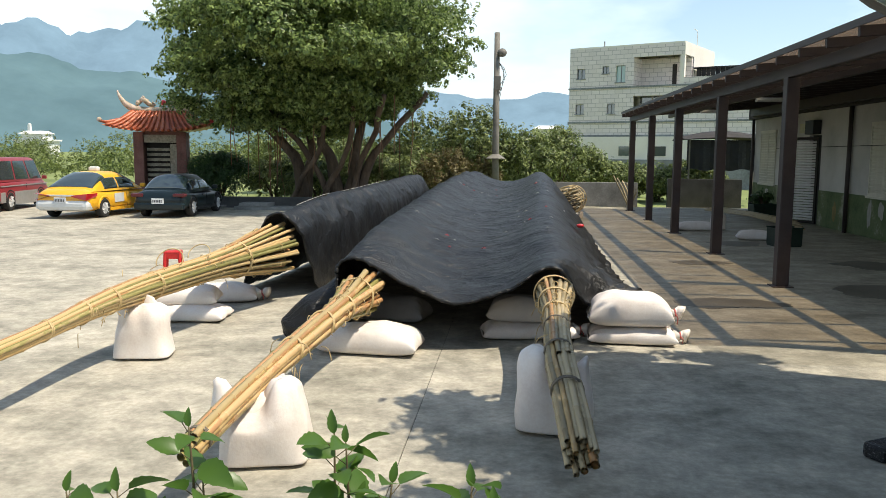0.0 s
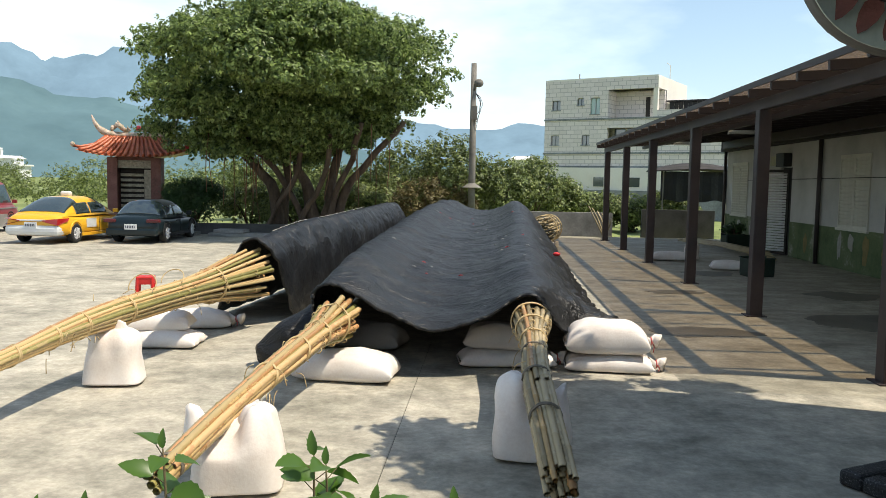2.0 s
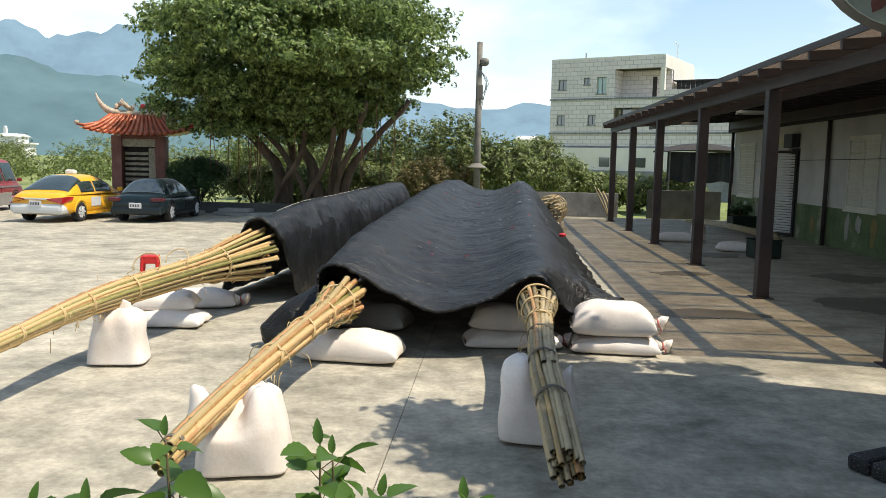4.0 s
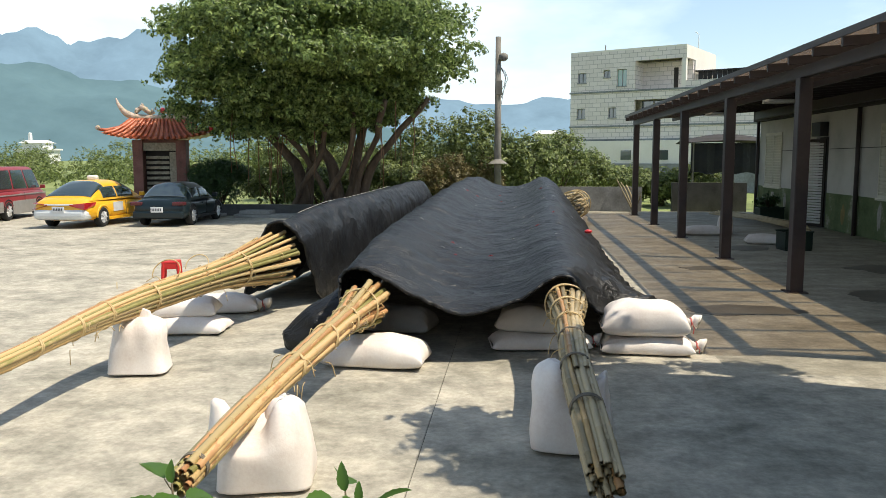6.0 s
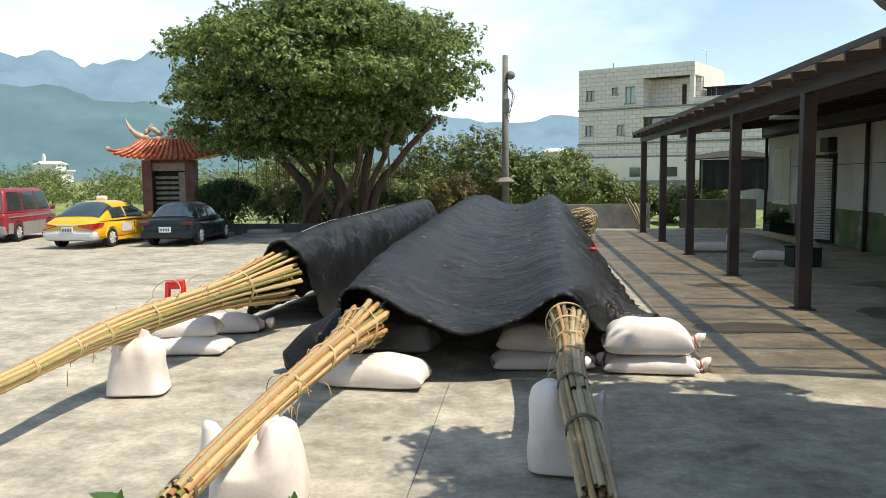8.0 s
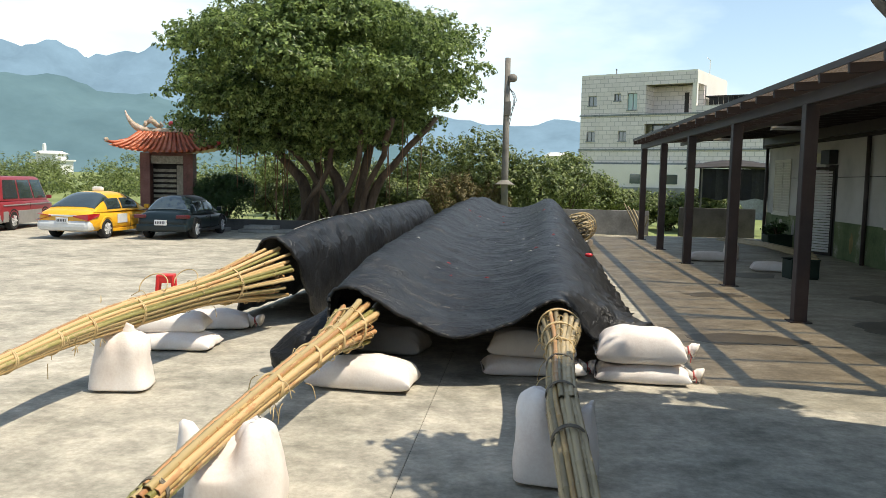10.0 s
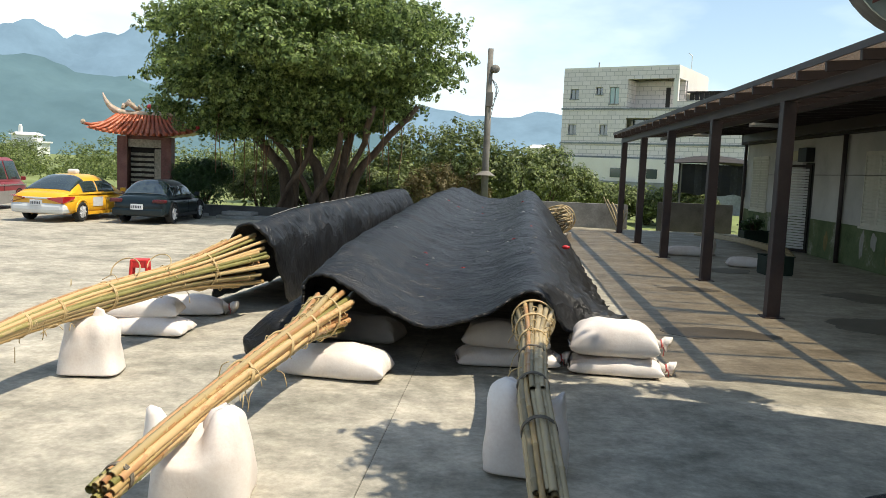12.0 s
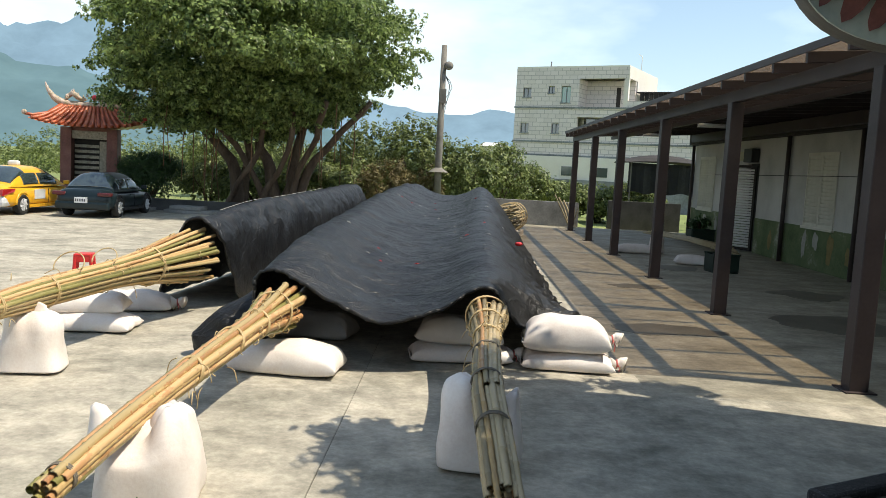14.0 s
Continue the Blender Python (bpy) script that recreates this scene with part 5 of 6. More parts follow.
FACADE = facade_material("grey_tile_facade", (0.73, 0.665, 0.63), (0.655, 0.595, 0.56), (0.44, 0.40, 0.375))
CREAM = material("cream_render", [(0.68, 0.635, 0.565), (0.78, 0.74, 0.67)], 0.8, 0.6, 10, 0.1)
GREYWALL = material("grey_stained_wall", [(0.13, 0.135, 0.13), (0.22, 0.23, 0.23), (0.33, 0.35, 0.36)], 0.9, 0.5, 8, 0.2)
PANE = glass_material("window_glass", (0.05, 0.07, 0.075), 0.08)
PANE_GREEN = glass_material("green_window_glass", (0.16, 0.30, 0.26), 0.15)


def apartment_house():
    t = thing("apartment_house", "three-storey grey tiled apartment house with flat roof", "house", pose(3.72, 60.0, 0, 0, 0, -28.5))
    W, D = 8.3, 7.0
    # x along the front, y into the house
    holes = [(0.55, 1.2, 7.45, 8.15), (2.5, 3.0, 7.75, 8.25), (3.5, 4.2, 7.1, 8.25), (0.5, 1.15, 4.95, 5.65), (2.9, 3.5, 4.95, 5.65)]
    bm = bmesh.new()
    xs = sorted({0, W, *[h[0] for h in holes], *[h[1] for h in holes], 4.8})
    zs = sorted({3.4, 6.75, 9.5, *[h[2] for h in holes], *[h[3] for h in holes], 8.75, 5.25, 6.1})
    for xa, xb in zip(xs, xs[1:]):
        for za, zb in zip(zs, zs[1:]):
            cx, cz = (xa + xb) / 2, (za + zb) / 2
            if any(h[0] < cx < h[1] and h[2] < cz < h[3] for h in holes):
                continue
            if cx > 4.8 and (6.75 < cz < 8.75 or 5.25 < cz < 6.1):
                continue
            box(bm, xa, xb, 0, 0.25, za, zb)
    box(bm, 0, 0.25, 0.25, D, 3.4, 9.5)
    box(bm, 0.25, W, D - 0.25, D, 3.4, 9.5)
    box(bm, W - 0.25, W, 2.0, D - 0.25, 3.4, 9.5)
    box(bm, W - 0.25, W, 0.25, 2.0, 8.75, 9.5)
    box(bm, 4.8, W, 1.6, 1.8, 6.75, 8.75)
    box(bm, 4.6, 4.8, 0.25, 1.8, 6.75, 8.75)
    part("wall", bm, FACADE, t)
    part("side_wall", boxed(W, W + 0.03, 2.0, D, 3.4, 9.5), CREAM, t, "sunlit cream side wall")
    part("parapet_side", boxed(W, W + 0.03, 0, 2.0, 8.75, 9.5), CREAM, t)
    part("roof", boxed(0.0, W, 0.0, D, 9.5, 9.62), CREAM, t)
    for z in (6.75, 4.35, 3.4):
        part("floor_band", boxed(-0.06, 17, -0.07, 0.0, z - 0.07, z + 0.05), GREYWALL, t)
    part("balcony_floor", boxed(4.8, W, 0.25, 1.6, 6.6, 6.76), CREAM, t)
    part("column", boxed(W - 0.3, W, 0.02, 0.3, 6.76, 8.75), CREAM, t)
    # lower wing that carries on past the tower
    bm = bmesh.new()
    box(bm, W, 17, 0, 0.25, 6.1, 7.25)
    box(bm, W, 17, 0, 0.25, 3.4, 5.25)
    for a in (W, 11.5, 14.5):
        box(bm, a, a + 0.5, 0, 0.25, 5.25, 6.1)
    box(bm, 4.8, 17, 1.0, 1.2, 3.4, 6.1)
    box(bm, W, 17, 0.25, 7, 6.1, 6.3)
    part("wing_wall", bm, FACADE, t)
    part("ground_floor", boxed(-0.5, 17, -0.25, 0.15, 1.75, 3.32), CREAM, t, "cream ground floor wall")
    part("base_wall", boxed(-0.6, 17, -0.45, -0.25, -0.12, 1.75), GREYWALL, t, "grey stained base wall")
    for x0, x1, z0, z1 in holes:
        w = part("window", boxed(x0, x1, 0.16, 0.19, z0, z1), PANE_GREEN if x1 - x0 > 0.66 else PANE, t)
        part("mullion", boxed((x0 + x1) / 2 - 0.025, (x0 + x1) / 2 + 0.025, 0.12, 0.16, z0, z1), GREYWALL, w)
        part("sill", boxed(x0 - 0.05, x1 + 0.05, -0.06, 0.1, z0 - 0.07, z0), GREYWALL, w)
        part("frame", boxed(x0, x1, 0.11, 0.16, z1 - 0.05, z1), GREYWALL, w)
    for k in range(6):
        a = 5.0 + k * 0.9
        part("window", boxed(a, a + 0.8, 0.95, 0.99, 5.27, 6.08), PANE, t)
    for a in (4.0, 6.6, 9.8):
        part("window", boxed(a, a + 0.75, -0.30, -0.255, 2.0, 2.65), PANE, t)
    for a, b in ((7.0, 7.3), (7.55, 7.85)):
        part("balcony_door", boxed(a, b, 1.56, 1.595, 6.8, 8.3), DARK, t)
    for k in range(26):
        part("net_panel", boxed(W + 0.3 + k * 0.32, W + 0.6 + k * 0.32, 1.8, 1.84, 7.0, 7.95), NET, t)
    part("net_roof", boxed(W + 0.1, 17, 1.6, 4.5, 7.95, 8.02), NET, t, "black net over the roof terrace")
    bm = bmesh.new()
    tube(bm, [(W - 0.1, 3.0, 9.5), (W - 0.1, 3.0, 10.6), (W - 0.35, 3.0, 10.8)], 0.03, 6)
    part("vent_pipe", bm, WHITEISH, t)
    bm = bmesh.new()
    tube(bm, [(2.2, 1, 9.6), (2.2, 1, 10.1)], 0.05, 6)
    part("antenna", bm, GREYWALL, t)


apartment_house()


# ---- white houses far across the fields ----
def white_house(x, y, s, tower):
    t = thing("white_house", "small white house far off among trees", "house", Matrix.Translation((x, y, 0)))
    part("wall", boxed(-5 * s, 5 * s, -3, 3, 0, 5.2 * s), WHITEISH, t)
    part("roof", boxed(-5.6 * s, 5.6 * s, -3.4, 3.4, 5.2 * s, 5.7 * s), WHITEISH, t)
    part("upper_floor", boxed(-3.4 * s, 3.2 * s, -2.4, 2.4, 5.7 * s, 7.4 * s), WHITEISH, t)
    bm = bmesh.new()
    bmesh.ops.create_cone(bm, cap_ends=True, segments=4, radius1=5.4 * s, radius2=3.2 * s, depth=0.9 * s, matrix=Matrix.Translation((-0.1 * s, 0, 7.85 * s)) @ Matrix.Rotation(math.pi / 4, 4, "Z"))
    part("hipped_roof", bm, WHITEISH, t)
    if tower:
        part("tower", boxed(-2.7 * s, -1.9 * s, -0.4, 0.4, 8.2 * s, 10 * s), WHITEISH, t)
        bm = bmesh.new()
        bmesh.ops.create_uvsphere(bm, u_segments=12, v_segments=8, radius=0.5 * s, matrix=Matrix.Translation((-2.3 * s, 0, 10.2 * s)))
        part("dome", bm, WHITEISH, t)
    for k in range(4):
        part("window", boxed(-4 * s + k * 2.2 * s, -2.9 * s + k * 2.2 * s, -3.04, -3.0, 3 * s, 4.4 * s), PANE, t)


white_house(-124, 200, 0.85, True)
white_house(-170, 215, 0.95, False)
white_house(12.5, 330, 1.6, False)


# ---- utility pole ----
POLE = material("weathered_concrete_pole", [(0.12, 0.11, 0.095), (0.20, 0.185, 0.16), (0.27, 0.25, 0.22)], 0.9, 2, 30, 0.3)


def utility_pole():
    t = thing("utility_pole", "weathered concrete utility pole with lamp head and junction box", "utility pole", Matrix.Translation((-0.92, 35.0, 0)))
    bm = bmesh.new()
    tube(bm, [(0, 0, -0.12), (0, 0, 3), (0, 0, 7.15)], [0.165, 0.145, 0.115], 14)
    part("pole", bm, POLE, t, smooth=True)
    bm = bmesh.new()
    bmesh.ops.create_cone(bm, cap_ends=True, segments=16, radius1=0.42, radius2=0.10, depth=0.22, matrix=Matrix.Translation((0, 0, 2.0)))
    part("collar_cone", bm, POLE, t, "pale conical collar round the pole")
    part("junction_box", boxed(-0.10, 0.18, -0.27, -0.10, 4.75, 5.35, 0.02), POLE, t, "grey junction box")
    bm = bmesh.new()
    tube(bm, [(0.05, -0.1, 6.0), (0.18, -0.15, 6.35), (0.28, -0.2, 6.45)], 0.03, 6)
    bmesh.ops.create_uvsphere(bm, u_segments=12, v_segments=8, radius=0.2, matrix=Matrix.Translation((0.22, -0.2, 6.3)) @ Matrix.Diagonal((1, 0.7, 0.9, 1)))
    part("lamp_head", bm, POLE, t, smooth=True)
    for k in range(3):
        bm = bmesh.new()
        tube(bm, [(0.12, -0.12, 4.3 + k * 0.3), (0.25 + 0.08 * k, -0.12, 5.0 + 0.2 * k), (0.3, -0.1, 5.5 + 0.1 * k), (0.1, -0.05, 5.9)], 0.012, 5)
        part("cable", bm, TYRE, t)


utility_pole()


# ---- rear walls, beds, shed ----
BLOCK = material("grey_cement_block", [(0.13, 0.125, 0.115), (0.22, 0.215, 0.20), (0.33, 0.32, 0.30)], 0.92, 1.2, 14, 0.3)
DARKSTONE = material("dark_stone_kerb", [(0.04, 0.04, 0.038), (0.09, 0.088, 0.082)], 0.9, 2, 20, 0.3)
tagged(part("wall_rear", boxed(-1.5, 4.85, 33.2, 33.38, 0, 0.97, 0.01), BLOCK), "low grey cement wall at the yard's end", "wall", kind="structure")
tagged(part("wall_rear_side", boxed(6.15, 9.1, 33.9, 34.1, -0.1, 1.12, 0.01), DARKSTONE), "low dark stone wall behind the awning", "wall", kind="structure")
tagged(part("trim_tree_bed", boxed(-11.6, -1.6, 29.75, 29.95, 0, 0.42, 0.015), DARKSTONE), "dark stone kerb round the tree bed", "kerb", kind="structure")
SOIL = material("dark_leaf_litter_soil", [(0.022, 0.018, 0.012), (0.055, 0.043, 0.028), (0.10, 0.08, 0.05)], 0.95, 2, 30, 0.6, depth=0.03)
tagged(part("ground_tree_bed", boxed(-11.6, -1.6, 29.955, 33.15, 0.0, 0.07, 0.01), SOIL), "dark leaf-strewn soil in the tree bed", "soil", kind="structure")
for k, (x, z, w) in enumerate(((-9.6, 0.0, 1.3), (-9.5, 0.13, 1.1), (-11.4, 0.0, 1.2), (-8.5, 0.0, 0.9))):
    tagged(part("stone_slab", boxed(x - w / 2, x + w / 2, 28.7, 29.5, z, z + 0.12, 0.015), BLOCK), "flat grey stone slab lying by the tree bed", "stone slab", "slabs by the tree bed")


def shed():
    t = thing("black_shed", "open shed with black net roof and side sheet", "shed", pose(9.2, 37.5, 0))
    for x in (-1.7, 1.6):
        for y in (-1, 1):
            bm = bmesh.new()
            tube(bm, [(x, y, -0.12), (x, y, 2.75)], 0.04, 8)
            part("post", bm, POLE, t)
    bm = bmesh.new()
    rows = []
    for j in range(7):
        rows.append([bm.verts.new((lerp(-2.0, 2.4, i / 16), lerp(-1.4, 1.4, j / 6), 2.72 + 0.45 * math.sin(math.pi * min(1, 0.12 + i / 18)) * math.sin(math.pi * (0.1 + 0.8 * j / 6)) + 0.04 * noise.noise(Vector((i, j, 0))))) for i in range(17)])
    for j in range(6):
        for i in range(16):
            bm.faces.new((rows[j][i], rows[j][i + 1], rows[j + 1][i + 1], rows[j + 1][i]))
    roof = part("roof", bm, DARK, t)
    roof.modifiers.new("thickness", "SOLIDIFY").thickness = 0.03
    bm = bmesh.new()
    rows = [[bm.verts.new((lerp(-1.8, 2.2, i / 24), -1.05 + 0.06 * math.sin(i * 1.3), lerp(2.75, 1.45 + 0.05 * math.sin(i), j / 3))) for i in range(25)] for j in range(4)]
    for j in range(3):
        for i in range(24):
            bm.faces.new((rows[j][i], rows[j + 1][i], rows[j + 1][i + 1], rows[j][i + 1]))
    side = part("side_sheet", bm, NET, t, "black hanging net")
    side.modifiers.new("thickness", "SOLIDIFY").thickness = 0.02


shed()


# ---- roofs over the awning and the low building ----
def tinted_sheet_material():
    m = bpy.data.materials.new("brown_translucent_sheet")
    m.use_nodes = True
    n, l = m.node_tree.nodes, m.node_tree.links
    b = n["Principled BSDF"]
    b.inputs["Base Color"].default_value = (0.085, 0.074, 0.065, 1)
    b.inputs["Roughness"].default_value = 0.58
    clear = n.new("ShaderNodeBsdfTransparent")
    clear.inputs["Color"].default_value = (0.84, 0.69, 0.50, 1)
    mix = n.new("ShaderNodeMixShader")
    mix.inputs["Fac"].default_value = 0.60
    l.new(b.outputs["BSDF"], mix.inputs[1])
    l.new(clear.outputs["BSDF"], mix.inputs[2])
    tr, add = n.new("ShaderNodeBsdfTranslucent"), n.new("ShaderNodeMixShader")
    tr.inputs["Color"].default_value = (0.30, 0.27, 0.25, 1)
    add.inputs["Fac"].default_value = 0.15
    l.new(mix.outputs["Shader"], add.inputs[1])
    l.new(tr.outputs["BSDF"], add.inputs[2])
    l.new(add.outputs["Shader"], n["Material Output"].inputs["Surface"])
    return m


SHEET = tinted_sheet_material()
SLOPE = 0.0652


def roof_sheet():
    bm = bmesh.new()
    n = 1500
    rows = []
    for j in range(n + 1):
        y = lerp(ROOF_Y0 - 0.05, ROOF_Y1 + 0.1, j / n)
        wave = 0.026 * math.sin(j * math.tau / 10)
        rows.append([bm.verts.new((x, y, 3.672 + SLOPE * (x - POST_X) + wave)) for x in (POST_X - 0.35, POST_X + 1, POST_X + 2.2)])
    for a, b in zip(rows, rows[1:]):
        for i in range(2):
            bm.faces.new((a[i], a[i + 1], b[i + 1], b[i]))
    ob = part("awning_sheet", bm, SHEET)
    return tagged(ob, "brown translucent ribbed roof sheet on the awning", "roof sheet")


roof_sheet()
tagged(part("ceiling_low_building", boxed(6.46, 15.2, 2.0, 32.7, 3.93, 4.06), DARK), "dark roof deck over the low building", "roof", kind="structure")
tagged(part("wall_back", boxed(15.0, 15.2, 2.0, 32.4, 0, 4.0), WALL_GREY), "plain grey back wall of the low building", "wall", kind="structure")
tagged(part("wall_south", boxed(9.3, 15.0, 2.0, 2.2, 0, 4.0), WALL_GREY), "plain grey end wall of the low building", "wall", kind="structure")
tagged(part("trim_eave_beam", boxed(6.46, 6.56, 9.0, 32.6, 3.72, 3.93), DARK), "dark timber edge beam under the roof deck", "beam", kind="structure")
tagged(part("trim_wall_beam", boxed(8.82, 9.098, 9.0, 32.4, 3.45, 3.92), DARK), "dark beam along the head of the wall", "beam", kind="structure")


# ---- strip lamps, switched off, under the awning ----
LAMP_WHITE = material("white_enamel", [(0.62, 0.62, 0.60), (0.74, 0.74, 0.72)], 0.4, 4, 20, 0.0)


def strip_lamp(x, y):
    t = thing("strip_lamp", "white twin tube strip lamp, unlit, fixed under the awning", "lamp", pose(x, y, 3.52, 0, 0, 0) @ Matrix.Diagonal((0.7, 1, 1, 1)), "lamps under the awning")
    part("case", boxed(-0.62, 0.62, -0.05, 0.05, 0.0, 0.05, 0.008), LAMP_WHITE, t)
    part("reflector", boxed(-0.60, 0.60, -0.09, 0.09, -0.012, -0.001, 0.004), LAMP_WHITE, t)
    for s in (-1, 1):
        bm = bmesh.new()
        tube(bm, [(-0.58, s * 0.045, -0.035), (0.58, s * 0.045, -0.035)], 0.014, 8)
        part("lamp_tube", bm, WHITEISH, t, smooth=True)
        part("end_cap", boxed(s * 0.6 - 0.02, s * 0.6 + 0.02, -0.07, 0.07, -0.055, -0.013, 0.004), LAMP_WHITE, t)
    for s in (-1, 1):
        part("hanger", boxed(s * 0.4 - 0.01, s * 0.4 + 0.01, -0.01, 0.01, 0.05, 0.16), STEEL, t)


for x, y in ((6.5, 21.9), (6.4, 27.7)):
    strip_lamp(x, y)


# ---- shutters, door, pipes on the low building ----
def shutter_window(name, y0, y1, z0, z1, leaves, slats):
    t = new(name)
    tagged(t, "closed cream louvred wooden shutters in the grey wall", "window", kind="structure")
    t.matrix_basis = Matrix.Translation((9.1, y0, z0))
    W, Hh = y1 - y0, z1 - z0
    part("back_panel", boxed(0.02, 0.05, 0, W, 0, Hh), SHUTTER, t)
    part("sill", boxed(-0.07, 0.1, -0.05, W + 0.05, -0.06, 0.0, 0.008), SHUTTER, t)
    lw = W / leaves
    slat = mesh_of("slat", boxed(-0.012, 0.006, 0.055, lw - 0.055, -0.045, 0.045, 0.004), SHUTTER)
    for k in range(leaves):
        f = part("shutter_leaf", boxed(-0.035, 0.018, k * lw + 0.004, k * lw + 0.05, 0, Hh, 0.004), SHUTTER, t)
        part("stile", boxed(-0.035, 0.018, (k + 1) * lw - 0.05, (k + 1) * lw - 0.004, 0, Hh, 0.004), SHUTTER, t)
        for z in (0, Hh - 0.08):
            part("rail", boxed(-0.034, 0.017, k * lw + 0.05, (k + 1) * lw - 0.05, z, z + 0.08, 0.004), SHUTTER, t)
        for s in range(slats):
            z = lerp(0.12, Hh - 0.12, s / (slats - 1))
            piece("slat", slat, t, pose(-0.008, k * lw, z, 0, -28, 0))
    return t


shutter_window("window_1", 20.45, 22.15, 1.08, 2.97, 2, 19)
shutter_window("window_2", 29.8, 31.6, 1.08, 3.0, 2, 19)


def louvre_door():
    t = new("door_1")
    tagged(t, "narrow open louvred door leaf with white slats", "door", kind="structure")
    t.matrix_basis = pose(9.06, 25.68, 0.04, 0, 0, 38)
    part("stile", boxed(-0.03, 0.03, 0, 0.07, 0, 2.62, 0.006), DARK, t)
    part("stile", boxed(-0.03, 0.03, 0.83, 0.90, 0, 2.62, 0.006), DARK, t)
    for z in (0, 2.54):
        part("rail", boxed(-0.03, 0.03, 0.07, 0.83, z, z + 0.08, 0.006), DARK, t)
    slat = mesh_of("slat", boxed(-0.035, 0.012, 0.07, 0.83, -0.03, 0.022, 0.004), WHITEISH)
    for k in range(30):
        piece("slat", slat, t, pose(0, 0, 0.13 + k * 0.081, 0, -22, 0))
    part("door_handle", boxed(-0.08, -0.03, 0.76, 0.80, 1.0, 1.12, 0.01), DARK, t)


louvre_door()
# Dark panel shuts the opening and stands in for the shaded interior.
tagged(part("door_dark_panel", boxed(9.2, 9.3, 25.6, 26.6, 0, 2.73), DARK), "dark panel filling the doorway in place of an unlit room", "doorway", kind="structure")
METER = material("dark_meter_box", [(0.02, 0.02, 0.02), (0.04, 0.04, 0.04)], 0.6, 4, 30, 0.1)
m_box = thing("meter_box", "dark metal box fixed over the door", "meter box", pose(8.94, 26.0, 2.75))
part("case", boxed(-0.1, 0.15, -0.35, 0.35, 0, 0.42, 0.015), METER, m_box)
part("sign", boxed(-0.06, 0.15, 0.45, 0.95, 0.05, 0.34, 0.01), material("faded_yellow_sign", [(0.35, 0.33, 0.20), (0.5, 0.47, 0.3)], 0.6, 5, 30, 0.1), m_box, "faded pale sign plate")
for y in (23.3, 32.35, 19.2):
    bm = bmesh.new()
    tube(bm, [(9.0, y, 0), (9.0, y, 1.8), (9.0, y, 3.5)], 0.06, 10)
    p = tagged(part("drain_pipe", bm, STEEL, smooth=True), "dark vertical drain pipe on the wall", "pipe")
for z in (2.35,):
    bm = bmesh.new()
    tube(bm, [(9.06, 12, z), (9.06, 20.2, z + 0.03), (9.06, 29.7, z)], 0.009, 5)
    tagged(part("wall_cable", bm, TYRE), "thin dark cable clipped along the wall", "cable")
# plain shapes in place of the mural figures painted on the green wall
MURAL_PALE = material("pale_mural_paint", [(0.26, 0.25, 0.22), (0.40, 0.39, 0.35)], 0.9, 6, 30, 0.3)
MURAL_OCHRE = material("ochre_mural_paint", [(0.16, 0.13, 0.05), (0.26, 0.20, 0.08)], 0.9, 6, 30, 0.3)
rnd = random.Random(31)
for y, z, w, h, mt in ((22.0, 0.62, 0.22, 0.75, MURAL_PALE), (21.35, 0.72, 0.3, 0.4, MURAL_PALE), (20.5, 0.55, 0.32, 0.75, MURAL_OCHRE), (24.3, 0.5, 0.25, 0.5, MURAL_OCHRE), (30.6, 0.62, 0.5, 0.6, MURAL_PALE), (29.3, 0.62, 0.3, 0.5, MURAL_PALE), (27.3, 0.5, 0.35, 0.6, MURAL_PALE), (19.6, 0.5, 0.22, 0.4, MURAL_OCHRE)):
    bm = bmesh.new()
    ring = []
    for k in range(26):
        a = k * math.tau / 26
        r = 0.5 * (1 + 0.45 * noise.noise(Vector((math.cos(a) * 1.3 + y * 3, math.sin(a) * 1.3, z))))
        ring.append(bm.verts.new((9.084, y + math.cos(a) * w * r, z + math.sin(a) * h * r)))
    bm.faces.new(ring)
    out = bmesh.ops.extrude_face_region(bm, geom=bm.faces[:])
    bmesh.ops.translate(bm, vec=(0.006, 0, 0), verts=[v for v in out["geom"] if isinstance(v, bmesh.types.BMVert)])
    tagged(part("trim_mural_shape", bm, mt), "plain shape in place of a mural figure on the green wall", "wall patch", kind="structure")


# ---- temple eave over the yard ----
SOFFIT = material("grey_painted_soffit", [(0.11, 0.108, 0.10), (0.18, 0.175, 0.165)], 0.8, 2, 20, 0.2)
MINT = material("pale_mint_paint", [(0.40, 0.48, 0.44), (0.55, 0.62, 0.58)], 0.7, 3, 20, 0.1)
DRIP = material("red_brown_drip_tile", [(0.13, 0.045, 0.04), (0.24, 0.09, 0.075)], 0.5, 8, 30, 0.6)
EX, EY, SKEW = 2.62, 8.55, 0.3


def eave_z(x, y):
    return 3.20 + 0.74 * math.exp(-(x - EX) / 0.45) * math.exp(-(EY - y) / 1.3)


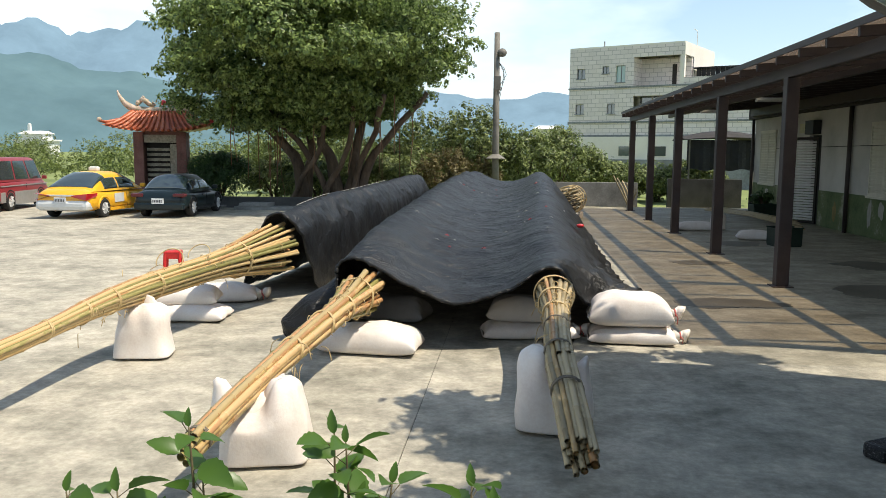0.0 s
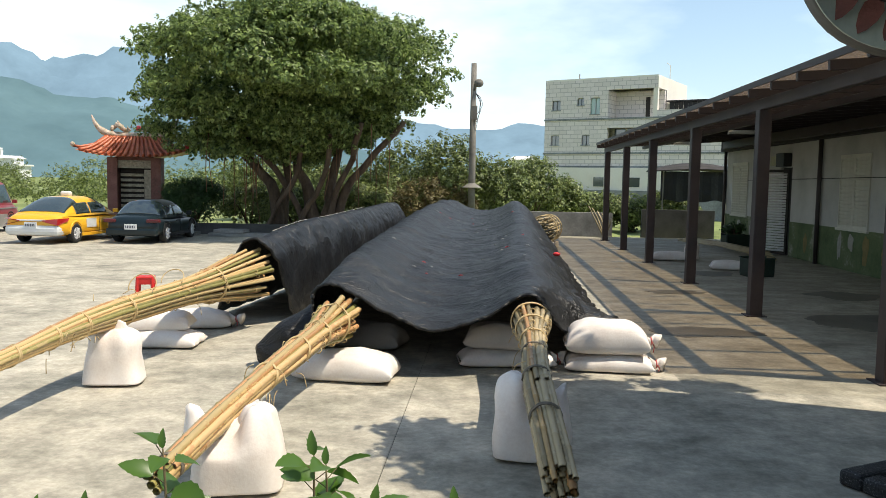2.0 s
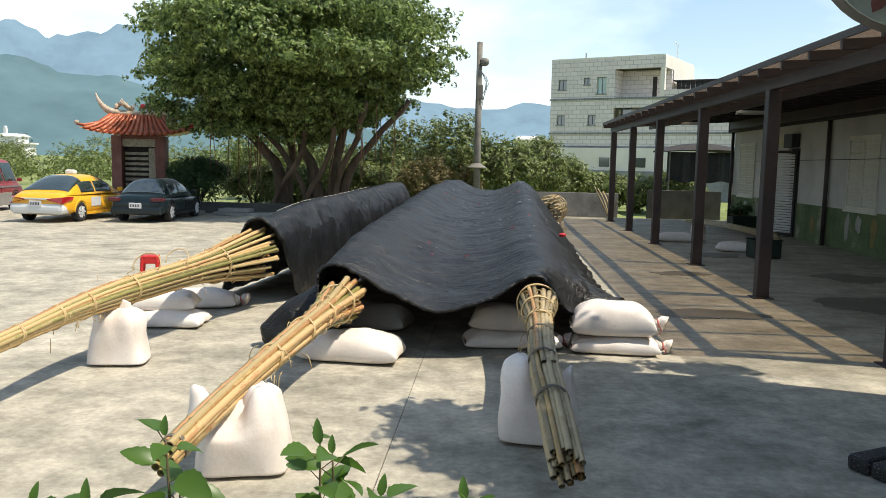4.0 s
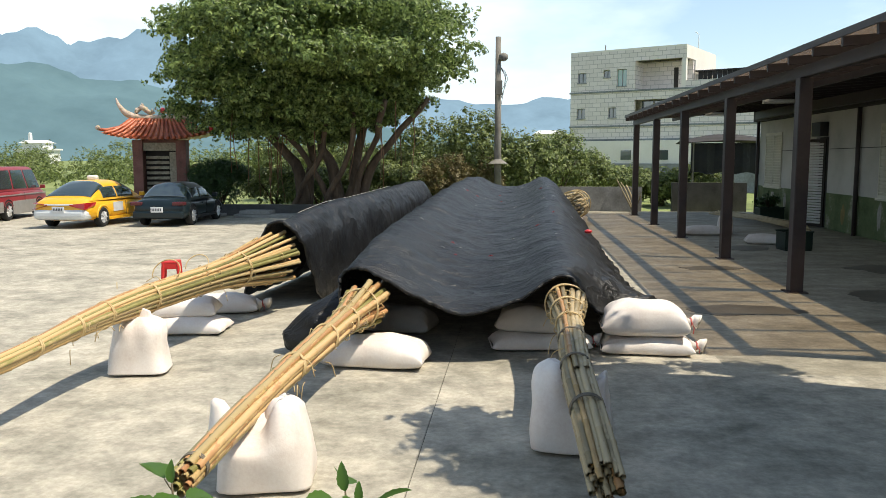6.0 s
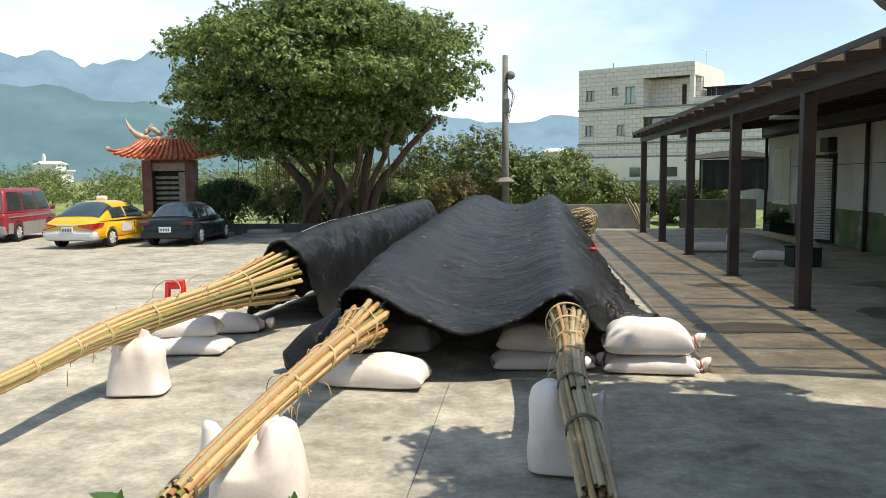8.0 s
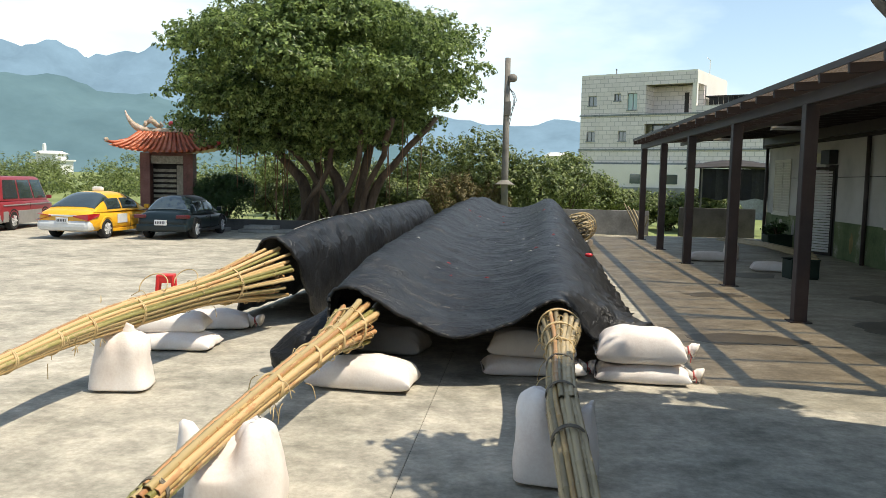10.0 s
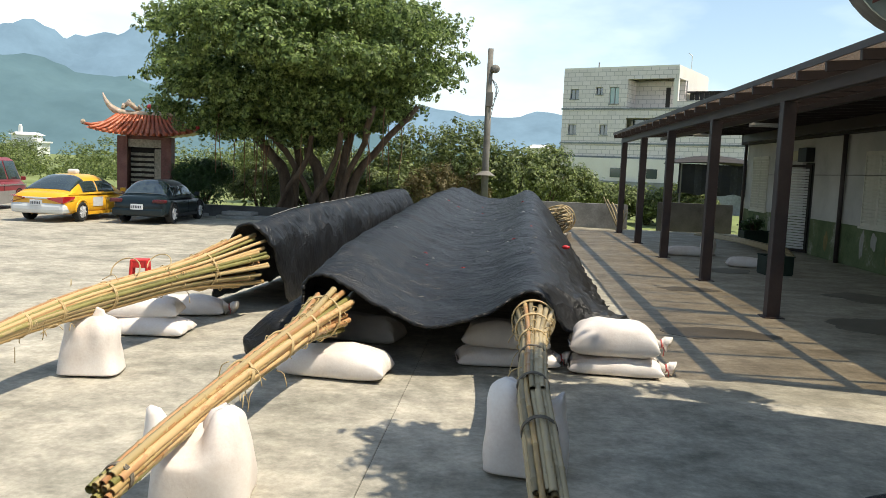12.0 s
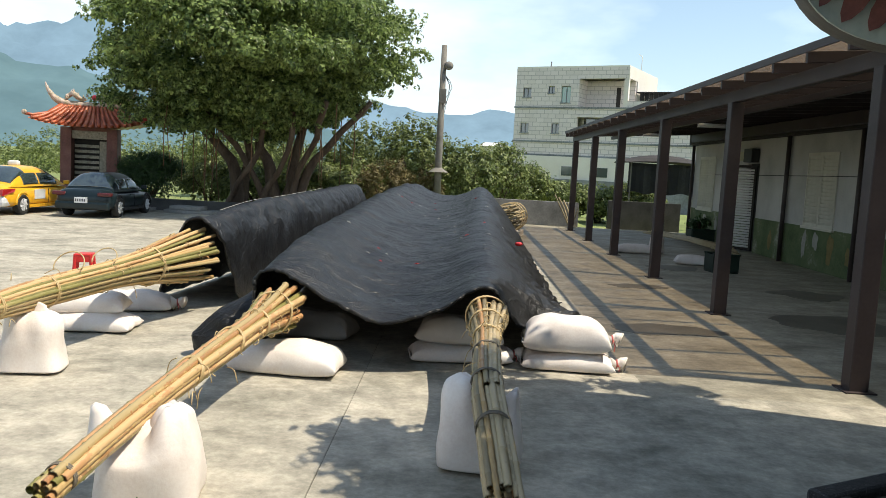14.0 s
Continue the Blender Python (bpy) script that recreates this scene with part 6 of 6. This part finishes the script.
def temple_eave():
    t = thing("temple_eave", "upturned temple eave corner with red-brown drip tiles", "temple roof")
    xs = [EX + 9 * (k / 30) ** 2.4 for k in range(31)]

    def plan(x, y):
        return y - SKEW * (x - EX) - 0.6 * math.exp(-(x - EX) / 0.5)

    def slab(ys, lift, thick):
        bm = bmesh.new()
        lo = [[bm.verts.new((x, plan(x, y), eave_z(x, y) + lift)) for x in xs] for y in ys]
        hi = [[bm.verts.new((x, plan(x, y), eave_z(x, y) + lift + thick)) for x in xs] for y in ys]
        m, n = len(ys) - 1, 30
        for j in range(m):
            for i in range(n):
                bm.faces.new((lo[j][i], lo[j][i + 1], lo[j + 1][i + 1], lo[j + 1][i]))
                bm.faces.new((hi[j][i], hi[j + 1][i], hi[j + 1][i + 1], hi[j][i + 1]))
        for i in range(n):
            bm.faces.new((lo[0][i], hi[0][i], hi[0][i + 1], lo[0][i + 1]))
            bm.faces.new((lo[m][i], lo[m][i + 1], hi[m][i + 1], hi[m][i]))
        for j in range(m):
            bm.faces.new((lo[j][0], lo[j + 1][0], hi[j + 1][0], hi[j][0]))
            bm.faces.new((lo[j][n], hi[j][n], hi[j + 1][n], lo[j + 1][n]))
        return bm

    part("eave_board", slab([EY, EY - 0.12, EY - 0.24, EY - 0.36], 0.0, 0.07), SOFFIT, t, "grey curved eave board", True)
    part("fascia", slab([EY - 0.361, EY - 0.40], 0.0, 0.44), MINT, t, "pale mint fascia board")
    part("roof_slab", slab([EY - 0.401 - 12 * (k / 20) ** 1.6 for k in range(21)], 0.40, 0.18), SOFFIT, t, "grey roof slab behind the eave")
    bm = bmesh.new()
    outline = [(0, -0.20), (0.05, -0.14), (0.085, -0.04), (0.09, 0.06), (0.05, 0.12), (-0.05, 0.12), (-0.09, 0.06), (-0.085, -0.04), (-0.05, -0.14)]
    f1 = [bm.verts.new((a, -0.03, b)) for a, b in outline]
    f2 = [bm.verts.new((a * 0.9, 0.02, b * 0.9)) for a, b in outline]
    bm.faces.new(f1)
    bm.faces.new(f2[::-1])
    for i in range(9):
        bm.faces.new((f1[(i + 1) % 9], f1[i], f2[i], f2[(i + 1) % 9]))
    drip = mesh_of("drip_tile", bm, DRIP)
    x = EX + 0.12
    while x < 7:
        piece("drip_tile", drip, t, pose(x, plan(x, EY - 0.425), eave_z(x, EY - 0.4) + 0.26, 0, 28, -17))
        x += 0.23
    return t


temple_eave()
wall_t = tagged(part("wall_temple", boxed(6.2, 6.4, -6, 6.5, 0, 3.5), WALL_GREY), "plain grey temple side wall under the eave", "wall", kind="structure")
tagged(part("wall_behind", boxed(-8, 6.2, -5.0, -4.8, 0, 4.5), WALL_GREY), "plain grey temple front wall behind the forecourt", "wall", kind="structure")


def shade_tree():
    t = thing("overhanging_tree", "leafy tree overhanging the forecourt and casting dappled shade", "tree", Matrix.Translation((3.5, -0.85, 0)))
    bm = bmesh.new()
    limb(bm, [(0, 0, 0), (0.1, 0.3, 2.0), (0.0, 1.2, 3.6), (-0.1, 3.0, 4.7)], 0.17, 0.07, 10, 0.1, 3)
    limb(bm, [(0.05, 0.9, 3.2), (-0.6, 2.6, 4.3), (-1.0, 5.0, 4.9)], 0.07, 0.03, 8, 0.1, 4)
    limb(bm, [(0.0, 1.6, 4.0), (0.3, 4.0, 4.9), (0.1, 6.4, 5.1)], 0.06, 0.03, 8, 0.1, 5)
    limb(bm, [(0.1, 6.2, 5.08), (0.3, 7.6, 5.1), (0.9, 9.0, 5.0)], 0.032, 0.012, 7, 0.08, 6)
    limb(bm, [(0.1, 6.3, 5.08), (-0.1, 7.8, 5.1), (-0.3, 8.9, 5.0)], 0.028, 0.012, 7, 0.08, 7)
    part("trunk", bm, BARK, t, smooth=True)
    rnd = random.Random(4)
    blobs = []
    for k in range(46):
        u, v = rnd.random(), rnd.random()
        y = lerp(3.2, 7.0, u)
        x = lerp(-1.0, 1.4, v)
        blobs.append(((x, y, rnd.uniform(4.75, 5.5)), (rnd.uniform(0.40, 0.62), rnd.uniform(0.40, 0.6), 0.25)))
    for c in ((-0.75, 4.9, 4.9), (-0.7, 5.35, 5.0), (-0.6, 5.8, 4.9), (-0.75, 6.2, 5.0), (-0.55, 6.6, 4.9)):
        blobs.append((c, (0.42, 0.34, 0.22)))
    for c in ((-1.5, 6.9, 4.8), (-1.35, 7.2, 4.9), (-1.15, 6.3, 4.9), (-1.55, 7.35, 4.85), (-0.6, 7.5, 5.0), (-1.35, 5.4, 4.8), (0.35, 7.6, 5.0), (-1.3, 4.6, 4.8)):
        blobs.append((c, (0.34, 0.26, 0.2)))
    for k in range(17):
        blobs.append(((rnd.uniform(-0.5, 1.7), rnd.uniform(8.3, 9.5), rnd.uniform(4.8, 5.2)), (rnd.uniform(0.16, 0.36), rnd.uniform(0.12, 0.26), 0.15)))
    me = leaf_cloud(blobs, 33000, 0.15, 15, 1.2, 0.1)
    me.materials.append(LEAF)
    piece("crown", me, t)


shade_tree()


# ---- hibiscus in the foreground ----
STEM = material("green_brown_stem", [(0.10, 0.075, 0.04), (0.17, 0.14, 0.07)], 0.7, 20, 90, 0.2)


def hib_leaf_mesh(seed):
    """An ovate toothed leaf, folded along its midrib and bent down at the tip."""
    rnd = random.Random(seed)
    bm = bmesh.new()
    n = 11
    mid, left, right = [], [], []
    for k in range(n + 1):
        f = k / n
        w = 0.30 * math.sin(math.pi * f ** 0.72) ** 0.85 * (1 + (0.07 if k % 2 else -0.05)) if 0 < k < n else 0.0
        z = -0.22 * f * f
        mid.append(bm.verts.new((0, f, z)))
        if 0 < k < n:
            left.append(bm.verts.new((-w, f + 0.02, z + w * 0.32)))
            right.append(bm.verts.new((w, f + 0.02, z + w * 0.32)))
    for side, flip in ((left, False), (right, True)):
        for k in range(n):
            q = [mid[k], mid[k + 1]]
            if k + 1 < n:
                q.append(side[k])
            if k > 0:
                q.append(side[k - 1])
            bm.faces.new(q if flip else q[::-1])
    return mesh_of("leaf", bm, LEAF_HIB, True)


def hibiscus():
    t = thing("hibiscus_shrub", "young green hibiscus shrub with toothed leaves in front", "shrub", Matrix.Translation((-0.6, 2.3, 0)))
    rnd = random.Random(12)
    leaves = [hib_leaf_mesh(k) for k in range(4)]
    tops = [(-0.845, 2.28, 1.545, 7), (-0.80, 2.25, 1.42, 9), (-0.47, 2.27, 1.545, 6), (-0.435, 2.24, 1.535, 6), (-0.325, 2.26, 1.43, 5), (-0.13, 2.27, 1.425, 7), (-0.07, 2.22, 1.39, 5), (-1.035, 2.27, 1.37, 4), (-1.19, 2.30, 1.35, 5), (-0.62, 2.2, 1.32, 6), (-0.90, 2.2, 1.33, 6), (-0.25, 2.2, 1.33, 5), (-0.42, 2.3, 1.36, 6)]
    for x, y, z, n in tops:
        z -= 0.128
        x0, y0 = lerp(x, -0.6, 0.25) + 0.6, y - 2.3
        top = Vector((x + 0.6, y - 2.3, z))
        foot = Vector((x0 + rnd.uniform(-.05, .05), y0 + rnd.uniform(-.1, .1), 0))
        knee = foot.lerp(top, 0.7) + Vector((rnd.uniform(-.04, .04), rnd.uniform(-.04, .04), 0))
        stem = [along([foot, knee, top], k / 12) for k in range(13)]
        bm = bmesh.new()
        tube(bm, stem, [lerp(0.009, 0.0022, k / 12) for k in range(13)], 6)
        s = part("stem", bm, STEM, t, smooth=True)
        a0 = rnd.uniform(0, 6)
        for k in range(n + 4):
            f = 1.0 - k * 0.040
            p = along([foot, knee, top], f)
            a = a0 + k * 2.4
            size = (0.055 if k == 0 else 0.098) * rnd.uniform(0.75, 1.15)
            if k == 0:
                m = Matrix.Translation(p) @ pose(0, 0, 0, 78, rnd.uniform(-20, 20), 0) @ Matrix.Diagonal((size * .7, size, size, 1))
                o = piece("leaf", leaves[rnd.randrange(4)], s)
                o.matrix_basis = m
                continue
            d = Vector((math.cos(a), math.sin(a) * 0.7, 0.75))
            d.normalize()
            q = p + d * 0.035
            bm = bmesh.new()
            tube(bm, [p, q], 0.0014, 4)
            part("petiole", bm, STEM, s)
            o = piece("leaf", leaves[rnd.randrange(4)], s)
            o.matrix_basis = Matrix.Translation(q) @ pose(0, 0, math.degrees(0)) @ Matrix.Rotation(a - math.pi / 2, 4, "Z") @ Matrix.Rotation(radians(rnd.uniform(-15, 40)), 4, "X") @ Matrix.Rotation(radians(rnd.uniform(-40, 40)), 4, "Y") @ Matrix.Diagonal((size, size, size, 1))


hibiscus()


# ---- stool, mats, clutter ----
STOOL = material("red_plastic", [(0.50, 0.02, 0.02), (0.62, 0.04, 0.035)], 0.4, 4, 20, 0.0)


def stool():
    t = thing("plastic_stool", "red plastic stool standing on the yard", "stool", pose(-5.60, 12.95, 0, 0, 0, 15) @ Matrix.Diagonal((0.80, 0.80, 1.08, 1)))
    part("seat", boxed(-0.165, 0.165, -0.165, 0.165, 0.42, 0.455, 0.015), STOOL, t)
    for sx in (-1, 1):
        for sy in (-1, 1):
            bm = bmesh.new()
            tube(bm, [(sx * 0.135, sy * 0.135, 0.43), (sx * 0.175, sy * 0.175, 0.0)], [0.035, 0.028], 8)
            part("leg", bm, STOOL, t)
    for s in (-1, 1):
        part("apron", boxed(-0.15, 0.15, s * 0.15 - 0.008, s * 0.15 + 0.008, 0.34, 0.43, 0.004), STOOL, t)
        part("apron", boxed(s * 0.15 - 0.008, s * 0.15 + 0.008, -0.142, 0.142, 0.34, 0.43, 0.004), STOOL, t)


stool()

PEBBLE = material("black_speckled_terrazzo", [(0.006, 0.006, 0.007), (0.010, 0.010, 0.012), (0.02, 0.02, 0.02), (0.25, 0.25, 0.25)], 0.5, 60, 90, 0.8)
bed = thing("planter_kerb", "black speckled pebble kerb of a low planter", "kerb", pose(2.81, 5.38, 0, 0, 0, 29))
part("front_edge", boxed(0, 2.6, 0.62, 0.80, 0, 0.12, 0.03), PEBBLE, bed)
part("side_edge", boxed(0, 0.18, -3.0, 0.619, 0, 0.118, 0.03), PEBBLE, bed)
part("soil", boxed(0.181, 2.6, -3.0, 0.619, 0, 0.05), JOINT, bed)

BIN = material("dark_green_plastic", [(0.010, 0.022, 0.016), (0.02, 0.04, 0.03)], 0.5, 4, 20, 0.1)
sack(pose(5.0, 23.3, 0, 0, 0, 3), 1.1, 0.5, 0.26, 21, label="dusty white sandbag lying under the awning", knot=1)
sack(pose(5.75, 23.9, 0, 0, 0, 80), 0.5, 0.4, 0.50, 22, upright=True, label="slumped white sandbag standing under the awning")
sack(pose(5.95, 21.0, 0, 0, 0, -8), 0.85, 0.45, 0.24, 23, label="white sandbag lying beside a dark crate", knot=1)


def crate(name, label, x, y, w, d, h):
    t = thing(name, label, "plastic crate", pose(x, y, 0, 0, 0, 6))
    part("base", boxed(-w / 2, w / 2, -d / 2, d / 2, 0, 0.03), BIN, t)
    for s in (-1, 1):
        part("side", boxed(s * w / 2 - 0.015, s * w / 2 + 0.015, -d / 2, d / 2, 0.03, h, 0.006), BIN, t)
        part("end", boxed(-w / 2 + 0.016, w / 2 - 0.016, s * d / 2 - 0.015, s * d / 2 + 0.015, 0.03, h, 0.006), BIN, t)
        part("rim", boxed(-w / 2 - 0.03, w / 2 + 0.03, s * d / 2 - 0.03, s * d / 2 + 0.03, h, h + 0.03, 0.008), BIN, t)


crate("crate", "dark green plastic crate on the shaded floor", 6.25, 19.7, 0.6, 0.5, 0.42)
crate("crate", "dark green plastic tub against the green wall", 8.5, 29.0, 0.8, 0.5, 0.42)
shrub("potted_plant", "small dark leafy plant growing from a tub", 8.5, 29.0, 0.25, (0.4, 0.3, 0.35), 500, 0.12, LEAF_DARK, 61, 6, "plant")
for k in range(5):
    bm = bmesh.new()
    y0, y1 = 30.6 - 0.2 * k, 23.6 + 0.3 * k
    tube(bm, [(6.9 + 0.05 * k, y0, 0.10 + 0.04 * k), (7.5 + 0.06 * k, (y0 + y1) / 2, 0.16 + 0.02 * k), (8.05 + 0.05 * k, y1, 0.06 + 0.03 * k)], 0.028, 8)
    tagged(part("bamboo_pole", bm, BAMBOO_GREY, smooth=True), "long weathered bamboo pole lying under the awning", "bamboo pole", "poles under the awning")
for k in range(6):
    bm = bmesh.new()
    x = 4.0 + 0.12 * k
    limb(bm, [(x + 0.45 - 0.1 * k, 32.6 + 0.05 * k, 0), (x + 0.15, 32.85, 0.65), (x - 0.15 + 0.06 * k, 33.1, 1.25 - 0.1 * k)], 0.035, 0.025, 7, 0.04, k, 6)
    tagged(part("branch", bm, BAMBOO_GREY, smooth=True), "dry branch leaning against the cement wall", "branch", "branches by the wall")


# ---- rear end of a bamboo roll, red tag ----
def rear_roll():
    t = thing("bamboo_roll", "thick end of a cane-bound bamboo roll behind the netting", "bamboo bundle", pose(1.78, 27.0, 0.62, 0, 0, -12))
    rnd = random.Random(6)
    for k in range(36):
        q, a = 0.40 * math.sqrt((k + .5) / 36), k * 2.39996
        bm = bmesh.new()
        tube(bm, [(math.cos(a) * q, -0.9, math.sin(a) * q), (math.cos(a) * q, 0.9 + rnd.uniform(-.1, .1), math.sin(a) * q)], 0.036, 7)
        part("culm", bm, BAMBOO_GREY, t, smooth=True)
    for y in (-0.75, -0.2, 0.4):
        bm = bmesh.new()
        tube(bm, [(math.cos(a) * 0.45, y + 0.05 * math.sin(a), math.sin(a) * 0.45) for a in (k * math.tau / 28 for k in range(28))], 0.018, 6, closed=True)
        part("tie", bm, CANE, t, "split cane tie", True)
    part("support_block", boxed(-0.35, 0.35, -0.5, 0.5, -0.62, -0.42, 0.02), SACK_SHADE_GREY, t)


rear_roll()
TAG = material("red_plastic_tag", [(0.55, 0.02, 0.03), (0.7, 0.05, 0.05)], 0.4, 5, 30, 0.1)
bm = bmesh.new()
bmesh.ops.create_icosphere(bm, subdivisions=2, radius=0.05)
bmesh.ops.scale(bm, vec=(1.3, 0.8, 0.7), verts=bm.verts)
bmesh.ops.translate(bm, vec=Vector(net_main(0.815, 0.371)) + Vector((0.05, 0, 0.06)), verts=bm.verts)
tagged(part("red_tag", bm, TAG, smooth=True), "small red plastic tag lying on the black net", "tag")


# ---- sparse tree behind the low building ----
def sparse_tree():
    t = thing("sparse_tree", "thin bare-twigged tree rising behind the low building", "tree", Matrix.Translation((18.0, 38.5, -0.12)))
    rnd = random.Random(3)
    bm = bmesh.new()
    limb(bm, [(0, 0, 0), (0.1, 0, 3), (-0.2, 0, 6)], 0.14, 0.06, 8, 0.1, 1)
    tips = []
    for k in range(11):
        a = Vector((rnd.uniform(-0.2, 0.2), rnd.uniform(-0.2, 0.2), rnd.uniform(4.5, 6.2)))
        b = a + Vector((rnd.uniform(-1.4, 1.4), rnd.uniform(-0.5, 0.5), rnd.uniform(1.0, 2.0)))
        c = b + Vector((rnd.uniform(-1.0, 0.6), rnd.uniform(-0.3, 0.3), rnd.uniform(0.5, 1.3)))
        limb(bm, [a, b, c], 0.035, 0.010, 5, 0.1, k, 7)
        tips += [b, c, b.lerp(c, 0.5)]
    part("trunk", bm, BARK, t, smooth=True)
    me = leaf_cloud([(tuple(c), (0.22, 0.2, 0.2)) for c in tips], 420, 0.13, 8)
    me.materials.append(LEAF)
    piece("crown", me, t)


sparse_tree()


# ---- small torn flecks and tape ends on the nets ----
FLECK = material("pale_torn_tape", [(0.30, 0.29, 0.27), (0.5, 0.48, 0.45)], 0.6, 10, 40, 0.1)
rnd = random.Random(77)
for k in range(46):
    u, v = rnd.uniform(0.24, 0.78), rnd.uniform(0.10, 0.85)
    if k % 3:
        v = rnd.choice((0.20, 0.27, 0.36, 0.48, 0.60)) + rnd.uniform(-0.012, 0.012)
    p = Vector(net_main(u, v))
    q = Vector(net_main(u + 0.004, v))
    d = (q - p).normalized()
    n = rnd.uniform(0.02, 0.07)
    bm = bmesh.new()
    tube(bm, [p + Vector((0, 0, 0.045)), p + d * n * 0.5 + Vector((0, rnd.uniform(-.02, .02), 0.055)), p + d * n + Vector((0, 0, 0.045))], [0.004, 0.007, 0.003], 5)
    part("torn_fleck", bm, TAG if k % 5 == 0 else FLECK, main_net)


# ---- damp patches on the floor under the awning ----
WET = material("wet_dark_concrete", [(0.085, 0.077, 0.06), (0.15, 0.135, 0.105)], 0.5, 2, 20, 0.25)
for x, y, w, d in ((3.0, 12.0, 1.5, 0.42), (6.0, 13.2, 1.7, 0.8), (3.6, 16.4, 1.1, 0.3), (5.2, 20.0, 1.2, 0.5), (6.9, 16.5, 1.3, 0.6)):
    bm = bmesh.new()
    ring = []
    for k in range(48):
        a = k * math.tau / 48
        r = 1 + 0.38 * noise.noise(Vector((math.cos(a) * 1.6 + x * 5, math.sin(a) * 1.6, y))) + 0.12 * noise.noise(Vector((math.cos(a) * 6, math.sin(a) * 6 + x, y)))
        ring.append(bm.verts.new((x + math.cos(a) * w * 0.5 * r, y + math.sin(a) * d * r, 0.0)))
    bm.faces.new(ring)
    out = bmesh.ops.extrude_face_region(bm, geom=bm.faces[:])
    bmesh.ops.translate(bm, vec=(0, 0, 0.004), verts=[v for v in out["geom"] if isinstance(v, bmesh.types.BMVert)])
    tagged(part("trim_damp_patch", bm, WET), "dark wet patch on the concrete floor", "damp patch", kind="structure")
